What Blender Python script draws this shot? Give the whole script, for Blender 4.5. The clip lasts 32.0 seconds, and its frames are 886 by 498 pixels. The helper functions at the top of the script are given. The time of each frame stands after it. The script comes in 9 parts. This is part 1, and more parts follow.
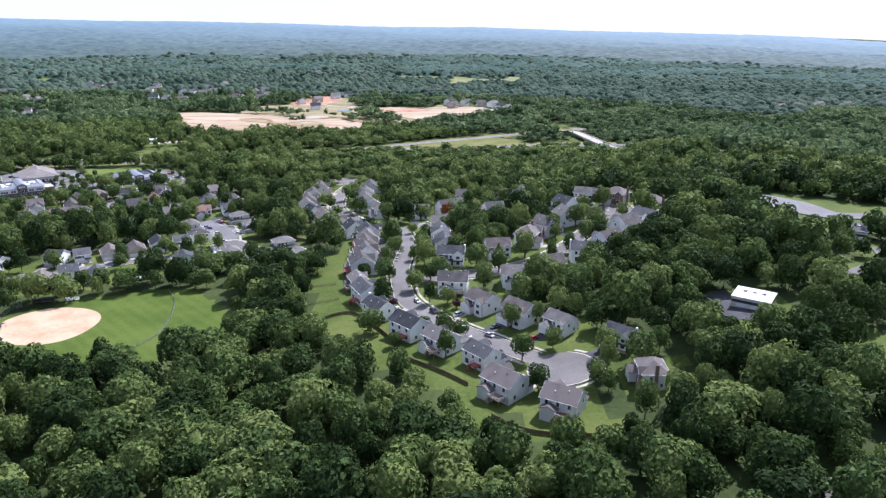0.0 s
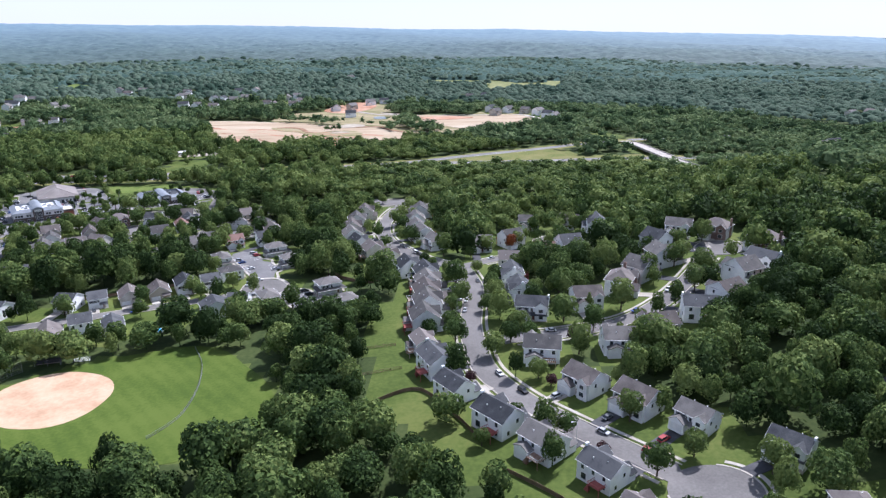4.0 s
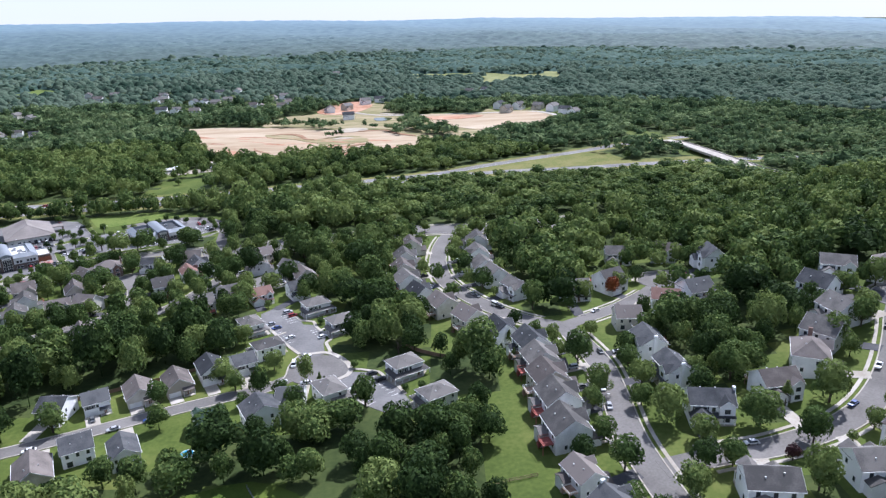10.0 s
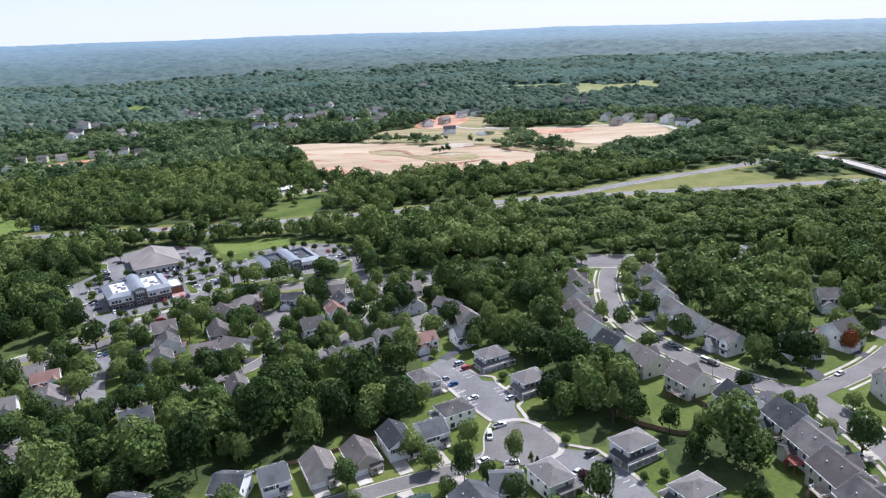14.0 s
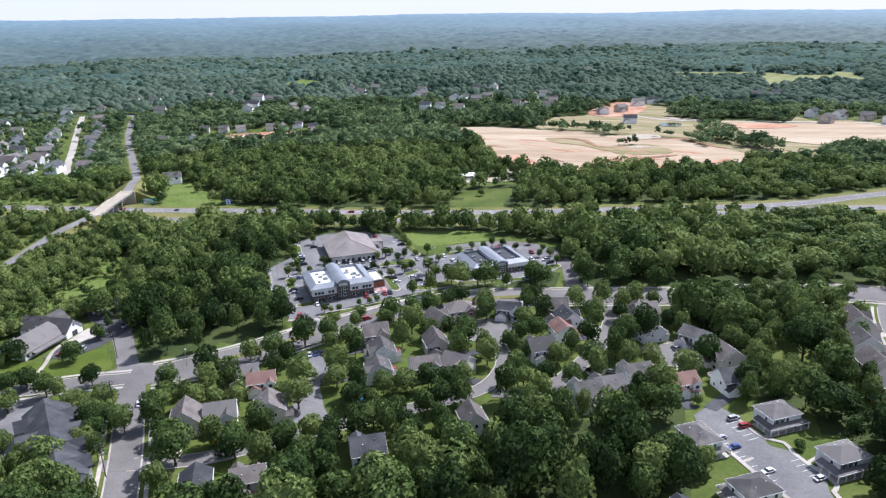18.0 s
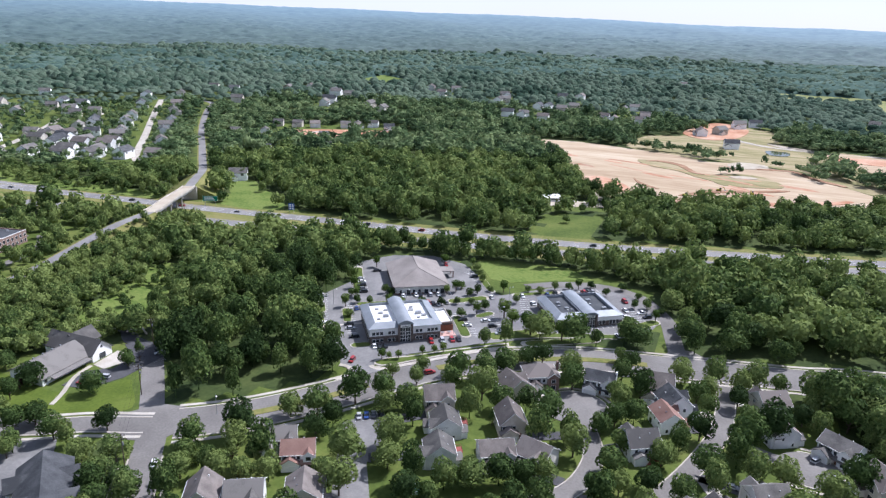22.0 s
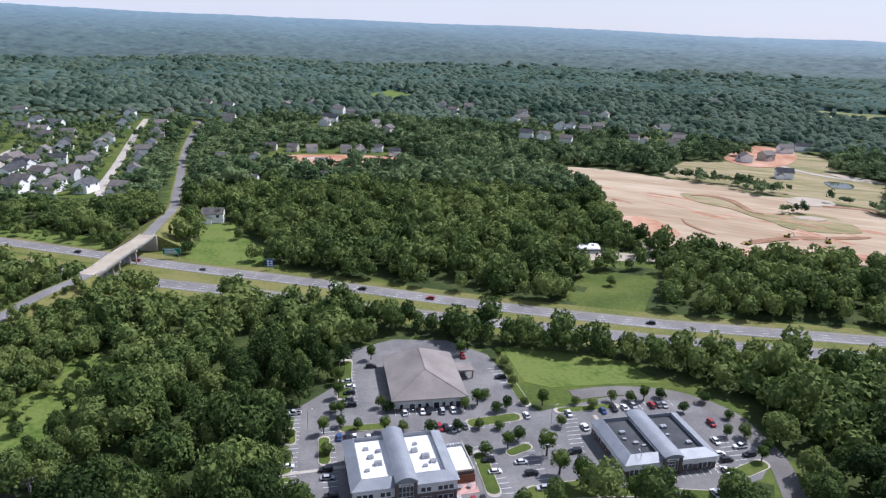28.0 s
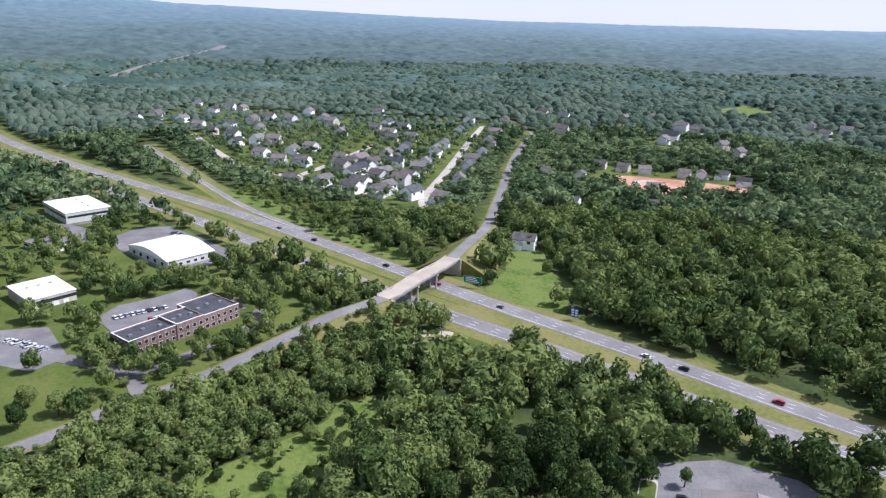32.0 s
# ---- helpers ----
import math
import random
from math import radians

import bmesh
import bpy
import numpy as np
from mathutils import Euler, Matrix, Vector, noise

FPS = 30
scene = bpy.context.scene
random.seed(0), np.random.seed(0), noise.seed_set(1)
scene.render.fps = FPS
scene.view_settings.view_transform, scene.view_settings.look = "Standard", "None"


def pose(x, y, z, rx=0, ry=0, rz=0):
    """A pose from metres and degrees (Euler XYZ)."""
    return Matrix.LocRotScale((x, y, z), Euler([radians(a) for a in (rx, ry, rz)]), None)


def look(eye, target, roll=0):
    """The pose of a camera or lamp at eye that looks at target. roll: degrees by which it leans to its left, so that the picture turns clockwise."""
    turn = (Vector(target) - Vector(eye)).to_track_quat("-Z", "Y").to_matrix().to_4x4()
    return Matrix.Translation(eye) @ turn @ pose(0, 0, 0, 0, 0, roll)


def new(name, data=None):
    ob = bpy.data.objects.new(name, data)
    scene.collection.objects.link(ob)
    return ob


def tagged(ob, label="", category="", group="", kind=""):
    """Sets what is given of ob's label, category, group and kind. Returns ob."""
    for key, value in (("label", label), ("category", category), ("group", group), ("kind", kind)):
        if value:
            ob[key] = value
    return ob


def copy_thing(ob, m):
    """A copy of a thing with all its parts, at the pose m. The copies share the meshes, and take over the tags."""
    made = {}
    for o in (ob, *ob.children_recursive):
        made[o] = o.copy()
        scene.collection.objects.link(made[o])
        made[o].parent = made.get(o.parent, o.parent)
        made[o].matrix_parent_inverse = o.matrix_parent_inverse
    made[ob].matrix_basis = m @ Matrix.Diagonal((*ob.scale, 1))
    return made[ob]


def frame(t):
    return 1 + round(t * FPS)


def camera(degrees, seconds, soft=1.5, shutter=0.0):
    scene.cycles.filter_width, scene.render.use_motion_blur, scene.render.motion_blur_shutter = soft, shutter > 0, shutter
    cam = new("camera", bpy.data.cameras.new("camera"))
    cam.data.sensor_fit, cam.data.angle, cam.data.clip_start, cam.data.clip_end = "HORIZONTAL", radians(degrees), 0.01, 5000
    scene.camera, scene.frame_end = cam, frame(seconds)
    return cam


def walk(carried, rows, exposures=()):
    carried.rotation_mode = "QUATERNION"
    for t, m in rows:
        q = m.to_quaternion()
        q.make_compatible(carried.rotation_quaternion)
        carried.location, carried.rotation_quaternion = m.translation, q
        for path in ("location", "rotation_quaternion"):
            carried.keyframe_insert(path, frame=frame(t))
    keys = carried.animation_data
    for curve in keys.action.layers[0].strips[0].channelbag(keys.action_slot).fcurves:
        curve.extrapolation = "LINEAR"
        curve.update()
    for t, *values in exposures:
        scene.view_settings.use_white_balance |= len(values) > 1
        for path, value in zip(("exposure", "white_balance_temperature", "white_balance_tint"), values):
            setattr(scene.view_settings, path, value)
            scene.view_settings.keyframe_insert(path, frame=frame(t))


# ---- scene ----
# ---- camera ----
cam = camera(65.1, 32.0, soft=1.3)
METRES, EYE, TILT, LEAN, TURN = 572.6, 138.0, 0.0, 0.0, 0.0
ROWS = [
    (0.0, 0.0, 0.0, 0.0, 0.05, -17.64, -0.16),
    (0.5, -0.003, 0.0156, 0.0001, 1.32, -17.52, -0.18),
    (1.0, -0.0066, 0.0311, 0.0003, 2.59, -17.42, -0.21),
    (1.5, -0.0109, 0.0466, 0.0005, 3.91, -17.35, -0.25),
    (2.0, -0.0156, 0.0615, 0.0009, 3.89, -17.33, -0.25),
    (2.5, -0.0215, 0.0763, 0.0014, 3.42, -17.34, -0.14),
    (3.0, -0.028, 0.091, 0.0016, 2.97, -17.37, -0.01),
    (3.5, -0.0351, 0.1053, 0.0022, 2.56, -17.43, 0.11),
    (5.5, -0.0662, 0.1613, 0.0047, 1.36, -17.74, 0.62),
    (6.0, -0.0742, 0.1749, 0.0051, 1.06, -17.85, 0.7),
    (6.5, -0.0825, 0.1888, 0.0053, 0.72, -17.95, 0.8),
    (7.0, -0.0908, 0.2026, 0.0055, 0.37, -18.03, 0.9),
    (7.5, -0.0992, 0.2164, 0.0058, -0.02, -18.14, 1.0),
    (8.0, -0.1075, 0.2304, 0.0061, -0.38, -18.2, 1.07),
    (8.5, -0.116, 0.2443, 0.0065, -0.76, -18.33, 1.17),
    (9.0, -0.1249, 0.2583, 0.0068, 0.07, -18.37, 1.3),
    (9.5, -0.1337, 0.2721, 0.0072, -0.2, -18.35, 1.46),
    (10.0, -0.1441, 0.2852, 0.0074, -0.38, -18.29, 1.65),
    (10.5, -0.1551, 0.2978, 0.0075, -0.07, -18.24, 1.88),
    (11.0, -0.1668, 0.3094, 0.0078, 0.4, -18.17, 2.12),
    (11.5, -0.1788, 0.3206, 0.0082, 0.84, -18.02, 2.32),
    (12.0, -0.1911, 0.3311, 0.0086, 1.24, -17.89, 2.51),
    (12.5, -0.2039, 0.3411, 0.0092, 1.58, -17.77, 2.64),
    (13.0, -0.2174, 0.3506, 0.0094, 2.15, -17.69, 2.71),
    (13.5, -0.2312, 0.3596, 0.0099, 2.91, -17.57, 2.74),
    (14.0, -0.2454, 0.3679, 0.01, 4.79, -17.3, 2.78),
    (14.5, -0.2597, 0.3758, 0.0099, 6.78, -17.16, 2.83),
    (16.5, -0.3182, 0.4025, 0.0101, 10.25, -17.67, 2.8),
    (17.0, -0.3298, 0.412, 0.0105, 12.42, -18.0, 2.8),
    (17.5, -0.3401, 0.4233, 0.0105, 14.44, -18.28, 2.31),
    (18.0, -0.3494, 0.4356, 0.0105, 16.08, -18.36, 1.65),
    (18.5, -0.357, 0.4459, 0.0109, 17.17, -18.41, 1.03),
    (19.0, -0.3624, 0.4529, 0.0114, 18.38, -18.49, 0.61),
    (19.5, -0.3674, 0.4618, 0.0116, 19.57, -18.54, 0.21),
    (20.0, -0.3729, 0.4724, 0.0118, 20.58, -18.57, -0.3),
    (20.5, -0.3786, 0.4844, 0.0118, 21.4, -18.47, -0.83),
    (21.0, -0.384, 0.4975, 0.0119, 22.0, -18.4, -1.23),
    (21.5, -0.3886, 0.5113, 0.0128, 22.45, -18.37, -1.44),
    (22.0, -0.3929, 0.5257, 0.0139, 22.73, -18.38, -1.5),
    (22.5, -0.3976, 0.5406, 0.0146, 22.97, -18.42, -1.53),
    (23.0, -0.4029, 0.5553, 0.0148, 23.11, -18.57, -1.49),
    (23.5, -0.4089, 0.5702, 0.0147, 23.22, -18.71, -1.51),
    (24.0, -0.4153, 0.5851, 0.0141, 23.3, -18.75, -1.54),
    (24.5, -0.4221, 0.5995, 0.0141, 23.39, -18.79, -1.63),
    (25.0, -0.4287, 0.6139, 0.0138, 23.48, -18.77, -1.66),
    (25.5, -0.4358, 0.6282, 0.0139, 23.51, -18.76, -1.61),
    (27.5, -0.4643, 0.6835, 0.0156, 23.57, -17.86, -1.68),
    (28.0, -0.4711, 0.6975, 0.0163, 23.51, -17.59, -1.5),
    (28.5, -0.4781, 0.7116, 0.0169, 23.78, -17.45, -1.38),
    (29.0, -0.4859, 0.7255, 0.0172, 25.17, -17.44, -1.3),
    (29.5, -0.4941, 0.7399, 0.0173, 31.99, -17.62, -1.33),
    (30.0, -0.5029, 0.7545, 0.0172, 38.56, -17.83, -1.27),
    (30.5, -0.512, 0.7684, 0.0178, 44.65, -17.94, -1.18),
    (31.0, -0.5221, 0.7814, 0.0176, 47.48, -17.88, -1.1),
    (31.5, -0.5325, 0.7934, 0.0175, 49.21, -17.68, -1.06),
    (32.0, -0.5438, 0.8043, 0.0167, 50.58, -17.63, -1.13),
]

EXPOSURES = [(0.0, 0.62, 5500, 22), (4.0, 0.52, 5500, 20), (9.0, 0.49, 5500, 18), (15.0, 0.46, 5600, 18), (19.0, 0.48, 5620, 18), (25.0, 0.43, 5620, 18), (29.0, 0.13, 5650, 20), (32.0, 0.38, 5620, 22)]
walk(cam, [(t, pose(0, 0, EYE, TILT, LEAN, TURN) @ pose(METRES * x, METRES * y, METRES * z, 90 + pitch, roll, yaw)) for t, x, y, z, yaw, pitch, roll in ROWS], EXPOSURES)

# ---- light ----
SUN_WAY = Vector((0.365, 0.51, 0.777)).normalized()
world = bpy.data.worlds.new("world")
scene.world = world
world.use_nodes = True
wn = world.node_tree.nodes
sky = wn.new("ShaderNodeTexSky")
sky.sky_type, sky.sun_disc = "NISHITA", False
sky.sun_elevation, sky.sun_rotation = math.asin(SUN_WAY.z), math.atan2(SUN_WAY.x, SUN_WAY.y)
sky.altitude, sky.air_density, sky.dust_density, sky.ozone_density = 150, 1.0, 0.4, 1.5
# thin bright cloud over the whole sky
cloud, ramp_w, mix_w = wn.new("ShaderNodeTexNoise"), wn.new("ShaderNodeValToRGB"), wn.new("ShaderNodeMix")
tc_w = wn.new("ShaderNodeTexCoord")
cloud.inputs["Scale"].default_value, cloud.inputs["Detail"].default_value = 2.2, 6
ramp_w.color_ramp.elements[0].position, ramp_w.color_ramp.elements[1].position = 0.40, 0.66
ramp_w.color_ramp.elements[0].color, ramp_w.color_ramp.elements[1].color = (0.75, 0.75, 0.75, 1), (1, 1, 1, 1)
mix_w.data_type = "RGBA"
mix_w.inputs["B"].default_value = (7.9, 8.1, 8.4, 1)
wlink = world.node_tree.links.new
wlink(tc_w.outputs["Generated"], cloud.inputs["Vector"])
wlink(cloud.outputs[0], ramp_w.inputs[0])
sep_w, low_w, mul_w = wn.new("ShaderNodeSeparateXYZ"), wn.new("ShaderNodeMapRange"), wn.new("ShaderNodeMath")
wlink(tc_w.outputs["Generated"], sep_w.inputs[0])
wlink(sep_w.outputs["Z"], low_w.inputs["Value"])
low_w.inputs["From Min"].default_value, low_w.inputs["From Max"].default_value = 0.03, 0.4
low_w.inputs["To Min"].default_value, low_w.inputs["To Max"].default_value = 1.0, 0.36
mul_w.operation = "MULTIPLY"
wlink(ramp_w.outputs[0], mul_w.inputs[0])
wlink(low_w.outputs[0], mul_w.inputs[1])
wlink(mul_w.outputs[0], mix_w.inputs["Factor"])
wlink(sky.outputs[0], mix_w.inputs["A"])
wlink(mix_w.outputs["Result"], wn["Background"].inputs[0])
wn["Background"].inputs[1].default_value = 0.088
sun = new("sun", bpy.data.lights.new("sun", "SUN"))
sun.data.energy, sun.data.angle, sun.data.color = 5.0, radians(0.55), (1.0, 0.95, 0.87)
sun.matrix_world = look(SUN_WAY * 400, (0, 0, 0))
scene.view_settings.exposure = 0.0

# ---- materials ----
MATS = {}


def mat(name, cols, scale=1.0, fine=8.0, rough=0.8, bump=0.0, metal=0.0, spec=0.12, random_mix=0.0, tint=False, translucent=0.0, grain=0.55, relief=0.1):
    """Two or three colours mixed by a broad and a fine noise at world size. random_mix: how far single objects differ."""
    m = bpy.data.materials.new(name)
    m.use_nodes = True
    MATS[name] = m
    nt = m.node_tree
    n, link = nt.nodes, nt.links.new
    bs = n["Principled BSDF"]
    geo = n.new("ShaderNodeNewGeometry")
    big, small = n.new("ShaderNodeTexNoise"), n.new("ShaderNodeTexNoise")
    big.inputs["Scale"].default_value, small.inputs["Scale"].default_value = scale, fine
    big.inputs["Detail"].default_value, small.inputs["Detail"].default_value = 4, 3
    link(geo.outputs["Position"], big.inputs["Vector"])
    link(geo.outputs["Position"], small.inputs["Vector"])
    add = n.new("ShaderNodeMath")
    add.operation = "MULTIPLY_ADD"
    link(small.outputs[0], add.inputs[0])
    add.inputs[1].default_value = grain
    link(big.outputs[0], add.inputs[2])
    last = add
    if random_mix:
        oi, r = n.new("ShaderNodeObjectInfo"), n.new("ShaderNodeMath")
        r.operation = "MULTIPLY_ADD"
        link(oi.outputs["Random"], r.inputs[0])
        r.inputs[1].default_value = random_mix
        link(add.outputs[0], r.inputs[2])
        sub = n.new("ShaderNodeMath")
        sub.operation = "SUBTRACT"
        link(r.outputs[0], sub.inputs[0])
        sub.inputs[1].default_value = random_mix / 2
        last = sub
    if tint:
        at, r = n.new("ShaderNodeAttribute"), n.new("ShaderNodeMath")
        at.attribute_name = "tint"
        r.operation = "MULTIPLY_ADD"
        link(at.outputs["Fac"], r.inputs[0])
        r.inputs[1].default_value = 0.55
        link(last.outputs[0], r.inputs[2])
        sub = n.new("ShaderNodeMath")
        sub.operation = "SUBTRACT"
        link(r.outputs[0], sub.inputs[0])
        sub.inputs[1].default_value = 0.275
        isl = n.new("ShaderNodeMath")
        isl.operation = "MULTIPLY_ADD"
        link(geo.outputs["Random Per Island"], isl.inputs[0])
        isl.inputs[1].default_value = 0.30
        link(sub.outputs[0], isl.inputs[2])
        sub = n.new("ShaderNodeMath")
        sub.operation = "SUBTRACT"
        link(isl.outputs[0], sub.inputs[0])
        sub.inputs[1].default_value = 0.14
        last = sub
    ramp = n.new("ShaderNodeValToRGB")
    link(last.outputs[0], ramp.inputs[0])
    e = ramp.color_ramp.elements
    e[0].position, e[-1].position = 0.52, 1.02
    e[0].color, e[-1].color = (*cols[0], 1), (*cols[-1], 1)
    for i, c in enumerate(cols[1:-1]):
        k = e.new(0.52 + 0.5 * (i + 1) / (len(cols) - 1))
        k.color = (*c, 1)
    link(ramp.outputs[0], bs.inputs["Base Color"])
    bs.inputs["Roughness"].default_value = rough
    bs.inputs["Metallic"].default_value = metal
    bs.inputs["Specular IOR Level"].default_value = spec
    if bump:
        b = n.new("ShaderNodeBump")
        b.inputs["Strength"].default_value, b.inputs["Distance"].default_value = bump, relief
        link(small.outputs[0], b.inputs["Height"])
        link(b.outputs[0], bs.inputs["Normal"])
    if translucent:
        tr, mx = n.new("ShaderNodeBsdfTranslucent"), n.new("ShaderNodeMixShader")
        mx.inputs[0].default_value = translucent
        link(ramp.outputs[0], tr.inputs[0])
        if bump:
            link(b.outputs[0], tr.inputs["Normal"])
        link(bs.outputs[0], mx.inputs[1])
        link(tr.outputs[0], mx.inputs[2])
        link(mx.outputs[0], n["Material Output"].inputs[0])
    return m


GRASS = mat("grass", [(0.054, 0.081, 0.017), (0.086, 0.117, 0.025), (0.125, 0.145, 0.038)], 0.035, 0.6, 0.9, 0.3)
MEADOW = mat("meadow_grass", [(0.050, 0.088, 0.016), (0.088, 0.135, 0.026), (0.140, 0.180, 0.044)], 0.06, 0.45, 0.9, 0.6, grain=0.9, relief=0.5)
LAWN = mat("lawn", [(0.062, 0.092, 0.015), (0.088, 0.122, 0.019), (0.112, 0.145, 0.027)], 0.06, 0.9, 0.9, 0.2)
MOWN = mat("mown_field", [(0.052, 0.088, 0.014), (0.076, 0.114, 0.018), (0.100, 0.138, 0.025)], 0.05, 0.9, 0.9, 0.2)
# mowing stripes about four metres wide
mw = MOWN.node_tree
wv, mg, rmp = mw.nodes.new("ShaderNodeTexWave"), mw.nodes.new("ShaderNodeMath"), [k for k in mw.nodes if k.type == "VALTORGB"][0]
wv.inputs["Scale"].default_value, wv.inputs["Distortion"].default_value = 0.075, 0.6
wv.bands_direction = "DIAGONAL"
mg.operation, mg.inputs[1].default_value = "MULTIPLY_ADD", 0.11
mw.links.new([k for k in mw.nodes if k.type == "NEW_GEOMETRY"][0].outputs["Position"], wv.inputs["Vector"])
mw.links.new(wv.outputs["Fac"], mg.inputs[0])
mw.links.new(rmp.inputs[0].links[0].from_socket, mg.inputs[2])
mw.links.new(mg.outputs[0], rmp.inputs[0])
ROOFGREEN = mat("shingle_green", [(0.035, 0.06, 0.045), (0.06, 0.09, 0.07)], 0.25, 3, 0.9, 0.3)
POOLWATER = mat("pool_water", [(0.05, 0.30, 0.48), (0.08, 0.38, 0.58)], 0.3, 2, 0.1, 0.1)
DRYGRASS = mat("verge_grass", [(0.080, 0.105, 0.024), (0.135, 0.148, 0.040), (0.195, 0.182, 0.066)], 0.04, 0.5, 0.9, 0.2, grain=0.75)
FLOORLEAF = mat("forest_floor", [(0.028, 0.045, 0.015), (0.05, 0.07, 0.022), (0.075, 0.095, 0.03)], 0.05, 0.5, 0.95, 0.2)
LEAF = mat("foliage", [(0.026, 0.048, 0.014), (0.082, 0.130, 0.036), (0.190, 0.240, 0.072)], 0.03, 1.1, 0.75, 0.22, spec=0.08, tint=True, translucent=0.30, grain=0.62, relief=0.5)
# air haze put into the leaf colour: the farther the woods, the bluer
LEAFMID = mat("foliage_mid_haze_tint", [(0.036, 0.064, 0.029), (0.094, 0.146, 0.063), (0.190, 0.246, 0.110)], 0.012, 0.35, 0.9, 0.25, spec=0.03, tint=True, translucent=0.3, relief=1.2)
LEAFHILL = mat("foliage_hills_haze_tint", [(0.030, 0.058, 0.040), (0.066, 0.108, 0.074), (0.134, 0.182, 0.128)], 0.006, 0.33, 0.9, 0.7, spec=0.03, tint=True, translucent=0.35, grain=0.8, relief=2.0)
LEAFTREE = mat("foliage_garden", [(0.026, 0.048, 0.014), (0.076, 0.122, 0.034), (0.168, 0.216, 0.064)], 0.05, 1.3, 0.75, 0.22, spec=0.08, random_mix=0.5, translucent=0.30, grain=0.62, relief=0.4)
LEAFLIGHT = mat("foliage_young", [(0.050, 0.090, 0.016), (0.085, 0.135, 0.026), (0.135, 0.185, 0.045)], 0.2, 1.4, 0.7, 0.5, spec=0.1, random_mix=0.5, translucent=0.3, relief=0.3)
LEAFRED = mat("foliage_russet", [(0.13, 0.035, 0.012), (0.20, 0.06, 0.02), (0.26, 0.10, 0.03)], 0.2, 1.2, 0.6, translucent=0.2)
LEAFPLUM = mat("foliage_plum", [(0.030, 0.014, 0.016), (0.05, 0.022, 0.024), (0.075, 0.035, 0.03)], 0.2, 1.2, 0.6, translucent=0.15)
LEAFYELLOW = mat("foliage_yellow", [(0.20, 0.19, 0.02), (0.30, 0.27, 0.03), (0.36, 0.32, 0.05)], 0.2, 1.2, 0.6, translucent=0.2)
# strongest haze blue put into the leaf colour, under the far crowns
LEAFFAR = mat("foliage_distant_haze_tint", [(0.030, 0.056, 0.046), (0.062, 0.102, 0.084), (0.110, 0.156, 0.128)], 0.005, 0.07, 0.9, 0, spec=0.03)
BARK = mat("bark", [(0.06, 0.045, 0.035), (0.11, 0.09, 0.07)], 0.5, 6, 0.9, 0.4)
ASPHALT = mat("street_asphalt", [(0.130, 0.122, 0.114), (0.170, 0.160, 0.149), (0.215, 0.203, 0.190)], 0.06, 1.2, 0.85, 0.1)
LOTASPHALT = mat("parking_asphalt", [(0.135, 0.132, 0.130), (0.178, 0.174, 0.170), (0.228, 0.222, 0.215)], 0.08, 1.0, 0.85, 0.1)
HWASPHALT = mat("highway_asphalt", [(0.16, 0.155, 0.15), (0.20, 0.193, 0.188), (0.25, 0.242, 0.235)], 0.05, 0.7, 0.85, 0.1)
CONCRETE = mat("concrete", [(0.32, 0.285, 0.235), (0.41, 0.375, 0.32), (0.50, 0.465, 0.41)], 0.15, 2.0, 0.85, 0.1)
DARKDRIVE = mat("driveway_asphalt", [(0.06, 0.06, 0.065), (0.10, 0.10, 0.105)], 0.2, 1.5, 0.85)
PAINT = mat("road_paint", [(0.62, 0.62, 0.60), (0.80, 0.80, 0.78)], 0.4, 3, 0.7)
YPAINT = mat("road_paint_yellow", [(0.55, 0.40, 0.06), (0.65, 0.50, 0.10)], 0.4, 3, 0.7)
DIRT = mat("bare_earth", [(0.30, 0.215, 0.135), (0.41, 0.32, 0.215), (0.50, 0.415, 0.305)], 0.013, 0.09, 0.95, 0.4)
DIRTRED = mat("red_clay", [(0.33, 0.155, 0.088), (0.44, 0.25, 0.16), (0.52, 0.35, 0.25)], 0.03, 0.2, 0.95, 0.4)
DIRTGREEN = mat("sparse_grass_on_earth", [(0.15, 0.155, 0.06), (0.26, 0.225, 0.115), (0.38, 0.31, 0.20)], 0.03, 0.2, 0.95, 0.3)
SOILCUT = mat("brown_subsoil", [(0.19, 0.105, 0.062), (0.28, 0.165, 0.10), (0.36, 0.23, 0.15)], 0.05, 0.4, 0.95, 0.4)
for m_ in (DIRT, DIRTGREEN):
    nt = m_.node_tree
    streak = nt.nodes.new("ShaderNodeMapping")
    streak.inputs["Rotation"].default_value, streak.inputs["Scale"].default_value = (0, 0, radians(28)), (0.45, 2.6, 1)
    nt.links.new([k for k in nt.nodes if k.type == "NEW_GEOMETRY"][0].outputs["Position"], streak.inputs["Vector"])
    for k in [k for k in nt.nodes if k.type == "TEX_NOISE"]:
        nt.links.new(streak.outputs[0], k.inputs["Vector"])
INFIELD = mat("infield_clay", [(0.44, 0.28, 0.17), (0.54, 0.37, 0.24), (0.60, 0.43, 0.29)], 0.08, 0.6, 0.95, 0.1)
FIELD = mat("hay_field", [(0.15, 0.17, 0.06), (0.21, 0.22, 0.09), (0.28, 0.28, 0.13)], 0.01, 0.08, 0.95)
GRAVEL = mat("gravel", [(0.34, 0.29, 0.22), (0.45, 0.40, 0.32)], 0.1, 1.5, 0.95, 0.2)
SIDING = mat("siding_white", [(0.76, 0.76, 0.75), (0.85, 0.85, 0.84), (0.90, 0.90, 0.89)], 0.3, 3, 0.55, 0.05, random_mix=0.5)
SIDINGGREY = mat("siding_grey", [(0.56, 0.56, 0.555), (0.68, 0.68, 0.67), (0.78, 0.78, 0.76)], 0.3, 3, 0.55, 0.05, random_mix=0.6)
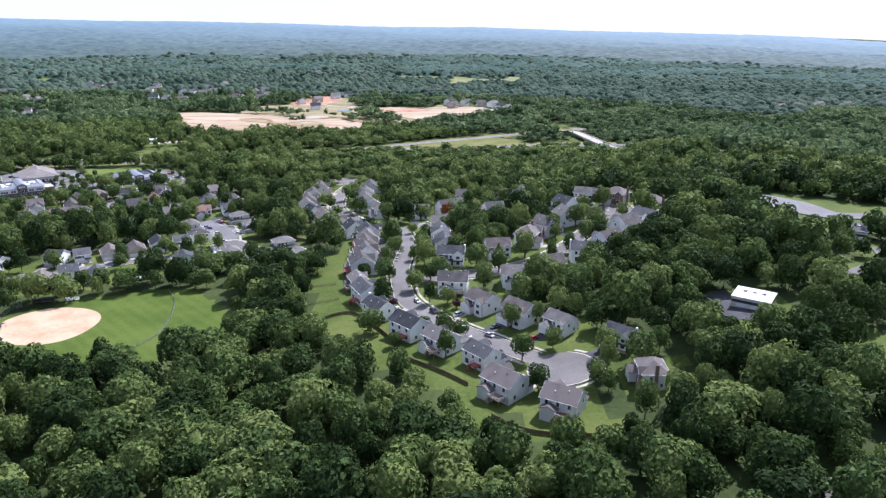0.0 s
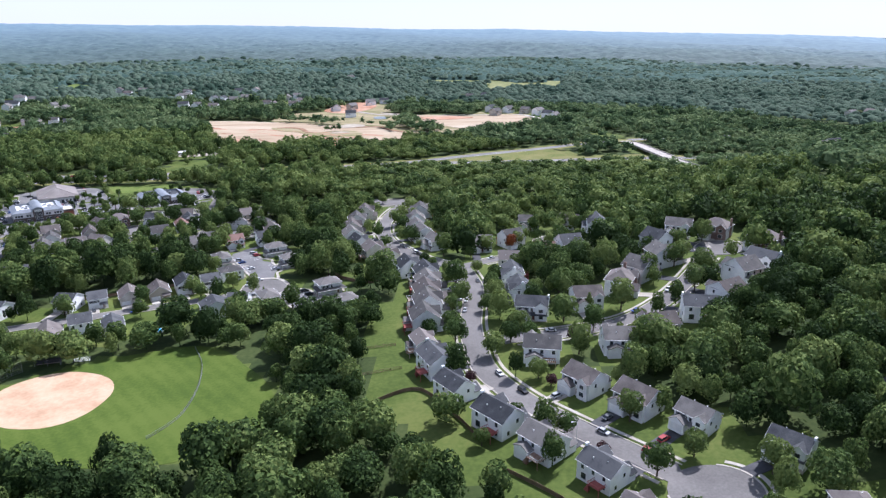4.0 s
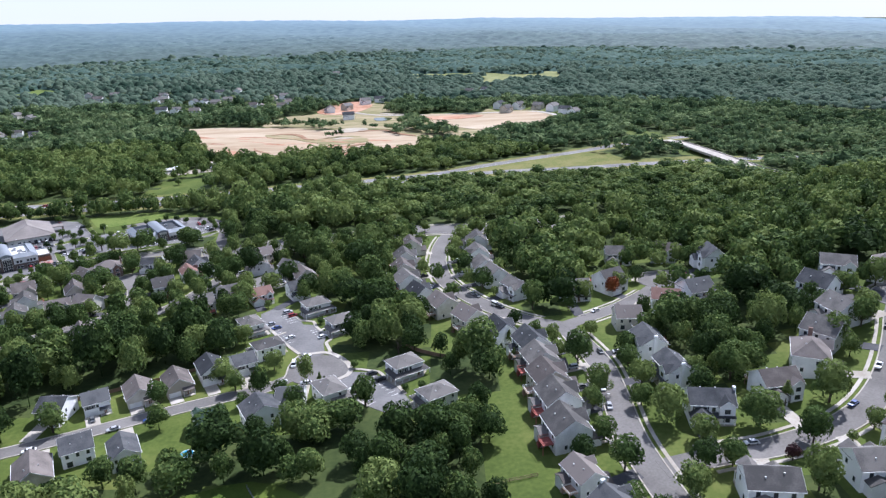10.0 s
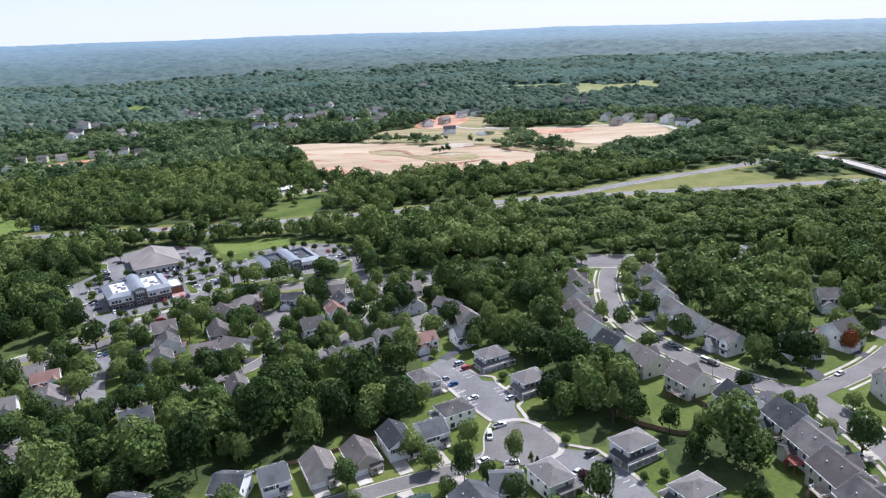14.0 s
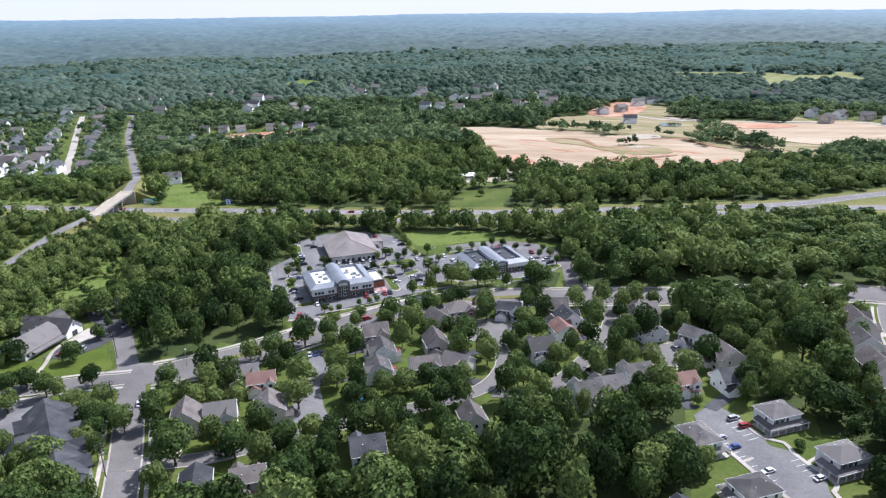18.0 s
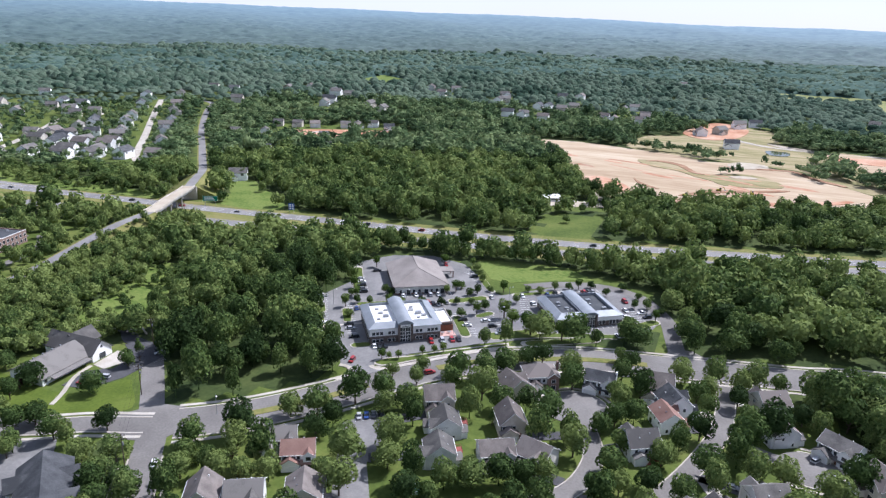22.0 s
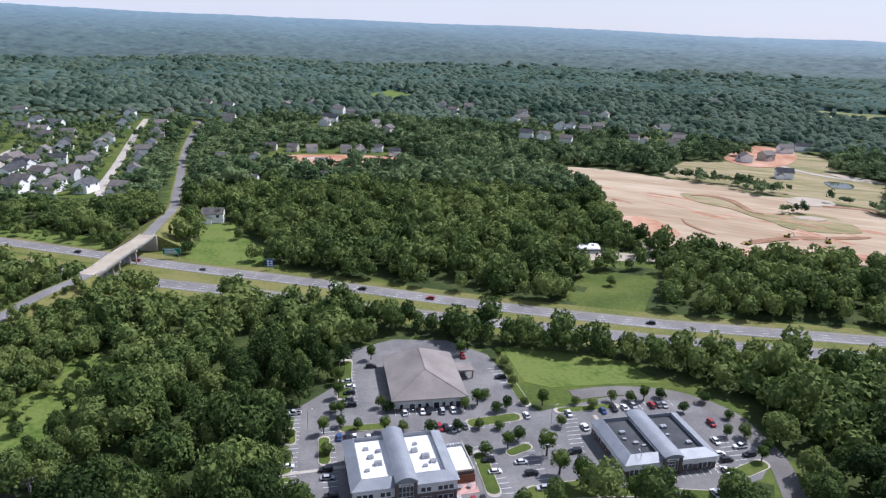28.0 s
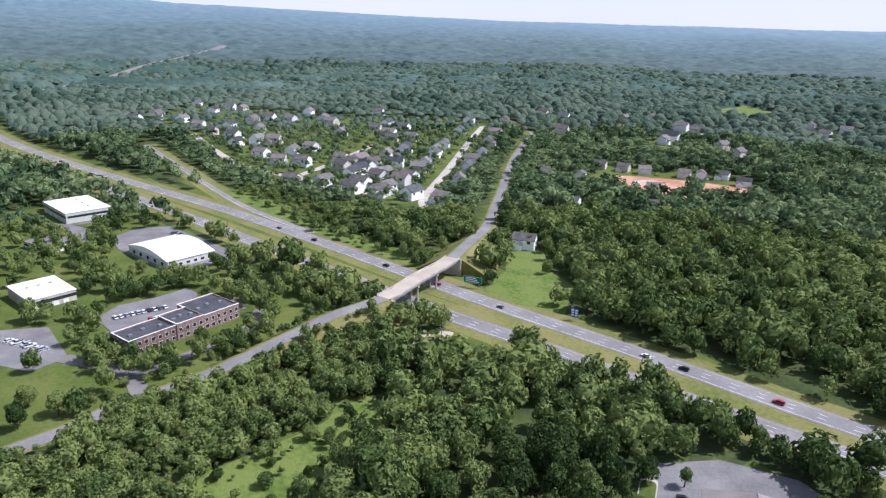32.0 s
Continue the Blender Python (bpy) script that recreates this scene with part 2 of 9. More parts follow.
SIDINGTAN = mat("siding_tan", [(0.42, 0.38, 0.31), (0.54, 0.50, 0.43), (0.64, 0.61, 0.55)], 0.3, 3, 0.55, 0.05, random_mix=0.6)
BRICK = mat("brick", [(0.16, 0.105, 0.086), (0.22, 0.15, 0.125), (0.28, 0.20, 0.17)], 0.4, 5, 0.85, 0.3, random_mix=0.3)
DARKBRICK = mat("dark_brick", [(0.085, 0.068, 0.06), (0.125, 0.10, 0.088), (0.17, 0.14, 0.12)], 0.4, 5, 0.85, 0.3)
ROOFGREY = mat("shingle_grey", [(0.088, 0.084, 0.080), (0.136, 0.128, 0.119), (0.19, 0.178, 0.164)], 0.25, 3, 0.9, 0.3, random_mix=0.6)
ROOFBROWN = mat("shingle_brown", [(0.105, 0.092, 0.085), (0.150, 0.132, 0.121), (0.20, 0.176, 0.160)], 0.25, 3, 0.9, 0.3, random_mix=0.6)
ROOFSLATE = mat("shingle_slate", [(0.047, 0.050, 0.054), (0.074, 0.077, 0.081), (0.111, 0.113, 0.115)], 0.25, 3, 0.9, 0.3, random_mix=0.5)
ROOFRED = mat("shingle_red", [(0.19, 0.11, 0.09), (0.26, 0.165, 0.135)], 0.25, 3, 0.9, 0.3, random_mix=0.4)
ROOFTAN = mat("shingle_tan", [(0.185, 0.165, 0.15), (0.235, 0.21, 0.192), (0.29, 0.262, 0.24)], 0.1, 2, 0.85, 0.2)
METALROOF = mat("standing_seam_metal", [(0.20, 0.22, 0.24), (0.28, 0.30, 0.32)], 0.2, 2, 0.55, 0.05, 0.25, 0.4)
WHITEROOF = mat("white_membrane", [(0.70, 0.70, 0.68), (0.82, 0.82, 0.80)], 0.2, 1.5, 0.7)
DARKROOF = mat("dark_membrane", [(0.045, 0.05, 0.055), (0.085, 0.09, 0.095)], 0.2, 1.5, 0.8)
TRIM = mat("white_trim", [(0.70, 0.70, 0.68), (0.82, 0.82, 0.80)], 0.5, 4, 0.5)
GLASS = mat("window_glass", [(0.020, 0.025, 0.030), (0.04, 0.048, 0.055)], 0.5, 3, 0.08, 0, 0, 0.6)
DOOR = mat("painted_door", [(0.10, 0.04, 0.03), (0.22, 0.10, 0.06)], 0.5, 4, 0.5, random_mix=0.6)
WOODDECK = mat("deck_wood", [(0.20, 0.12, 0.08), (0.32, 0.22, 0.16), (0.42, 0.33, 0.26)], 0.5, 4, 0.8, 0.2, random_mix=0.8)
REDDECK = mat("deck_red_stain", [(0.24, 0.07, 0.06), (0.34, 0.12, 0.10)], 0.5, 4, 0.8, 0.2)
FENCEWOOD = mat("fence_wood", [(0.14, 0.09, 0.06), (0.24, 0.17, 0.12)], 0.3, 3, 0.9, 0.2)
STEEL = mat("galvanised_steel", [(0.30, 0.31, 0.32), (0.42, 0.43, 0.44)], 0.5, 4, 0.5, 0, 0.7)
RUBBER = mat("rubber", [(0.012, 0.012, 0.012), (0.025, 0.025, 0.025)], 1, 6, 0.9)
POND = mat("pond_water", [(0.05, 0.06, 0.03), (0.07, 0.075, 0.04)], 0.1, 1, 0.08, 0.05, 0, 0.6)
GREENSIGN = mat("green_sign", [(0.01, 0.16, 0.10), (0.015, 0.20, 0.13)], 0.5, 4, 0.5)
BLUESIGN = mat("blue_sign", [(0.01, 0.06, 0.28), (0.015, 0.09, 0.36)], 0.5, 4, 0.5)
SHED = mat("cream_metal", [(0.50, 0.50, 0.46), (0.62, 0.62, 0.57)], 0.3, 3, 0.5)
PAVER = mat("pink_paver", [(0.45, 0.28, 0.24), (0.55, 0.36, 0.31)], 0.4, 3, 0.85)
CARCOLS = {
    "white": (0.75, 0.75, 0.74), "silver": (0.42, 0.43, 0.45), "black": (0.015, 0.015, 0.018),
    "grey": (0.12, 0.125, 0.13), "red": (0.30, 0.02, 0.02), "blue": (0.03, 0.07, 0.24)}
CARMATS = {k: mat("car_paint_" + k, [tuple(a * 0.92 for a in c), c], 0.8, 5, 0.3, 0, 0.0, 0.6) for k, c in CARCOLS.items()}

# ---- plan helpers ----
PLAN = 1.17  # metres to one unit of the site plan


def sm(a):
    a = np.clip(a, 0, 1)
    return a * a * (3 - 2 * a)


def ground_z(x, y):
    """Height of the land in metres: a shoulder to the east, an upland far north-west, a slow rise to the horizon."""
    x, y = np.asarray(x, float), np.asarray(y, float)
    e = np.interp(x, [-175, -129, -58, -18, 41, 70, 105, 164], [0, 1.2, 6.4, 9.4, 12.9, 17, 23.4, 29])
    z = 2.3 + e * (1 - 0.75 * sm((y - np.maximum(0, x) - 374) / 152))
    u = (y - x) * 0.7071
    z = z + 15 * sm((u - 1170) / 470)
    d = np.hypot(x + 150, y - 350)
    z = z + 112 * np.clip((d - 2100) / 2550, 0, 1) ** 1.6
    hills = 7 * np.sin(x / 310 + 1.0) * np.sin(y / 270) + 4 * np.sin(x / 170 + y / 190) + 3 * np.sin(d / 120 + x / 400)
    az = np.arctan2(-(x + 150), y - 350)
    z = z + 104 * az * sm((math.pi - np.abs(az)) / 1.3) * sm((d - 2000) / 2650) ** 1.2
    return z + hills * sm((d - 1600) / 700) * (1 - 0.8 * sm((d - 3900) / 700))


def gz(x, y):
    return float(ground_z(x, y))


def pl(pts):
    return [(x * PLAN, y * PLAN) for x, y in pts]


def curve_points(pts, step=5.0, closed=False):
    """A smooth line through plan points, one point every step metres."""
    p = [Vector(a) for a in pts]
    out = []
    n = len(p)
    for i in range(n if closed else n - 1):
        if closed:
            a, b, c, d = p[i - 1], p[i], p[(i + 1) % n], p[(i + 2) % n]
        else:
            a, b, c, d = p[max(i - 1, 0)], p[i], p[i + 1], p[min(i + 2, n - 1)]
        k = max(2, int((c - b).length / step))
        for j in range(k):
            t = j / k
            out.append(0.5 * ((2 * b) + (c - a) * t + (2 * a - 5 * b + 4 * c - d) * t * t + (3 * b - a - 3 * c + d) * t ** 3))
    if not closed:
        out.append(p[-1])
    return [(v.x, v.y) for v in out]


def sides(line, off):
    """The line moved sideways by off metres (positive to the right of its run)."""
    a = np.array(line)
    t = np.gradient(a, axis=0)
    t /= np.linalg.norm(t, axis=1)[:, None] + 1e-9
    return a + np.stack([t[:, 1], -t[:, 0]], 1) * off


class Build:
    """Collects faces of one mesh."""

    def __init__(self):
        self.v, self.f, self.m = [], [], []

    def add(self, verts, faces, m=0):
        k = len(self.v)
        self.v += [tuple(a) for a in verts]
        self.f += [tuple(i + k for i in f) for f in faces]
        self.m += [m] * len(faces)
        return self

    def box(self, x0, x1, y0, y1, z0, z1, m=0):
        v = [(x0, y0, z0), (x1, y0, z0), (x1, y1, z0), (x0, y1, z0), (x0, y0, z1), (x1, y0, z1), (x1, y1, z1), (x0, y1, z1)]
        return self.add(v, [(0, 3, 2, 1), (4, 5, 6, 7), (0, 1, 5, 4), (1, 2, 6, 5), (2, 3, 7, 6), (3, 0, 4, 7)], m)

    def slab(self, quad, thick, m=0):
        """A plate under the quad (given as its top face), thick metres downward."""
        n = len(quad)
        low = [(a, b, c - thick) for a, b, c in quad]
        return self.add(list(quad) + low, [tuple(range(n)), tuple(range(2 * n - 1, n - 1, -1))] + [((i + 1) % n, i, n + i, n + (i + 1) % n) for i in range(n)], m)

    def prism(self, outline, z0, z1, m=0):
        return self.slab([(x, y, z1) for x, y in outline], z1 - z0, m)

    def tube(self, a, b, r0, r1, n=8, m=0):
        a, b = Vector(a), Vector(b)
        w = (b - a).normalized()
        u = w.orthogonal().normalized()
        s = w.cross(u)
        ring = lambda c, r: [c + (u * math.cos(6.2832 * i / n) + s * math.sin(6.2832 * i / n)) * r for i in range(n)]
        v = ring(a, r0) + ring(b, r1)
        return self.add(v, [(i, (i + 1) % n, n + (i + 1) % n, n + i) for i in range(n)] + [tuple(range(n - 1, -1, -1)), tuple(range(n, 2 * n))], m)

    def mesh(self, name, mats):
        me = bpy.data.meshes.new(name)
        me.from_pydata(self.v, [], self.f)
        for k in mats if isinstance(mats, (list, tuple)) else [mats]:
            me.materials.append(k)
        if any(self.m):
            me.polygons.foreach_set("material_index", self.m)
        me.update()
        return me


def part(name, b, mats, parent=None, label=""):
    ob = new(name, b.mesh(name, mats))
    ob.parent = parent
    return tagged(ob, label)


def thing(name, label, category, group="", kind=""):
    return tagged(new(name), label, category, group, kind)


def sheet(name, outline, material, lift, label="", category="", kind="structure"):
    """A flat area laid on the land, with a short skirt."""
    xs, ys = [p[0] for p in outline], [p[1] for p in outline]
    bm = bmesh.new()
    bm.faces.new([bm.verts.new((x, y, 0)) for x, y in outline])
    bent = max(xs) > -178 or max(ys) > 1400
    step = 9.0 if max(ys) < 700 else 45.0
    if bent:
        for ax, vals in ((0, xs), (1, ys)):
            for k in range(int(min(vals) // step) + 1, int(max(vals) // step) + 1):
                co, no = Vector((0, 0, 0)), Vector((0, 0, 0))
                co[ax], no[ax] = k * step, 1
                bmesh.ops.bisect_plane(bm, geom=bm.verts[:] + bm.edges[:] + bm.faces[:], plane_co=co, plane_no=no)
    rim = bmesh.ops.extrude_edge_only(bm, edges=[e for e in bm.edges if e.is_boundary])
    low = {v for v in rim["geom"] if isinstance(v, bmesh.types.BMVert)}
    for v in bm.verts:
        v.co.z = gz(v.co.x, v.co.y) + (lift if v not in low else -0.4)
    me = bpy.data.meshes.new(name)
    bm.to_mesh(me)
    bm.free()
    me.materials.append(material)
    return tagged(new(name, me), label, category, "", kind)


def ribbon(name, line, left, right, material, lift, label="", category="", kind="structure", zf=None, thick=0.6):
    """A strip along a line between two sideways offsets, following the land, with its own thickness."""
    a, c = sides(line, left), sides(line, right)
    mid = np.array(line)
    zl = zf(a) if zf else ground_z(a[:, 0], a[:, 1])
    zr = zf(c) if zf else ground_z(c[:, 0], c[:, 1])
    n = len(a)
    v = [(a[i, 0], a[i, 1], zl[i] + lift) for i in range(n)] + [(c[i, 0], c[i, 1], zr[i] + lift) for i in range(n)]
    v += [(x, y, z - thick) for x, y, z in v]
    f = []
    for i in range(n - 1):
        f += [(i, n + i, n + i + 1, i + 1), (i + 1, 2 * n + i + 1, 2 * n + i, i), (n + i, 3 * n + i, 3 * n + i + 1, n + i + 1)]
    f += [(0, 2 * n, 3 * n, n), (n - 1, 2 * n - 1, 4 * n - 1, 3 * n - 1)]
    b = Build().add(v, f)
    return tagged(part(name, b, material), label, category, "", kind)


def disc(cx, cy, r, n=28):
    return [(cx + r * math.cos(6.2832 * i / n), cy + r * math.sin(6.2832 * i / n)) for i in range(n)]

# ---- roads ----
STREETS = {
    "curving_street": ([(44, 238), (26, 257), (9, 275), (-5, 292), (-17, 314), (-21.5, 337), (-23.5, 360), (-22.5, 386), (-22, 412), (-26, 438), (-29, 454)], 9.6),
    "north_leg": (pl([(-25, 388), (-38, 397), (-50, 411), (-61, 429), (-70, 448), (-74, 470), (-74, 490), (-72, 508), (-67, 530)]), 9.6),
    "russet_court": (pl([(-25, 388), (-11, 397), (5, 409), (17, 420), (25, 430)]), 8.6),
    "east_street": ([(-19, 341), (0, 345), (16, 347), (34, 352.5), (50, 360), (63.5, 371), (77, 386.5), (90, 405), (100, 421), (107, 431)], 9.0),
    "lane": (pl([(-232, 304), (-212, 315), (-191, 325), (-168, 337), (-150, 346), (-135, 352), (-128, 358), (-120, 365)]), 6.8),
    "court_lane": (pl([(-226, 463), (-220, 450), (-216, 437), (-220, 419), (-236, 404), (-258, 387), (-270, 377), (-292, 360), (-318, 350)]), 6.8),
    "middle_street": (pl([(-186, 509), (-181, 496), (-182, 469), (-191, 439), (-201, 421), (-216, 417)]), 6.8),
    "short_court": (pl([(-183, 470), (-172, 462), (-160, 459)]), 7.5),
}
COLLECTOR = pl([(20, 545), (-15, 538), (-44, 533), (-77, 536), (-102, 532), (-133, 526), (-153, 519), (-180, 513), (-207, 506.5), (-230.5, 500.5), (-250, 491.5), (-267.8, 481), (-283, 466.5), (-293, 453), (-305.2, 435.6), (-319.4, 418.4), (-333, 406), (-347, 396.5), (-362, 390), (-377, 381), (-394, 373), (-440, 352)])
SOUTHROAD = pl([(-347, 400), (-339, 389), (-328, 374), (-315, 357), (-296, 330)])
STUB = pl([(-349, 400), (-366, 418), (-380, 432), (-388, 438)])
HN = pl([(-1660, 680), (-1500, 560), (-1300, 500), (-1117, 503), (-883, 546), (-728, 577), (-626, 592), (-549, 601), (-494, 607), (-409, 620), (-345, 628), (-292, 637), (-242, 648), (-174, 667), (-81, 692), (-35, 717), (14, 742), (61, 763), (150, 800), (330, 850)])
HS = pl([(-1680, 655), (-1510, 530), (-1300, 472), (-1053, 489), (-902, 518), (-751, 545), (-626, 563), (-548, 574), (-498, 581), (-430, 594), (-382, 601), (-319, 613), (-240, 630), (-159, 652), (-100, 672), (-39, 688), (4, 691), (58, 691), (144, 690), (330, 700)])
RAMP = pl([(-1010, 612), (-930, 607), (-869, 603), (-790, 596), (-720, 592), (-640, 598)])
FARWAY = [(-1706, 642), (-1901, 767), (-2353, 1048), (-2612, 1291), (-2911, 1550)]
OVERPASS = pl([(128, 845), (143, 758), (149, 710), (169, 642), (215, 560)])
BRIDGEROAD = pl([(-487, 404), (-490, 426), (-495, 443), (-496, 462), (-497, 482), (-500, 507), (-503, 530), (-504, 558), (-516, 587), (-527, 615), (-545, 643), (-578, 688), (-618, 734), (-666, 789), (-709, 838), (-756, 896), (-797, 952), (-818, 985), (-842, 998), (-880, 1004)])

LINES = {k: curve_points(p, 4) for k, (p, w) in STREETS.items()}
for n_, (k, (p, w)) in enumerate(STREETS.items()):
    line = LINES[k]
    ribbon("road", line, -w / 2, w / 2, ASPHALT, 0.10 + 0.012 * n_, "grey worn asphalt residential street", "road")
    for s in (-1, 1):
        if len(line) < 14:
            continue
        inner = line[3:-3] if k not in ("lane",) else line[:-4]
        ribbon("kerb", inner, s * (w / 2), s * (w / 2 + 0.45), CONCRETE, 0.24, "pale concrete kerb along a street", "kerb")
        if w < 7:
            continue
        ribbon("pavement", inner, s * (w / 2 + 1.7), s * (w / 2 + 3.0), CONCRETE, 0.18, "pale concrete sidewalk beside a street", "pavement")
CULS = {"curving_street": (38.5, 201.5, 13.0), "russet_court": (28, 434, 13), "east_street": (95, 371, 12.5), "lane": (-116, 368, 12.8), "court_lane": (-227, 464, 12.5), "short_court": (-157, 459, 10.5)}
for k, (x, y, r) in CULS.items():
    x, y = x * PLAN, y * PLAN
    if k == "lane":
        x, y, r = -137.4, 426.6, 13.2
    way = min((p for p in LINES[k] if math.dist(p, (x, y)) > r + 4), key=lambda p: math.dist(p, (x, y)))
    first = int(math.degrees(math.atan2(way[1] - y, way[0] - x)) / 9) + 6
    sheet("road", disc(x, y, r), ASPHALT, 0.21, "grey asphalt turning circle of a cul-de-sac", "road")
    if k == "lane":
        continue
    ring, outer = (disc(x, y, q, 40) for q in (r + 0.2, r + 2.4))
    ribbon("kerb", [ring[(first + i) % 40] for i in range(29)], -0.3, 0.3, CONCRETE, 0.33, "pale concrete kerb round a turning circle", "kerb")
    ribbon("pavement", [outer[(first + 1 + i) % 40] for i in range(27)], -0.65, 0.65, CONCRETE, 0.18, "pale concrete sidewalk round a turning circle", "pavement")
col = curve_points(COLLECTOR, 4)
for ln_, w in (([p for p in col if p[0] > -398], 9.6), ([p for p in col if p[0] < -402], 4.8)):
    ribbon("road", ln_, -w, w, ASPHALT, 0.12, "wide grey asphalt collector road" if w > 9 else "grey asphalt collector road", "road")
    for s in (-1, 1):
        ribbon("kerb", ln_, s * w, s * (w + 0.7), CONCRETE, 0.26, "pale concrete kerb along the collector road", "kerb")
        ribbon("pavement", ln_, s * (w + 2.0), s * (w + 3.6), CONCRETE, 0.18, "pale concrete sidewalk along the collector road", "pavement")
med = curve_points(pl([(-209, 506), (-230.5, 500.5), (-250, 491.5), (-267.8, 481), (-280, 469.5)]), 3)
ribbon("median", med, -2.0, 2.0, DRYGRASS, 0.30, "grassy median strip between kerbs", "median")
med2 = curve_points(pl([(-297, 447.5), (-305.2, 435.6), (-319.4, 418.4), (-327, 411.5)]), 3)
ribbon("median", med2, -1.8, 1.8, DRYGRASS, 0.30, "grassy median strip between kerbs", "median")
south = curve_points(SOUTHROAD, 4)
ribbon("road", south, -5.2, 5.2, ASPHALT, 0.13, "grey asphalt side road", "road")
for s in (-1, 1):
    ribbon("kerb", south[5:], s * 5.2, s * 5.75, CONCRETE, 0.26, "pale concrete kerb along a side road", "kerb")
    ribbon("pavement", south[6:], s * 7.2, s * 8.6, CONCRETE, 0.18, "pale concrete sidewalk along a side road", "pavement")
sheet("road", [(-248, 596), (-239.5, 603.5), (-235.2, 614.6), (-226.8, 615), (-222, 610.8), (-211, 607), (-211, 598), (-246, 590)], ASPHALT, 0.165, "wide asphalt mouth of an entry drive", "road")
ribbon("road", curve_points(STUB, 4), -4.5, 4.5, ASPHALT, 0.14, "grey asphalt entry drive", "road")
sheet("road", pl([(-360, 397), (-352, 408), (-342, 410), (-334, 403), (-338, 391), (-346, 388), (-356, 388)]), ASPHALT, 0.145, "wide asphalt road junction", "road")
for nm, pts, wd in (("road", HN, 13.2), ("road", HS, 13.2), ("road", RAMP, 7.0)):
    line = curve_points(pts, 12)
    ribbon(nm, line, -wd / 2, wd / 2, HWASPHALT, 0.14, "pale grey asphalt highway carriageway", "road")
    ribbon("verge", line, -wd / 2 - 8, wd / 2 + 8, DRYGRASS, 0.05 + 0.02 * (pts is HS) + 0.04 * (pts is RAMP), "yellow-green mown verge along a highway", "verge", thick=0.3)
    for s in (-1, 1):
        ribbon("edge_line", line, s * (wd / 2 - 1.6), s * (wd / 2 - 1.75), PAINT if s > 0 else YPAINT, 0.155, "painted highway edge line", "road marking")
ribbon("road", curve_points(FARWAY, 20), -15, 15, HWASPHALT, 2.0, "distant pale highway running through woods", "road", thick=3.0)
dash = Build()
for pts in (HN, HS):
    line = curve_points(pts, 12)
    for off in (-1.7, 1.7):
        ln = sides(line, off)
        for i in range(0, len(ln) - 1):
            a, b = ln[i], ln[i] + (ln[i + 1] - ln[i]) * 0.28
            t = (b - a) / (np.linalg.norm(b - a) + 1e-6)
            w = np.array([t[1], -t[0]]) * 0.1
            z = gz(*a) + 0.156
            dash.slab([(*(a - w), z), (*(b - w), z), (*(b + w), z), (*(a + w), z)], 0.012)
tagged(part("lane_dashes", dash, PAINT), "white dashed lane lines on a highway", "road marking", "", "stuff")

# ---- bridge road on its banks ----
DECK = 13.2
br = curve_points(BRIDGEROAD, 6)
bra = np.array(br)
run = np.concatenate([[0], np.cumsum(np.linalg.norm(np.diff(bra, axis=0), axis=1))])
i0 = int(np.argmin(np.hypot(bra[:, 0] + 504 * PLAN, bra[:, 1] - 558 * PLAN)))
i1 = int(np.argmin(np.hypot(bra[:, 0] + 530 * PLAN, bra[:, 1] - 619 * PLAN)))
base_z = ground_z(bra[:, 0], bra[:, 1])
away = np.where(np.arange(len(br)) < i0, run[i0] - run, np.where(np.arange(len(br)) > i1, run - run[i1], 0))
road_z = base_z + (DECK - base_z) * (1 - sm(away / np.where(np.arange(len(br)) < i0, 130.0, 150.0)))
road_z = np.maximum(road_z, base_z + 0.16)


def bank(name, a, b, label):
    ln, zz = bra[a:b], road_z[a:b]
    t = np.gradient(ln, axis=0)
    t /= np.linalg.norm(t, axis=1)[:, None]
    nn = np.stack([t[:, 1], -t[:, 0]], 1)
    v, f = [], []
    offs = (-1, -0.001, 0.001, 1)
    for i in range(len(ln)):
        h = max(0.1, zz[i] - base_z[a + i])
        for o, z in ((-6.0 - 1.8 * h, base_z[a + i] - 0.4), (-5.0, zz[i] - 0.12), (5.0, zz[i] - 0.12), (6.0 + 1.8 * h, base_z[a + i] - 0.4)):
            q = ln[i] + nn[i] * o
            v.append((q[0], q[1], z))
    for i in range(len(ln) - 1):
        for j in range(3):
            f.append((4 * i + j, 4 * i + j + 1, 4 * i + j + 5, 4 * i + j + 4))
    f += [(3, 2, 1, 0), (4 * len(ln) - 4, 4 * len(ln) - 3, 4 * len(ln) - 2, 4 * len(ln) - 1)]
    tagged(part(name, Build().add(v, f), DRYGRASS), label, "embankment", "", "structure")


def along(name, a, b, left, right, material, lift, label, category, thick=0.3):
    ln = br[a:b]
    l, r = sides(ln, left), sides(ln, right)
    z = road_z[a:b]
    n = len(ln)
    v = [(*l[i], z[i] + lift) for i in range(n)] + [(*r[i], z[i] + lift) for i in range(n)]
    v += [(x, y, q - thick) for x, y, q in v]
    f = []
    for i in range(n - 1):
        f += [(i, n + i, n + i + 1, i + 1), (i + 1, 2 * n + i + 1, 2 * n + i, i), (n + i, 3 * n + i, 3 * n + i + 1, n + i + 1), (2 * n + i, 2 * n + i + 1, 3 * n + i + 1, 3 * n + i)]
    f += [(0, 2 * n, 3 * n, n), (n - 1, 2 * n - 1, 4 * n - 1, 3 * n - 1)]
    return tagged(part(name, Build().add(v, f), material), label, category, "", "structure")


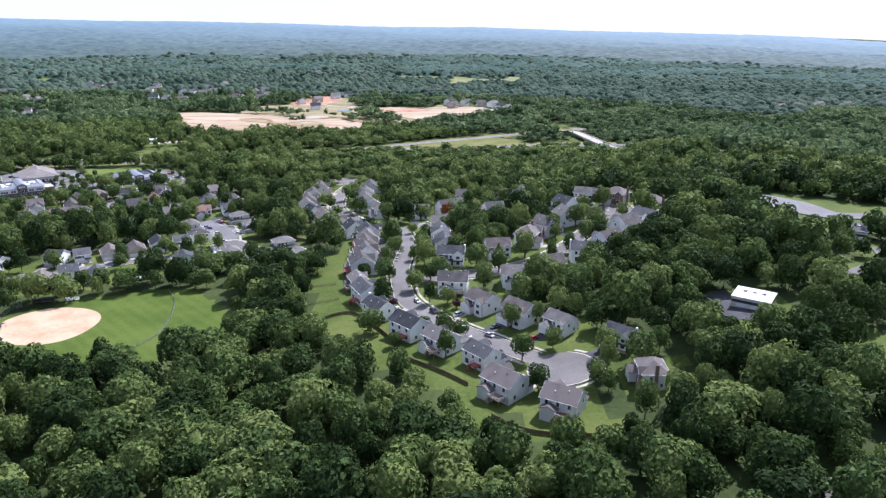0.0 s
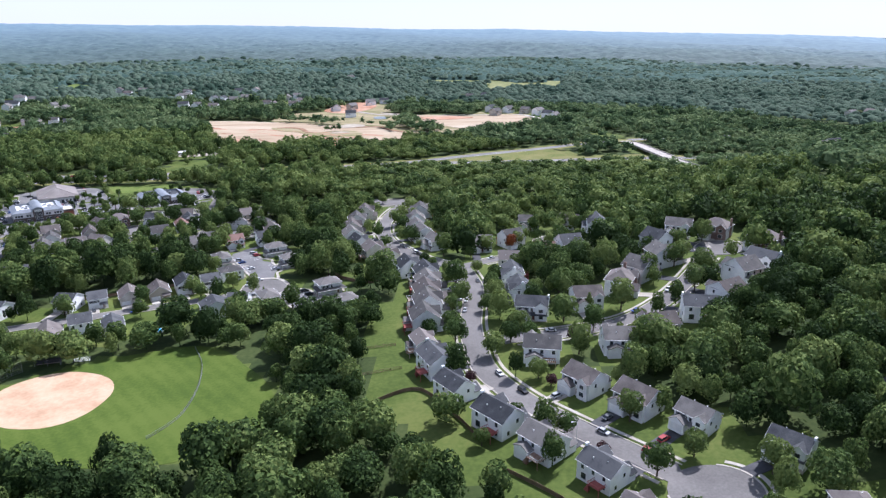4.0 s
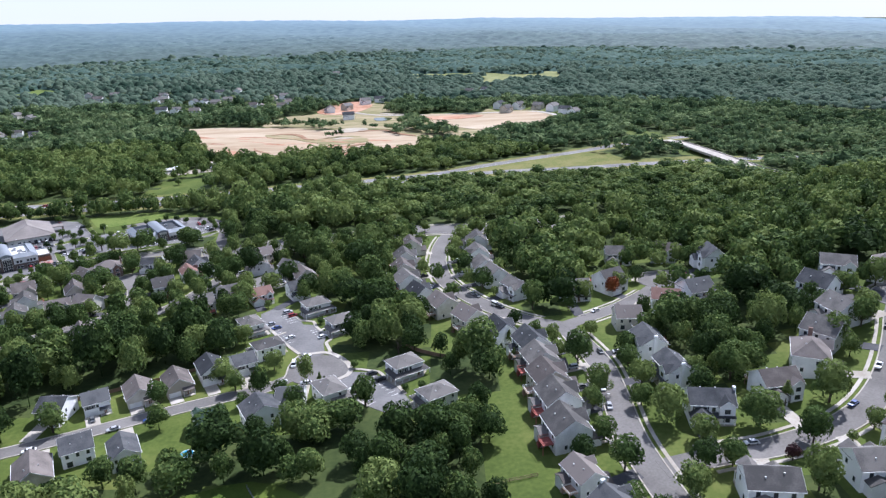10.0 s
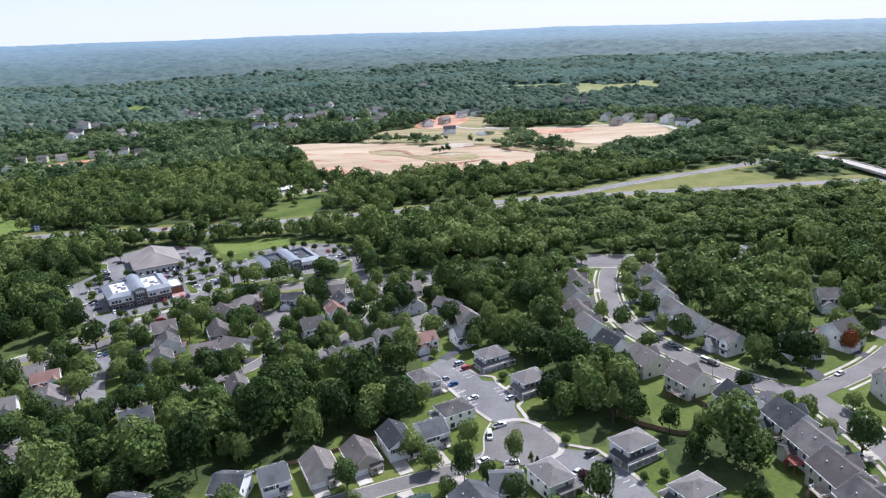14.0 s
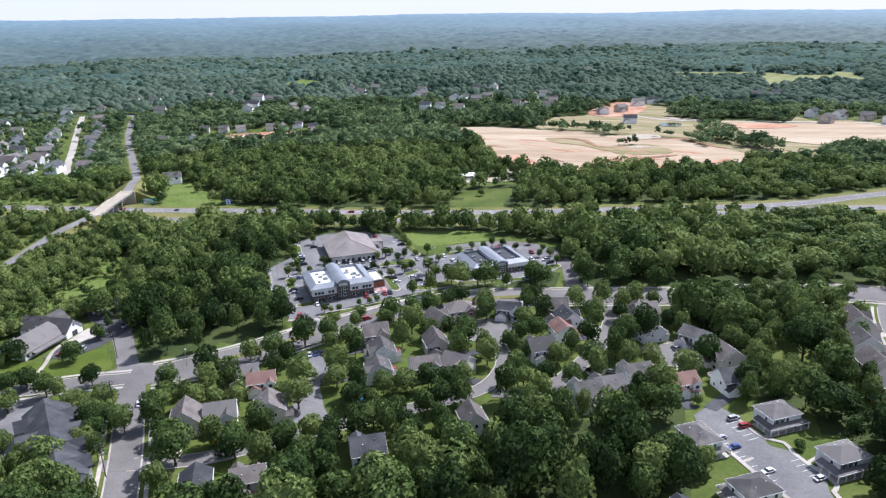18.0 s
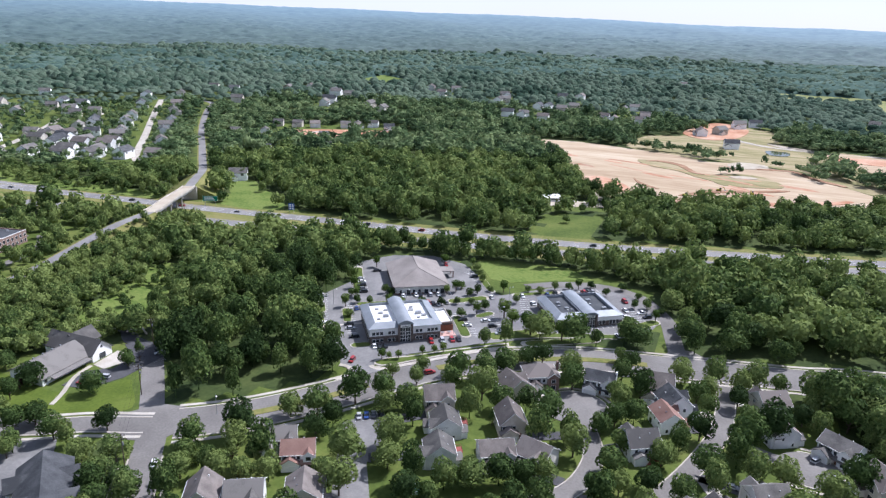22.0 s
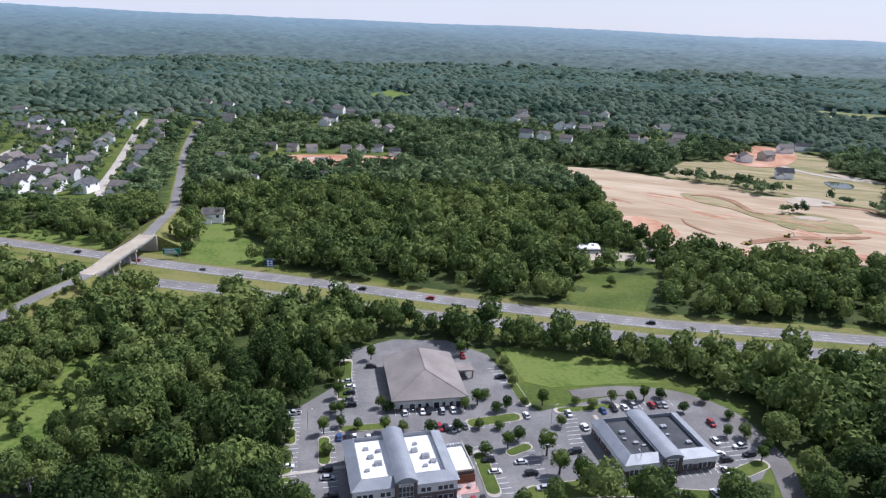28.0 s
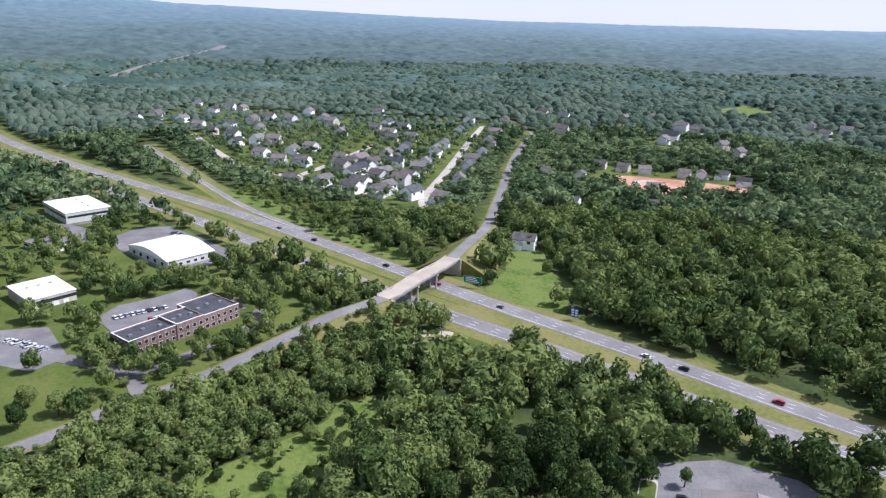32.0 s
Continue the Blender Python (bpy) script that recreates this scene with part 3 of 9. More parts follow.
bank("embankment", 0, i0 + 1, "grassy embankment under the bridge approach")
bank("embankment", i1, len(br), "grassy embankment under the bridge approach")
along("road", 0, i0 + 1, -3.7, 3.7, HWASPHALT, 0.0, "grey asphalt road on an embankment", "road")
along("road", i1, len(br), -3.7, 3.7, HWASPHALT, 0.0, "grey asphalt road climbing away", "road")
bridge = thing("bridge", "concrete road bridge over a divided highway", "bridge")
a, b = bra[i0], bra[i1]
for nm, l, r, m_, lift, th, lab in (("deck", -4.9, 4.9, CONCRETE, 0.02, 0.35, ""), ("road_surface", -4.4, 4.4, GRAVEL, 0.06, 0.04, "pale worn bridge surface"), ("parapet", -4.9, -4.5, CONCRETE, 0.95, 0.95, ""), ("parapet", 4.5, 4.9, CONCRETE, 0.95, 0.95, ""),
                                ("girder", -4.3, -3.8, STEEL, -0.35, 1.3, "dark steel girder"), ("girder", -1.6, -1.0, STEEL, -0.35, 1.3, "dark steel girder"), ("girder", 1.0, 1.6, STEEL, -0.35, 1.3, "dark steel girder"), ("girder", 3.8, 4.3, STEEL, -0.35, 1.3, "dark steel girder")):
    o = along(nm, i0, i1 + 1, l, r, m_, lift, lab, "", th)
    o.parent = bridge
    for key in ("category", "kind"):
        if key in o:
            del o[key]
way = Vector((*(b - a), 0)).normalized()
for f_ in (0.36, 0.64):
    c = Vector((*(a + (b - a) * f_), 0))
    s = Vector((way.y, -way.x, 0))
    cap = Build()
    q = [c + s * 5 + way * 0.6, c - s * 5 + way * 0.6, c - s * 5 - way * 0.6, c + s * 5 - way * 0.6]
    cap.prism([(p.x, p.y) for p in q], DECK - 2.6, DECK - 1.6)
    part("pier_cap", cap, CONCRETE, bridge)
    for k in (-4, 0, 4):
        p = c + s * k
        part("pier_column", Build().tube((p.x, p.y, gz(p.x, p.y) - 0.3), (p.x, p.y, DECK - 2.6), 0.55, 0.55, 10), CONCRETE, bridge)
for c, d in ((a, -1), (b, 1)):
    c = Vector((*c, 0))
    s = Vector((way.y, -way.x, 0))
    q = [c + s * 6 + way * 0.8, c - s * 6 + way * 0.8, c - s * 6 - way * 0.8, c + s * 6 - way * 0.8]
    part("abutment", Build().prism([(p.x, p.y) for p in q], gz(c.x, c.y) - 0.4, DECK - 0.4), CONCRETE, bridge)
# second overpass, far to the east
ov = curve_points(OVERPASS, 10)
zo = lambda p: 2.3 + 7.5 * np.exp(-((p[:, 1] - 720 * PLAN) / 110) ** 2) + 0.5 * (ground_z(p[:, 0], p[:, 1]) - 2.3)
ribbon("road", ov, -6.6, 6.6, CONCRETE, 0.25, "pale road crossing the highway on an overpass", "road", zf=zo, thick=1.4)
for s in (-1, 1):
    ribbon("parapet", ov[8:26], s * 6.6, s * 7.0, CONCRETE, 1.2, "concrete overpass parapet", "parapet", zf=zo, thick=1.2)
ovb = Build()
for i, (x, y) in enumerate(ov):
    if abs(y - 812) > 34 and abs(y - 880) > 34:
        z = float(zo(np.array([[x, y]]))[0])
        ovb.prism(disc(x, y, 11.5, 8), gz(x, y) - 0.5, z + 0.1)
tagged(part("embankment", ovb, DRYGRASS), "grassy embankment below the overpass", "embankment", "", "structure")

# ---- lots, fields, bare ground ----
OFFICELOT = pl([(-356, 513), (-344, 492), (-332, 476), (-316, 461), (-304, 458), (-291, 480), (-268, 499), (-251, 512), (-228, 521), (-211, 540), (-207, 556), (-219, 576), (-240, 583), (-262, 568), (-281, 548), (-290, 552), (-298, 566), (-312, 581), (-332, 586), (-352, 577), (-364, 558), (-352, 536)])
sheet("parking_lot", OFFICELOT, LOTASPHALT, 0.13, "large grey asphalt parking lot", "parking lot")
sheet("parking_lot", [(-177, 489.3), (-169.5, 499.5), (-165, 495), (-162.4, 490.4), (-155, 479.2), (-152.8, 474.5), (-147.2, 473.1), (-139.2, 459), (-139.4, 452), (-137, 441), (-143.4, 438), (-148.4, 442), (-153, 448), (-159.2, 456.4), (-166.5, 467.8), (-175.2, 480.7)], LOTASPHALT, 0.125, "grey asphalt courtyard parking lot", "parking lot")
sheet("parking_lot", [(-127, 424), (-114.6, 420.4), (-110.4, 416.1), (-104.2, 408.1), (-99.2, 399), (-95, 389), (-102, 384), (-113.9, 394), (-122.6, 405), (-127, 414)], LOTASPHALT, 0.125, "grey asphalt courtyard parking lot", "parking lot")
sheet("parking_lot", pl([(-293, 424), (-284, 434), (-276, 428), (-276, 408), (-268, 395), (-262, 388), (-274, 384), (-284, 404)]), LOTASPHALT, 0.125, "grey asphalt parking bay among houses", "parking lot")
ribbon("road", curve_points([(-231, 599), (-236, 622), (-241, 644), (-249, 659), (-260, 673), (-280, 679), (-302, 673), (-320, 660)], 4), -4.0, 4.0, ASPHALT, 0.15, "grey asphalt entry drive", "road")
sheet("lawn", pl([(-309, 590), (-288, 596), (-262, 600), (-246, 588), (-262, 579), (-282, 566), (-292, 566)]), MEADOW, 0.10, "mown green basin beside the parking lot", "lawn")
FIELDAREA = curve_points([(-219, 303), (-205, 321), (-191, 334), (-179, 341), (-162, 348), (-147, 352), (-131, 345), (-120, 332), (-109, 320), (-99, 303), (-97, 285), (-102, 273), (-129, 260), (-176, 262), (-208, 276)], 6, True)
sheet("playing_field", FIELDAREA, MOWN, 0.10, "mown green baseball outfield", "playing field")
sheet("infield", curve_points(pl([(-170, 244), (-181, 259), (-178, 271), (-166, 279), (-150, 276), (-142, 265), (-144, 250), (-154, 242)]), 3, True), INFIELD, 0.14, "tan clay baseball infield", "infield")
DIRTAREA = curve_points([(-471, 1156), (-407, 1176), (-332, 1158), (-276, 1142), (-245, 1120), (-216, 1125), (-168, 1109), (-146, 1073), (-126, 1050), (-100, 1018), (-95, 980), (-130, 945), (-190, 918), (-255, 896), (-300, 894), (-334, 915), (-358, 985), (-382, 1011), (-405, 1068), (-449, 1125)], 14, True)
DIRTAREA2 = curve_points([(-343, 1177), (-328, 1282), (-292, 1297), (-264, 1372), (-261, 1448), (-234, 1473), (-196, 1427), (-171, 1409), (-161, 1287), (-115, 1243), (-97, 1262), (-32, 1230), (-7, 1285), (10, 1240), (42, 1255), (73, 1222), (84, 1146), (73, 1097), (37, 1049), (14, 1015), (-20, 1003), (-55, 985), (-86, 1000), (-104, 1028), (-131, 1056), (-153, 1112), (-229, 1128), (-310, 1156)], 14, True)
for nm, pts, m_, lift, lab in (
        ("bare_ground", DIRTAREA, DIRT, 0.30, "graded pale pink earth of a building site"),
        ("bare_ground", DIRTAREA2, DIRTGREEN, 0.16, "half-grassed graded earth of a building site"),
        ("bare_ground", curve_points([(-288, 1330), (-263, 1440), (-236, 1462), (-203, 1409), (-217, 1319), (-253, 1284)], 10, True), DIRTRED, 0.60, "red clay stripped for new houses"),
        ("bare_ground", curve_points([(-128, 1228), (-95, 1250), (-32, 1222), (40, 1236), (72, 1180), (60, 1100), (20, 1060), (-30, 1072), (-58, 1100), (-92, 1150)], 12, True), DIRT, 0.62, "bare earth round new building plots"),
        ("bare_ground", curve_points([(-118, 1214), (-60, 1222), (-20, 1200), (-60, 1180), (-100, 1190)], 8, True), DIRTRED, 0.95, "red clay bank among building plots"),
        ("bare_ground", curve_points([(-353, 963), (-335, 980), (-303, 940), (-325, 916)], 8, True), DIRTRED, 0.70, "patch of red clay and weeds"),
        ("bare_ground", curve_points([(-317, 1091), (-290, 1094), (-272, 1079), (-251, 1043), (-235, 1046), (-211, 1062), (-189, 1058), (-171, 1021), (-188, 1004), (-224, 998), (-236, 1014), (-254, 1028), (-269, 1046), (-303, 1063)], 8, True), DIRTGREEN, 0.64, "weedy strip on graded earth"),
        ("bare_ground", curve_points([(-308, 1082), (-297, 1097), (-271, 1086), (-260, 1066), (-252, 1048), (-244, 1043), (-246, 1039), (-256, 1043), (-266, 1062), (-276, 1079), (-297, 1089)], 5, True), SOILCUT, 0.98, "brown eroded cut in graded earth"),
        ("bare_ground", curve_points([(-307, 992), (-299, 974), (-281, 955), (-279, 952), (-286, 955), (-301, 971)], 5, True), SOILCUT, 0.70, "brown ditch in graded earth"),
        ("bare_ground", curve_points([(-224, 1113), (-210, 1133), (-187, 1128), (-184, 1108), (-204, 1094), (-220, 1098)], 6, True), GRAVEL, 0.70, "pale silt flat on a building site"),
        ("bare_ground", curve_points([(-193, 1098), (-160, 1101), (-145, 1071), (-119, 1046), (-117, 1051), (-141, 1078), (-158, 1108), (-193, 1104)], 6, True), SOILCUT, 0.74, "brown bank at the edge of graded earth"),
        ("bare_ground", curve_points([(-256, 934), (-227, 963), (-198, 979), (-172, 996), (-170, 1003), (-200, 987), (-230, 971), (-258, 942)], 6, True), SOILCUT, 0.72, "reddish haul track across graded earth"),
        ("pond", curve_points([(-184, 1229), (-170, 1234), (-157, 1226), (-161, 1202), (-178, 1200)], 5, True), POND, 0.66, "dark settling pond on a building site"),
        ("bare_ground", curve_points([(-300, 910), (-250, 925), (-170, 952), (-120, 985), (-128, 968), (-180, 936), (-250, 908)], 10, True), DIRTRED, 0.66, "long reddish haul track"),
        ("pond", curve_points([(-222, 1040), (-208, 1052), (-194, 1046), (-206, 1036)], 5, True), GRAVEL, 0.98, "pale silt pond on a building site"),
        ("bare_ground", curve_points([(-180, 1290), (-130, 1262), (-118, 1240), (-160, 1262)], 8, True), GRAVEL, 0.60, "pale gravel pad on a building site")):
    sheet(nm, pts, m_, lift, lab, "pond" if nm == "pond" else "bare ground")
BANKSIDE = [(-920, 688), (-910, 724), (-855, 748), (-752, 728), (-663, 726), (-636, 735), (-628, 716), (-750, 700)]
sheet("meadow", BANKSIDE, MEADOW, 0.12, "bright green grassy bank above a highway", "meadow")
sheet("median", [(-129, 796), (-41, 831), (16, 861), (60, 884), (84, 876), (98, 830), (160, 830), (174, 816), (68, 817), (5, 815), (-46, 812)], DRYGRASS, 0.12, "wide yellow-green grass median of a highway", "median")
sheet("lawn", [(-640, 792), (-618, 806), (-585, 778), (-560, 770), (-535, 733), (-560, 722), (-590, 724), (-604, 756)], MEADOW, 0.10, "rough green lawn below a lone house", "lawn")
sheet("meadow", curve_points([(-515, 507), (-517, 545), (-520, 578), (-532, 588), (-523, 602), (-500, 592), (-490, 562), (-477, 535), (-466, 521), (-490, 526), (-502, 515)], 5, True), MEADOW, 0.12, "bright green uncut meadow among bushes", "meadow")
sheet("bare_ground", curve_points([(-750, 1050), (-700, 1092), (-640, 1116), (-604, 1104), (-650, 1034), (-700, 1016)], 8, True), DIRTRED, 0.2, "orange clay round new houses", "bare ground")
FARFIELD = [(-160, 1957), (-63, 1957), (35, 1970), (95, 1897), (160, 1887), (181, 1957), (210, 1948), (193, 1702), (167, 1687), (125, 1754), (75, 1744), (18, 1654), (5, 1702), (23, 1869), (-67, 1847), (-145, 1867)]
FARFIELDS = [FARFIELD, [(-967, 1600), (-992, 1780), (-850, 1660), (-859, 1530)], [(-1810, 1280), (-1760, 1300), (-1690, 1250), (-1740, 1240)], [(470, 1640), (500, 1700), (530, 1660)], [(560, 1180), (590, 1215), (610, 1185)], pl([(480, 1800), (560, 1830), (540, 1740)]), pl([(760, 960), (900, 1000), (880, 940)])]
for f_ in FARFIELDS:
    sheet("hay_field", f_, FIELD if f_ is FARFIELD or f_[0][1] > 1900 else MEADOW, 1.0, "pale green hay field among woods", "field")
sheet("gravel_patch", curve_points(pl([(-480, 552), (-478, 566), (-472, 572), (-468, 560), (-472, 548)]), 3, True), GRAVEL, 0.10, "bare gravel patch beside the highway", "gravel")
sheet("pond", curve_points(pl([(-496, 636), (-486, 643), (-478, 636), (-486, 628)]), 3, True), POND, 0.08, "small dark green pond in grass", "pond")

FARLOTS = [[(-668, 534), (-650, 536), (-652, 566), (-662, 582), (-681, 588), (-692, 586), (-687, 566), (-688, 548), (-678, 536)],
           [(-722, 612), (-726, 630), (-750, 634), (-790, 628), (-826, 622), (-834, 600), (-820, 580), (-790, 576), (-728, 586), (-714, 600)],
           [(-892, 548), (-842, 552), (-818, 563), (-842, 576), (-872, 566), (-882, 596), (-872, 600), (-868, 570)]]
# ---- ground ----
xs = np.concatenate([np.linspace(-4900, -1600, 16), np.arange(-1500, -900, 40), np.arange(-900, 420, 9), np.arange(420, 1300, 40), np.linspace(1340, 4700, 16)])
ys = np.concatenate([np.linspace(-4500, -260, 14), np.arange(-200, 90, 30), np.arange(90, 1200, 9), np.arange(1200, 2300, 30), np.linspace(2330, 5000, 30)])
gx, gy = np.meshgrid(xs, ys)
# the land falls away in the far west
gzz = ground_z(gx, gy) - 55 * sm((np.arctan2(-150 - gx, gy - 350) - 0.1) / 0.6) * sm((np.hypot(gx + 150, gy - 350) - 2700) / 1400)
nx, ny = len(xs), len(ys)
idx = np.arange(nx * ny).reshape(ny, nx)
quads = np.stack([idx[:-1, :-1], idx[:-1, 1:], idx[1:, 1:], idx[1:, :-1]], -1).reshape(-1, 4)


def big_mesh(name, co, tris, material, tint=None, n=3):
    me = bpy.data.meshes.new(name)
    me.vertices.add(len(co))
    me.vertices.foreach_set("co", np.ascontiguousarray(co, np.float32).ravel())
    me.loops.add(tris.size)
    me.loops.foreach_set("vertex_index", np.ascontiguousarray(tris, np.int32).ravel())
    me.polygons.add(len(tris))
    me.polygons.foreach_set("loop_start", np.arange(0, tris.size, n, dtype=np.int32))
    me.materials.append(material)
    if tint is not None:
        at = me.attributes.new("tint", "FLOAT", "POINT")
        at.data.foreach_set("value", np.ascontiguousarray(tint, np.float32))
    me.update(calc_edges=True)
    return me


ground = new("ground", big_mesh("ground", np.stack([gx.ravel(), gy.ravel(), gzz.ravel()], 1), quads, GRASS, n=4))
ground.data.materials.append(FLOORLEAF)
tagged(ground, "rolling green grassy land reaching the horizon", "ground", "", "structure")

# ---- where the houses stand: metres, heading of the ridge, model, size ----
SITES = {
    "curve_west": [(22, 220, 134, "colonial_brown", 1.13), (15.1, 243.7, 130, "colonial_slate", 0.98), (-0.7, 258.4, 132, "colonial_white", 1.05), (-14.5, 273.9, 133, "colonial_slate", 1.14), (-29.7, 296, 128, "colonial_slate", 1.02), (-37.6, 317.3, 117, "colonial_slate", 1.14), (-43.7, 336.3, 112, "colonial_brown", 0.92), (-44.6, 359.8, 103, "row_grey", 1.14), (-44.4, 377.7, 103, "row_grey", 1.14), (-45.7, 392.9, 104, "row_tan", 1.14), (-46.3, 409, 104, "row_grey", 1.1), (-47.9, 424.6, 107, "row_white", 1.14)],
    "north_west": [(-59.4, 440.5, 111, "row_white", 1.1), (-72.2, 460.1, 122, "row_tan", 1.1), (-84.6, 479.2, 117, "row_tan", 1.1), (-96.1, 495.1, 119, "row_white", 1.1), (-103.7, 515.9, 112, "row_grey", 1.1), (-106.8, 534.9, 102, "row_tan", 1.1), (-106.7, 554.8, 100, "row_grey", 1.1), (-104, 578.1, 98, "row_tan", 1.1)],
    "north_east": [(-62.2, 581.8, 93, "row_grey", 1.1), (-63.4, 556.1, 99, "row_grey", 1.1), (-61.2, 534.1, 103, "row_grey", 1.1), (-55.8, 519, 110, "row_grey", 1.1), (-46, 498.9, 120, "colonial_white", 1.1)],
    "russet": [(-17.5, 491.6, 3, "colonial_white", 1.14), (2.5, 501.1, 30, "row_grey", 1.14), (17.5, 544.2, 175, "colonial_white", 1.14), (45.4, 541.8, 147, "colonial_brown", 1.14), (59.7, 513.5, 91, "row_white", 1.14), (35, 467.2, 18, "row_white", 1.14), (19.8, 463.3, 166, "red_roof", 1.14)],
    "curve_east": [(18.1, 297.1, 130, "colonial_brown", 1.09), (34, 282.3, 131, "colonial_brown", 1.14), (49.4, 268.6, 131, "colonial_white", 0.92), (69.9, 248.1, 136, "colonial_slate", 0.92), (72.9, 217.7, 88, "brick_front", 0.92), (40.3, 205.8, 150, "colonial_brown", 1.05), (5.2, 324.5, 173, "colonial_white", 1.15), (0.7, 392.9, 98, "colonial_slate", 1.1), (-1.4, 417.5, 94, "colonial_slate", 1.14), (-1.9, 448.3, 179, "row_tan", 1)],
    "east_north": [(4.6, 367.9, 173, "colonial_slate", 1.14), (30.9, 377.2, 9, "colonial_brown", 1.14), (49.9, 391.7, 66, "brick_front", 1.2), (62.3, 406.2, 130, "row_grey", 1.14), (76.4, 421.3, 102, "row_grey", 1.14), (80.2, 445.6, 123, "row_white", 1.14), (97.3, 462.7, 157, "colonial_white", 1.14)],
    "east_south": [(116.2, 454.4, 142, "brick_front", 1.12), (132.1, 425.6, 126, "brick_front", 1.12), (119.5, 396, 130, "colonial_slate", 1.14), (105.4, 384.6, 29, "row_grey", 1.14), (90.4, 361.9, 34, "colonial_brown", 1.14), (75.1, 350.4, 172, "colonial_slate", 1.14), (54.8, 338.3, 17, "colonial_brown", 1.14), (37, 329.2, 1, "colonial_white", 1.14)],
    "lane_north": [(-261.5, 384.4, 167, "cottage_white", 1), (-232.2, 396.3, 178, "cottage_white", 1), (-219.7, 401.6, 30, "cottage_white", 0.92), (-205.7, 408.3, 120, "cottage_tan", 1.04), (-192.9, 415.2, 120, "cottage_tan", 1.04), (-181.7, 423.8, 120, "cottage_grey", 1.04), (-169.8, 429.6, 30, "cottage_white", 0.92)],
    "lane_south": [(-219.2, 356.4, 120, "cottage_tan", 1.11), (-211.4, 369.9, 30, "cottage_white", 1), (-193.8, 366.8, 120, "cottage_grey", 0.95), (-170.4, 385.3, 30, "cottage_green", 1), (-151.8, 387.5, 120, "cottage_white", 1.11), (-142.7, 396.9, 3, "cottage_white", 1)],
    "courtyard": [(-162.4, 443.1, 33, "duplex", 1), (-176.7, 468.5, 123, "duplex", 1), (-149.1, 490.1, 33, "duplex", 1), (-133.1, 467.3, 33, "duplex", 1), (-100.5, 417, 33, "duplex", 1), (-87.1, 390.2, 33, "duplex", 1), (-128.8, 401.4, 123, "duplex", 1)],
    "middle_west": [(-291.1, 541.7, 139, "row_tan", 1), (-283.8, 555.4, 30, "brick_front", 1.03), (-260.2, 562.3, 2, "colonial_slate", 0.95), (-284.7, 516.9, 120, "steep_tan", 1.11), (-283.5, 496.6, 30, "colonial_brown", 1), (-270.1, 500.3, 165, "row_tan", 1), (-315.1, 521.3, 30, "row_tan", 1), (-305.7, 505.5, 120, "row_grey", 0.94), (-301.2, 489.1, 120, "row_grey", 0.92), (-284.2, 434.9, 30, "row_white", 1), (-254.2, 461.4, 120, "steep_tan", 1)],
    "corner": [(-354.9, 473.5, 30, "colonial_white", 0.93), (-344.4, 469.2, 30, "red_roof", 1), (-330.3, 451.1, 120, "row_tan", 1.01), (-345.9, 442.7, 30, "row_grey", 1), (-356.5, 436.2, 120, "steep_tan", 1.14), (-329.9, 403.5, 120, "cottage_grey", 1), (-316, 412, 30, "colonial_brown", 0.92)],
    "middle_east": [(-238.1, 567, 9, "row_tan", 1.08), (-230.7, 555.7, 120, "row_white", 1), (-232.1, 544.3, 120, "red_roof", 1), (-238.9, 523, 30, "row_grey", 1), (-195.7, 572.4, 30, "row_tan", 0.99), (-193, 552.4, 120, "row_grey", 0.92), (-173.3, 548.9, 146, "colonial_white", 1), (-162.8, 532.2, 120, "row_tan", 1.03), (-162.7, 513.2, 30, "row_white", 0.92), (-181.1, 506.5, 30, "red_roof", 1), (-198.2, 507.7, 30, "row_grey", 1), (-208.4, 494.8, 30, "row_grey", 1), (-215.9, 489, 30, "row_grey", 1)],
}
ALLSITES = [(h[0], h[1]) for v in SITES.values() for h in v]
BUILDINGS = [((-323, 543), 31), ((-308, 491), 27), ((-243, 541), 28), ((-545, 482), 34), ((-640, 507), 34), ((-620, 443), 22), ((-766, 489), 32), ((-398, 412), 24), ((-345, 358), 24), ((110, 231), 14), ((170, 316), 18)]
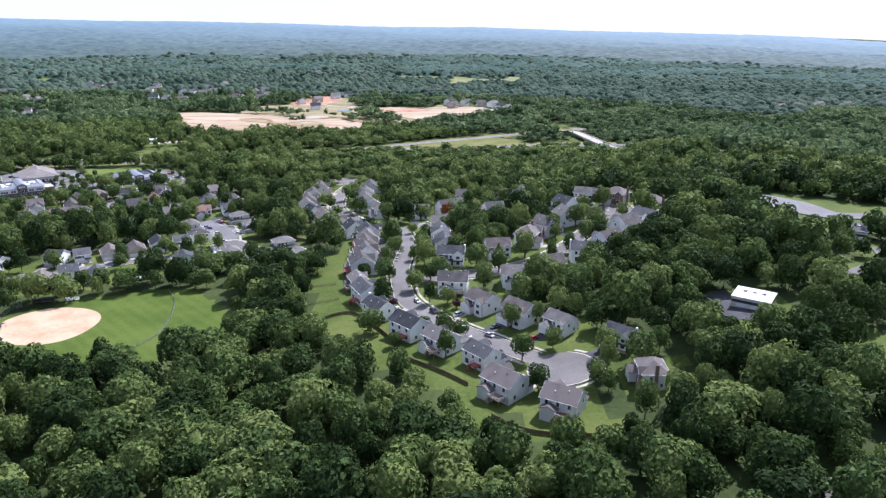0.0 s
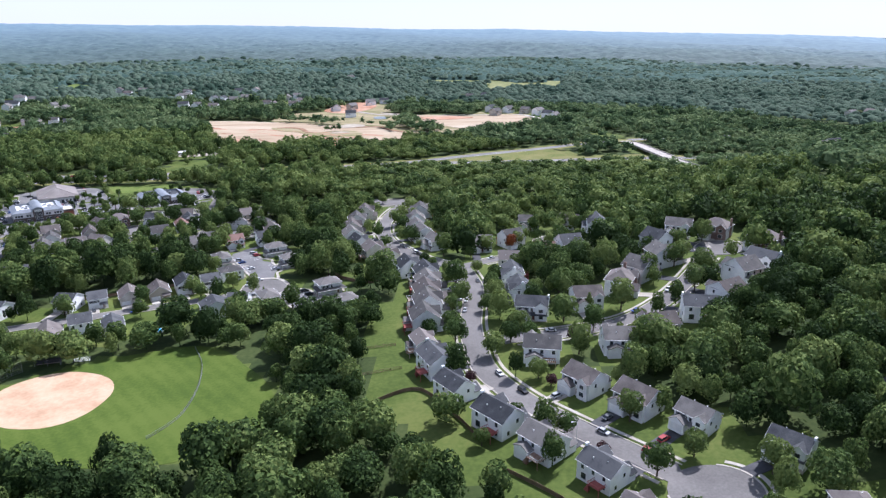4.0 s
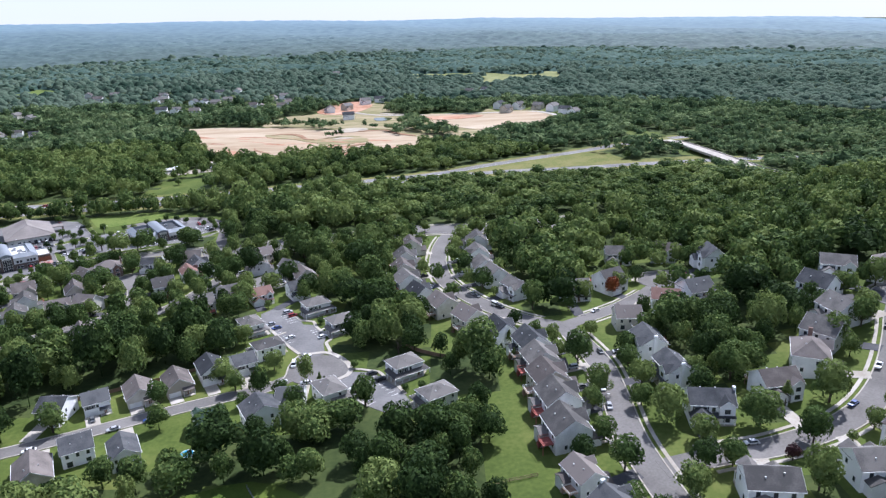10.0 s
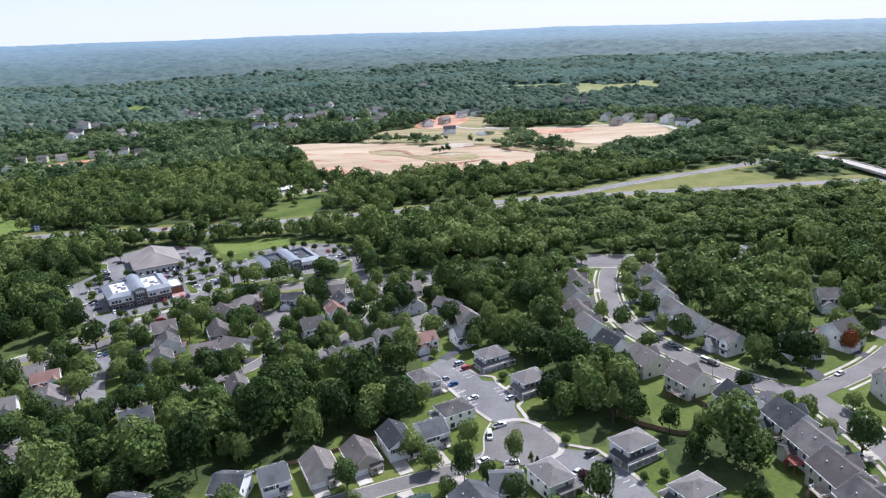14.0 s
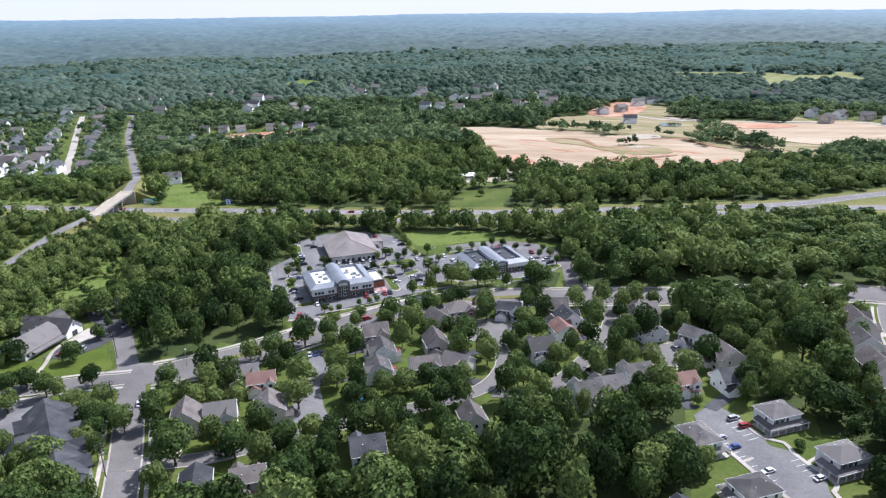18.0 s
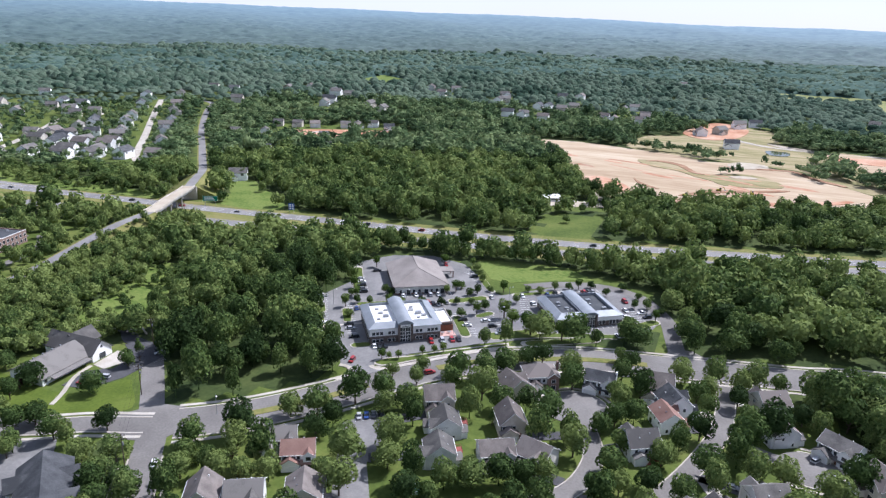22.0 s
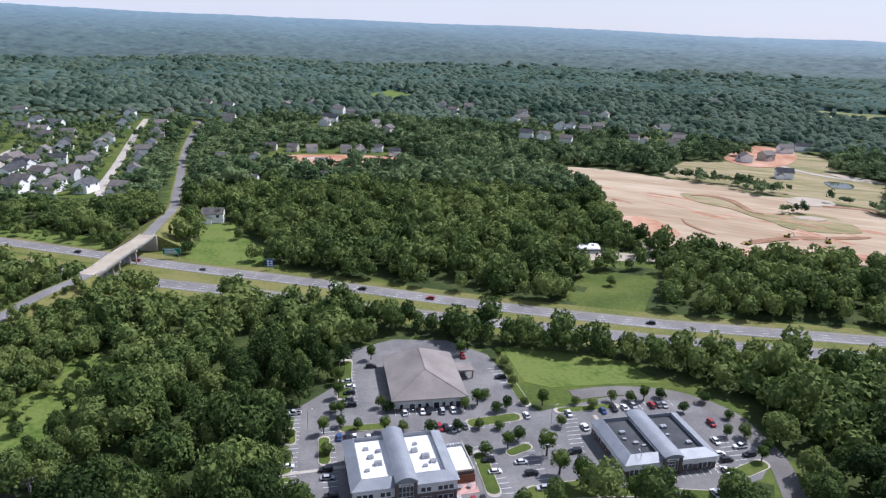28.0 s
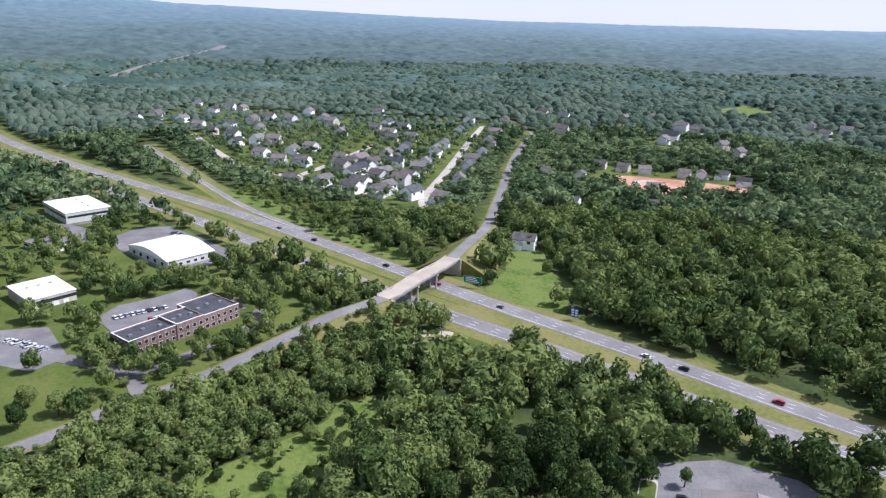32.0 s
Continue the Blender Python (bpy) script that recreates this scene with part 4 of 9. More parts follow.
# far houses: the big subdivision, the new plots, the hamlet north of the woods; heading of the streets there
FARHOUSES = {
    "subdivision_east": ([(-940, 1053), (-897, 1002), (-874, 969), (-850, 939), (-814, 898), (-957, 996), (-925, 956), (-895, 919), (-856, 811), (-826, 820), (-794, 825), (-764, 836), (-933, 838), (-909, 844), (-881, 854), (-853, 866), (-914, 894), (-878, 897), (-928, 873), (-948, 870), (-955, 910), (-906, 766), (-883, 787), (-900, 829), (-939, 854), (-844, 794), (-917, 858), (-819, 807), (-872, 842), (-956, 933), (-847, 852), (-941, 970)], 0.27),
    "subdivision_west": ([(-1048, 1186), (-978, 1102), (-1074, 1140), (-1016, 1071), (-966, 857), (-970, 947), (-1027, 969), (-1017, 992), (-1076, 1022), (-1116, 1025), (-1213, 1075), (-1095, 990), (-1345, 753), (-1356, 788), (-1309, 807), (-1455, 884), (-1361, 873), (-1385, 910), (-1356, 918), (-1251, 808), (-1197, 804), (-1223, 840), (-1157, 816), (-1242, 882), (-1179, 862), (-1255, 914), (-1113, 801), (-1111, 827), (-1099, 844), (-1040, 798), (-998, 799), (-1225, 932), (-1269, 986), (-1200, 971), (-1169, 966), (-1098, 939), (-1036, 835), (-976, 815), (-1040, 861), (-1053, 983)], 0.6),
    "new_plots": ([(-780, 1072), (-756, 1081), (-735, 1089), (-700, 1109), (-687, 1119), (-672, 1135), (-643, 1124), (-684, 1031), (-645, 970), (-788, 995), (-760, 1015), (-693, 923)], 0.5),
    "upper_hamlet": ([(-956, 1350), (-941, 1397), (-870, 1362), (-831, 1279), (-939, 1189), (-1025, 1291), (-1068, 1290)], 0.3),
    "hamlet": ([(-859, 1351), (-830, 1343), (-819, 1269), (-817, 1245), (-751, 1271), (-717, 1248), (-756, 1520), (-711, 1465), (-708, 1527), (-597, 1441), (-589, 1458), (-608, 1512), (-546, 1333), (-523, 1331), (-599, 1492), (-521, 1338), (-488, 1325), (-523, 1426), (-509, 1437), (-483, 1423), (-471, 1458), (-513, 1553), (-486, 1579), (-409, 1393), (-392, 1378), (-392, 1477), (-381, 1516), (-358, 1385), (-355, 1447), (-337, 1922), (-263, 1318), (-223, 1230), (-194, 1451)], 0.1),
    "site_edge": ([(-26, 1530), (6, 1539), (11, 1287), (40, 1267), (68, 1249), (86, 1220), (98, 1181), (105, 1153), (17, 1231)], -0.6),
    "east_end": ([(560, 1170), (600, 1190), (640, 1204), (680, 1190), (325, 760), (345, 790)], 0.4),
}
FARSITES = []
for pts, way_ in FARHOUSES.values():
    for x, y in pts:
        d = 2.25 if way_ == 0.27 and y > 890 else way_
        FARSITES.append((x, y, d + random.choice((0, 0, math.pi / 2)) + random.uniform(-0.12, 0.12)))

# ---- what is wooded, open or garden ----
CELL, MX0, MY0 = 3.0, -1950.0, 60.0
mask = np.zeros((660, 1120), np.uint8)  # 0 woods, 1 open, 2 garden with scattered trees
cx_ = MX0 + (np.arange(mask.shape[1]) + 0.5) * CELL
cy_ = MY0 + (np.arange(mask.shape[0]) + 0.5) * CELL
MXX, MYY = np.meshgrid(cx_, cy_)


def paint_disc(x, y, r, val):
    i0, i1 = int((y - r - MY0) / CELL), int((y + r - MY0) / CELL) + 2
    j0, j1 = int((x - r - MX0) / CELL), int((x + r - MX0) / CELL) + 2
    i0, j0 = max(i0, 0), max(j0, 0)
    s = (slice(i0, max(i1, 0)), slice(j0, max(j1, 0)))
    mask[s][np.hypot(MXX[s] - x, MYY[s] - y) < r] = val


def paint_line(line, r, val):
    a = np.array(line)
    for p, q in zip(a[:-1], a[1:]):
        k = max(1, int(np.linalg.norm(q - p) / (r * 0.6)))
        for t in range(k + 1):
            paint_disc(*(p + (q - p) * t / k), r, val)


def paint_poly(pts, val):
    inside = np.zeros(mask.shape, bool)
    n = len(pts)
    for i in range(n):
        (x1, y1), (x2, y2) = pts[i], pts[(i + 1) % n]
        hit = (y1 > MYY) != (y2 > MYY)
        inside ^= hit & (MXX < (x2 - x1) * (MYY - y1) / (y2 - y1 + 1e-9) + x1)
    mask[inside] = val


for x, y in ALLSITES:
    paint_disc(x, y, 14.5, 2)
for x, y, d in FARSITES:
    paint_disc(x, y, 15 if y < 1000 else 22, 2)
for k, ln in LINES.items():
    paint_line(ln, 13, 2)
paint_poly(pl([(-345, 392), (-300, 450), (-255, 490), (-200, 505), (-160, 505), (-135, 470), (-132, 430), (-165, 420), (-200, 405), (-230, 375), (-262, 352), (-300, 335), (-330, 360)]), 2)
paint_poly(pl([(-128, 500), (-108, 500), (-104, 462), (-118, 436), (-134, 470)]), 2)
paint_poly(pl([(-590, 395), (-480, 400), (-488, 450), (-495, 510), (-520, 545), (-640, 545), (-800, 520), (-820, 470), (-700, 400)]), 2)
paint_poly(pl([(-640, 700), (-700, 668), (-800, 650), (-930, 660), (-1130, 650), (-1270, 760), (-1060, 868), (-960, 965), (-890, 1000), (-720, 800)]), 2)
paint_poly(pl([(-450, 440), (-436, 470), (-452, 500), (-425, 495), (-400, 462), (-412, 440)]), 2)
paint_poly(pl([(-660, 880), (-640, 950), (-560, 975), (-500, 940), (-560, 870)]), 2)
# open ground
for x, y in ALLSITES:
    paint_disc(x, y, 8.0, 1)
for x, y, d in FARSITES:
    paint_disc(x, y, 8.5 if y < 1100 else 12, 1)
for x, y, d in FARSITES:
    if y > 1150:
        q = math.dist((x, y), (-300, 420))
        for k in (16, 30, 45):
            paint_disc(x + (-300 - x) * k / q, y + (420 - y) * k / q, 12, 1)
for (x, y), r in BUILDINGS:
    paint_disc(x * PLAN, y * PLAN, r, 1)
for k, ln in LINES.items():
    paint_line(ln, 5.0 if k in ("court_lane", "middle_street", "short_court") else 6.6, 1)
for x, y, r in CULS.values():
    paint_disc(x * PLAN, y * PLAN, r + 3, 1)
paint_line(col, 13.5, 1)
for pts in (pl([(-640, 690), (-673, 712), (-738, 788), (-827, 894), (-891, 973)]), pl([(-1039, 672), (-906, 654), (-862, 652), (-700, 690)]), pl([(-797, 668), (-833, 735), (-880, 810)])):
    paint_line(curve_points(pts, 8), 7.5, 1)
paint_line(south, 9, 1)
paint_line([(-232, 599), (-238, 622), (-242, 646), (-253, 667), (-262, 680), (-282, 683), (-300, 678)], 6, 1)
paint_poly([(-362, 690), (-332, 698), (-293, 697), (-270, 688), (-256, 672), (-242, 648), (-320, 640), (-350, 655)], 1)
paint_line(curve_points(STUB, 6), 7.5, 1)
paint_line(curve_points(RAMP, 12), 15, 1)
hn_, hs_ = curve_points(HN, 10), curve_points(HS, 10)
for ln in (hn_, hs_):
    paint_line(ln, 11, 1)
paint_line([p for p in sides(hn_, -14) if p[0] < -640], 9, 1)
paint_line([p for p in sides(hn_, -11) if p[0] >= -640], 5, 1)
for p in hn_:
    q = min(hs_, key=lambda k: (k[0] - p[0]) ** 2 + (k[1] - p[1]) ** 2)
    if p[0] > -1500 and math.dist(p, q) < 75:
        paint_line([p, q], 8, 1)
paint_line(ov, 15, 1)
paint_line(pl([(190, 290), (183, 273), (168, 262), (154, 252), (146, 243)]), 9, 1)
paint_line(br, 8.5, 1)
paint_line(br[i0 - 8:i0], 13, 1)
paint_line(br[i1:i1 + 10], 16, 1)
for pg in (*FARLOTS, OFFICELOT, FIELDAREA, DIRTAREA, DIRTAREA2, *FARFIELDS,
           pl([(-160, 428), (-143, 434), (-110, 385), (-124, 372), (-150, 404)]), pl([(-108, 366), (-94, 361), (-74, 328), (-86, 320), (-108, 352)]),
           pl([(-294, 426), (-284, 436), (-274, 428), (-274, 408), (-260, 388), (-276, 382), (-286, 404)]),
           pl([(-312, 594), (-288, 598), (-258, 602), (-242, 588), (-262, 577), (-284, 560), (-296, 570)]),
           pl([(-46, 258), (-47, 300), (-47, 345), (-57, 345), (-60, 300), (-56, 268), (-40, 240)]),
           pl([(-300, 650), (-258, 658), (-258, 690), (-264, 714), (-300, 700), (-296, 672)]), pl([(-312, 705), (-255, 726), (-262, 742), (-315, 745)]),
           pl([(-521, 640), (-506, 663), (-475, 650), (-466, 620), (-496, 614)]), pl([(-84, 377), (-66, 400), (-56, 384), (-66, 365)]),
           pl([(-412, 376), (-370, 392), (-356, 408), (-372, 426), (-384, 440), (-412, 432), (-425, 400)]),
           [(-515, 507), (-517, 545), (-520, 578), (-532, 588), (-523, 602), (-500, 592), (-490, 562), (-477, 535), (-466, 521), (-490, 526), (-502, 515)], BANKSIDE, [(-129, 796), (-41, 831), (16, 861), (60, 884), (84, 876), (98, 830), (160, 830), (174, 816), (68, 817), (5, 815), (-46, 812)], [(-640, 790), (-618, 806), (-585, 775), (-600, 758)],
           pl([(-534, 404), (-538, 434), (-514, 446), (-500, 430), (-496, 404)]), pl([(-590, 415), (-580, 440), (-543, 440), (-545, 414)]),
           pl([(-482, 545), (-478, 572), (-462, 578), (-446, 585), (-450, 560), (-468, 545)]),
           pl([(90, 205), (97, 246), (124, 242), (126, 212), (112, 203)]), pl([(165, 395), (205, 388), (258, 350), (255, 325), (185, 318), (162, 345)]), pl([(127, 205), (140, 205), (132, 168), (116, 172)]),
           pl([(195, 385), (182, 380), (183, 336), (225, 334), (225, 346), (198, 348)]),
           [(-755, 1050), (-700, 1096), (-640, 1120), (-600, 1104), (-650, 1030), (-700, 1012)],
           pl([(-160, 350), (-210, 325), (-215, 340), (-165, 372)]), pl([(-6, 460), (-12, 448), (6, 443), (14, 452)]),
           pl([(25, 160), (48, 160), (50, 170), (25, 168)]), pl([(58, 192), (75, 200), (80, 185), (66, 174)]),
           pl([(-700, 668), (-640, 694), (-625, 688), (-690, 655)]), 
           [(-80, 812), (190, 814), (190, 782), (-40, 780)]):
    paint_poly(pg, 1)

# back lawns behind the curving street
paint_line([(-60, 350), (-59, 322), (-54, 298), (-42, 277), (-26, 258), (-12, 242), (2, 228), (12, 208)], 7.5, 1)
paint_line([(14, 200), (28, 190), (46, 190), (56, 196)], 5, 1)
paint_line([(86, 232), (92, 216), (88, 204)], 5, 1)
paint_poly([(146, 233), (166, 237), (190, 230), (170, 196), (129, 197), (139, 216)], 1)
# the mouth of the office drive
paint_poly([(-372, 546), (-369, 534), (-364, 520), (-352, 520), (-340, 545), (-320, 575), (-345, 570)], 1)
# woods close round the end of the curving street
paint_poly([(66, 227), (98, 222), (115, 196), (99, 168), (40, 178), (46, 187), (60, 194), (74, 202)], 0)
for x, y in ALLSITES:
    if y < 260 and x > 0:
        paint_disc(x, y, 10.5, 1)
# trees between the lane's back gardens and the ball field
paint_poly([(-200, 328), (-191, 336), (-179, 343), (-162, 350), (-147, 354), (-131, 347), (-119, 334), (-109, 323), (-98, 340), (-105, 362), (-118, 380), (-132, 380), (-150, 374), (-168, 372), (-183, 358), (-196, 348)], 0)
# tree strips left standing on the building site
paint_poly([(-148, 1109), (-128, 1183), (-93, 1108), (-62, 1069), (-65, 1013), (-104, 1051)], 0)
paint_poly([(-35, 1002), (-15, 1051), (29, 1035), (26, 982), (-7, 950), (-37, 960)], 0)
paint_poly([(-163, 1289), (-24, 1233), (-12, 1400), (-162, 1440)], 0)
paint_poly([(-237, 1046), (-224, 1066), (-209, 1062), (-222, 1044)], 0)


def zone(x, y):
    i, j = int((y - MY0) / CELL), int((x - MX0) / CELL)
    if 0 <= i < mask.shape[0] and 0 <= j < mask.shape[1]:
        return int(mask[i, j])
    return 0


# ---- trees ----
def ico(level):
    bm = bmesh.new()
    bmesh.ops.create_icosphere(bm, subdivisions=level, radius=1)
    v = np.array([x.co[:] for x in bm.verts])
    f = np.array([[x.index for x in p.verts] for p in bm.faces])
    bm.free()
    return v, f


ICO = {k: ico(k) for k in (1, 2, 3)}


def crown(rng, level, leaves, leaf, lobes=9, half=False, tall=1.0, cone=False):
    """A crown of radius 1 and height about 2 * tall, its foot at z = 0: a lumpy core of lobes set with leaf sprays."""
    cen, rad = [], []
    for i in range(lobes):
        a, h = rng.uniform(0, 6.283), rng.uniform(0.1, 1.0)
        s = (0.66 * (1 - 0.5 * h)) if not cone else 0.5 * (1 - h) + 0.05
        s *= rng.uniform(0.7, 1.15)
        cen.append((s * math.cos(a), s * math.sin(a), tall * (0.45 + 1.0 * h)))
        rad.append(rng.uniform(0.36, 0.58) * (11 / max(lobes, 11)) ** 0.4 * (1 if not cone else 1.1 - 0.8 * h))
    cen.append((0, 0, tall * 0.95))
    rad.append(0.66 if not cone else 0.45)
    cen, rad = np.array(cen), np.array(rad)
    v, f = ICO[level]
    mid = np.array([0, 0, tall * 0.95])
    r = np.full(len(v), 0.35)
    for c, q in zip(cen, rad):
        m = c - mid
        b = v @ m
        disc_ = b * b - (m @ m - q * q)
        ok = disc_ > 0
        r[ok] = np.maximum(r[ok], b[ok] + np.sqrt(disc_[ok]))
    r *= rng.uniform(0.92, 1.06, len(v))
    core = mid + v * r[:, None] * (0.80 if leaves else 1.0)
    core[:, 2] = np.maximum(core[:, 2], 0.02)
    if half:
        keep = (v[f].mean(1)[:, 2] > -0.35)
        f = f[keep]
        used = np.unique(f)
        new_i = np.full(len(v), -1)
        new_i[used] = np.arange(len(used))
        core, f = core[used], new_i[f]
    vs, fs = [core], [f]
    if leaves:
        many = leaves * 8
        k = rng.choice(len(cen), many, p=rad ** 2 / (rad ** 2).sum())
        d = rng.normal(size=(many, 3))
        d[:, 2] = d[:, 2] * 0.8 + 0.35
        d /= np.linalg.norm(d, axis=1)[:, None]
        p = cen[k] + d * (rad[k] * rng.uniform(0.84, 1.06, many))[:, None]
        # only where no other lobe hides the spray
        gone = ((np.linalg.norm(p[:, None] - cen[None], axis=2) < rad * 0.80) & (np.arange(len(cen)) != k[:, None])).any(1)
        pick = np.concatenate([np.flatnonzero(~gone), np.flatnonzero(gone)])[:leaves]
        d, p = d[pick], p[pick]
        p[:, 2] = np.maximum(p[:, 2], 0.12)
        nrm = d + rng.normal(size=(leaves, 3)) * 0.36
        nrm /= np.linalg.norm(nrm, axis=1)[:, None]
        u = np.cross(nrm, rng.normal(size=(leaves, 3)))
        u /= np.linalg.norm(u, axis=1)[:, None]
        w = np.cross(nrm, u)
        s = (leaf * rng.uniform(0.6, 1.3, leaves))[:, None]
        q = np.stack([p - u * s - nrm * s * 0.3, p + u * s * 0.6 - w * s * 0.75, p + u * s * 0.5 + w * s * 0.75], 1).reshape(-1, 3)
        t = np.arange(leaves)[:, None] * 3 + len(core) + np.array([[0, 1, 2]])
        vs.append(q)
        fs.append(t)
    return np.concatenate(vs), np.concatenate(fs)


rng = np.random.default_rng(7)
WOODLOD = [
    [crown(rng, 1, 860, 0.086, 30, tall=rng.uniform(0.85, 1.2)) for _ in range(8)],
    [crown(rng, 1, 180, 0.160, 20, tall=rng.uniform(0.85, 1.15)) for _ in range(8)],
    [crown(rng, 1, 46, 0.27, 12, half=True, tall=rng.uniform(0.8, 1.1)) for _ in range(8)],
]


def dome():
    """A far crown: an uneven cap of two rings and a top."""
    a = np.arange(6) * 1.0472
    ring = lambda q, z: np.stack([np.cos(a) * q * rng.uniform(0.75, 1.2, 6), np.sin(a) * q * rng.uniform(0.75, 1.2, 6), z * rng.uniform(0.8, 1.2, 6)], 1)
    v = np.concatenate([ring(1.0, 0.55), ring(0.72, 1.35), [(rng.uniform(-0.2, 0.2), rng.uniform(-0.2, 0.2), 1.9)]])
    f = [q for k in range(6) for q in ((k, (k + 1) % 6, 6 + k), ((k + 1) % 6, 6 + (k + 1) % 6, 6 + k), (6 + k, 6 + (k + 1) % 6, 12))]
    return v, np.array(f)


WOODLOD.append([dome() for _ in range(12)])
VISIBLE = [(-230, 190), (-60, 95), (110, 95), (1350, 1900), (-1900, 1950), (-1900, 520), (-620, 420), (-470, 330)]
PATHLINE = [(0, 0), (-60, 120), (-140, 190), (-215, 265), (-270, 380), (-311, 460)]


def inside(x, y, poly):
    hit = False
    for i in range(len(poly)):
        (x1, y1), (x2, y2) = poly[i], poly[(i + 1) % len(poly)]
        if (y1 > y) != (y2 > y) and x < (x2 - x1) * (y - y1) / (y2 - y1) + x1:
            hit = not hit
    return hit


def near_path(x, y):
    return min(math.hypot(x - a, y - b) for a, b in PATHLINE)


SHRUBS = pl([(-490, 400), (-500, 545), (-470, 545), (-440, 500), (-402, 440), (-430, 390)])
# trees that stand singly: place and crown radius, area by area
SINGLE = {
    "curving_street": [(-28.6, 387.6, 5.4), (-32.3, 377.3, 4.3), (-32.6, 358.2, 4.5), (-30.1, 341.3, 5.7), (-32.5, 324.3, 5), (-11.7, 389.4, 5.4), (-15.4, 376.5, 4.3), (-2.1, 354.1, 4.9), (-6.6, 339.6, 5), (1.6, 339.6, 4.7), (18.3, 359.1, 6.8), (45.7, 368.8, 6.8), (29.6, 347.7, 5.4), (50.3, 351.4, 3.5), (91.8, 399.3, 6.5), (81.6, 378.9, 6.4), (40.7, 346.2, 2.1), (2.2, 307.1, 4.2), (20.4, 326.3, 5.8), (20.4, 389.1, 7), (8.1, 391.3, 4.2), (43.9, 323.1, 5.1), (8, 268.3, 3.8), (-7.8, 278, 2.9), (29.6, 274.8, 4.9), (30.6, 298.6, 3.6), (30.9, 244.5, 5), (54.3, 220.2, 4.3), (62.7, 241.7, 5.1), (44.2, 253.3, 4.4), (-20, 263.3, 3.1)],
    "north_end": [(-37.2, 435.9, 3.6), (-31.3, 410, 6.5), (-51, 459, 3.6), (-40.3, 477.5, 6.4), (-63.1, 509.2, 6), (-56.6, 500, 3.1), (-27.1, 514.5, 5.4), (-17.8, 508.4, 6), (-23.7, 473.1, 4), (-13.8, 486.5, 5.4), (6.7, 497.4, 5), (18.6, 508.4, 4.5), (-20, 439.9, 3.7), (-12.6, 405.2, 4.8), (-36.7, 421.6, 3.7), (66.1, 404.7, 6.1), (82.1, 414.9, 6.4), (88.7, 423.5, 5.5), (92.2, 448, 5.3), (105.9, 446.6, 5.9), (75.2, 441.9, 4.5), (40.8, 541.8, 5.9), (50.7, 525.7, 5.7), (56.6, 521.4, 6.4)],
    "lane": [(-168.3, 411.1, 4.1), (-156.4, 427.8, 4.3), (-121.9, 425.9, 1.9), (-93.1, 403.3, 1.8), (-144.2, 474.8, 2.2), (-149, 404.6, 3.6), (-161.4, 398.6, 3.2), (-140.3, 392.3, 4.6), (-99.5, 402.5, 1.6), (-98.5, 454.1, 8.4), (-117.9, 459.3, 6.7), (-194.8, 400.5, 4.9), (-228.4, 385.4, 5.3)],
    "west_houses": [(-371.4, 472.4, 6.4), (-366.3, 463.8, 5.7), (-373.5, 444.8, 4.9), (-360.7, 426.9, 4.5), (-329.4, 424.8, 6.2), (-346.5, 415.6, 8.2), (-362.3, 490.3, 5.1), (-353, 494.3, 6), (-346.4, 482.6, 4.8), (-345, 508.7, 7.2), (-336.4, 515.6, 5.2), (-331.8, 508.7, 4.6), (-330, 475.1, 6.9), (-322.6, 458.7, 6.6), (-319.5, 487.5, 6.1), (-315, 477.5, 5.5), (-302.5, 465, 5.6), (-295.9, 467, 3.9), (-301.4, 443.8, 4.5), (-314.4, 431.9, 5.6), (-332.4, 544.9, 3.3), (-341.4, 533.8, 3.3), (-329.4, 531.5, 3.7), (-316.2, 544.9, 6), (-301.2, 532.5, 6.8), (-293, 568.5, 5.1), (-298.5, 565.3, 4.5), (-311.3, 564.4, 2.9)],
    "middle_houses": [(-289.4, 452.9, 5.3), (-272.5, 524.2, 7), (-270.2, 555.6, 5.4), (-259.6, 510.1, 5.7), (-266.1, 493.7, 5), (-271.7, 488.8, 4.5), (-286, 479.9, 6.2), (-249.5, 535.3, 4.6), (-253.6, 528.9, 4.5), (-244.8, 520.3, 4.4), (-243.5, 560.5, 6), (-252.9, 555, 3.8), (-230.6, 518.1, 5.3), (-233.2, 501.6, 5), (-249.6, 493, 3.6), (-241.6, 495.5, 4), (-222.4, 567, 4.9), (-217.9, 557.5, 4.3), (-219.7, 539.4, 5.6), (-216.2, 516.2, 6.2), (-287.3, 572.5, 5.1), (-256.2, 588.9, 3.2), (-250.4, 583, 4)],
    "east_houses": [(-207.3, 569, 4.7), (-203.2, 556.6, 4.8), (-195.5, 546.9, 7.8), (-203.8, 537.2, 7.1), (-192.4, 522.2, 5.3), (-178.3, 521, 6.3), (-170.4, 529, 6), (-184.4, 566, 4.7), (-179.1, 586.3, 7.5), (-168.8, 568.3, 6.7), (-160.7, 560.8, 6.5), (-161.2, 599.1, 5.4), (-152.5, 613.2, 3.1), (-148.3, 597.3, 6), (-112.1, 620.7, 4.9), (-138.9, 617.9, 4.4), (-156, 511.4, 6.2), (-188.4, 501.5, 7.3), (-175.2, 497.3, 2), (-141.7, 517.4, 6.3), (-128.3, 582.6, 8.2), (-129.3, 567.3, 7.9), (-131.2, 543.1, 10)],
}
LONE = [t for v in SINGLE.values() for t in v]
FARLINE = curve_points(FARWAY, 30)
stock = {0: [], 1: [], 2: [], 3: []}
MIDTREES = []
MIDDLE = pl([(-345, 392), (-318, 424), (-300, 448), (-270, 478), (-235, 500), (-200, 505), (-160, 512), (-100, 520), (-104, 462), (-132, 425), (-165, 418), (-200, 400), (-230, 375), (-262, 352), (-300, 335), (-330, 360)])
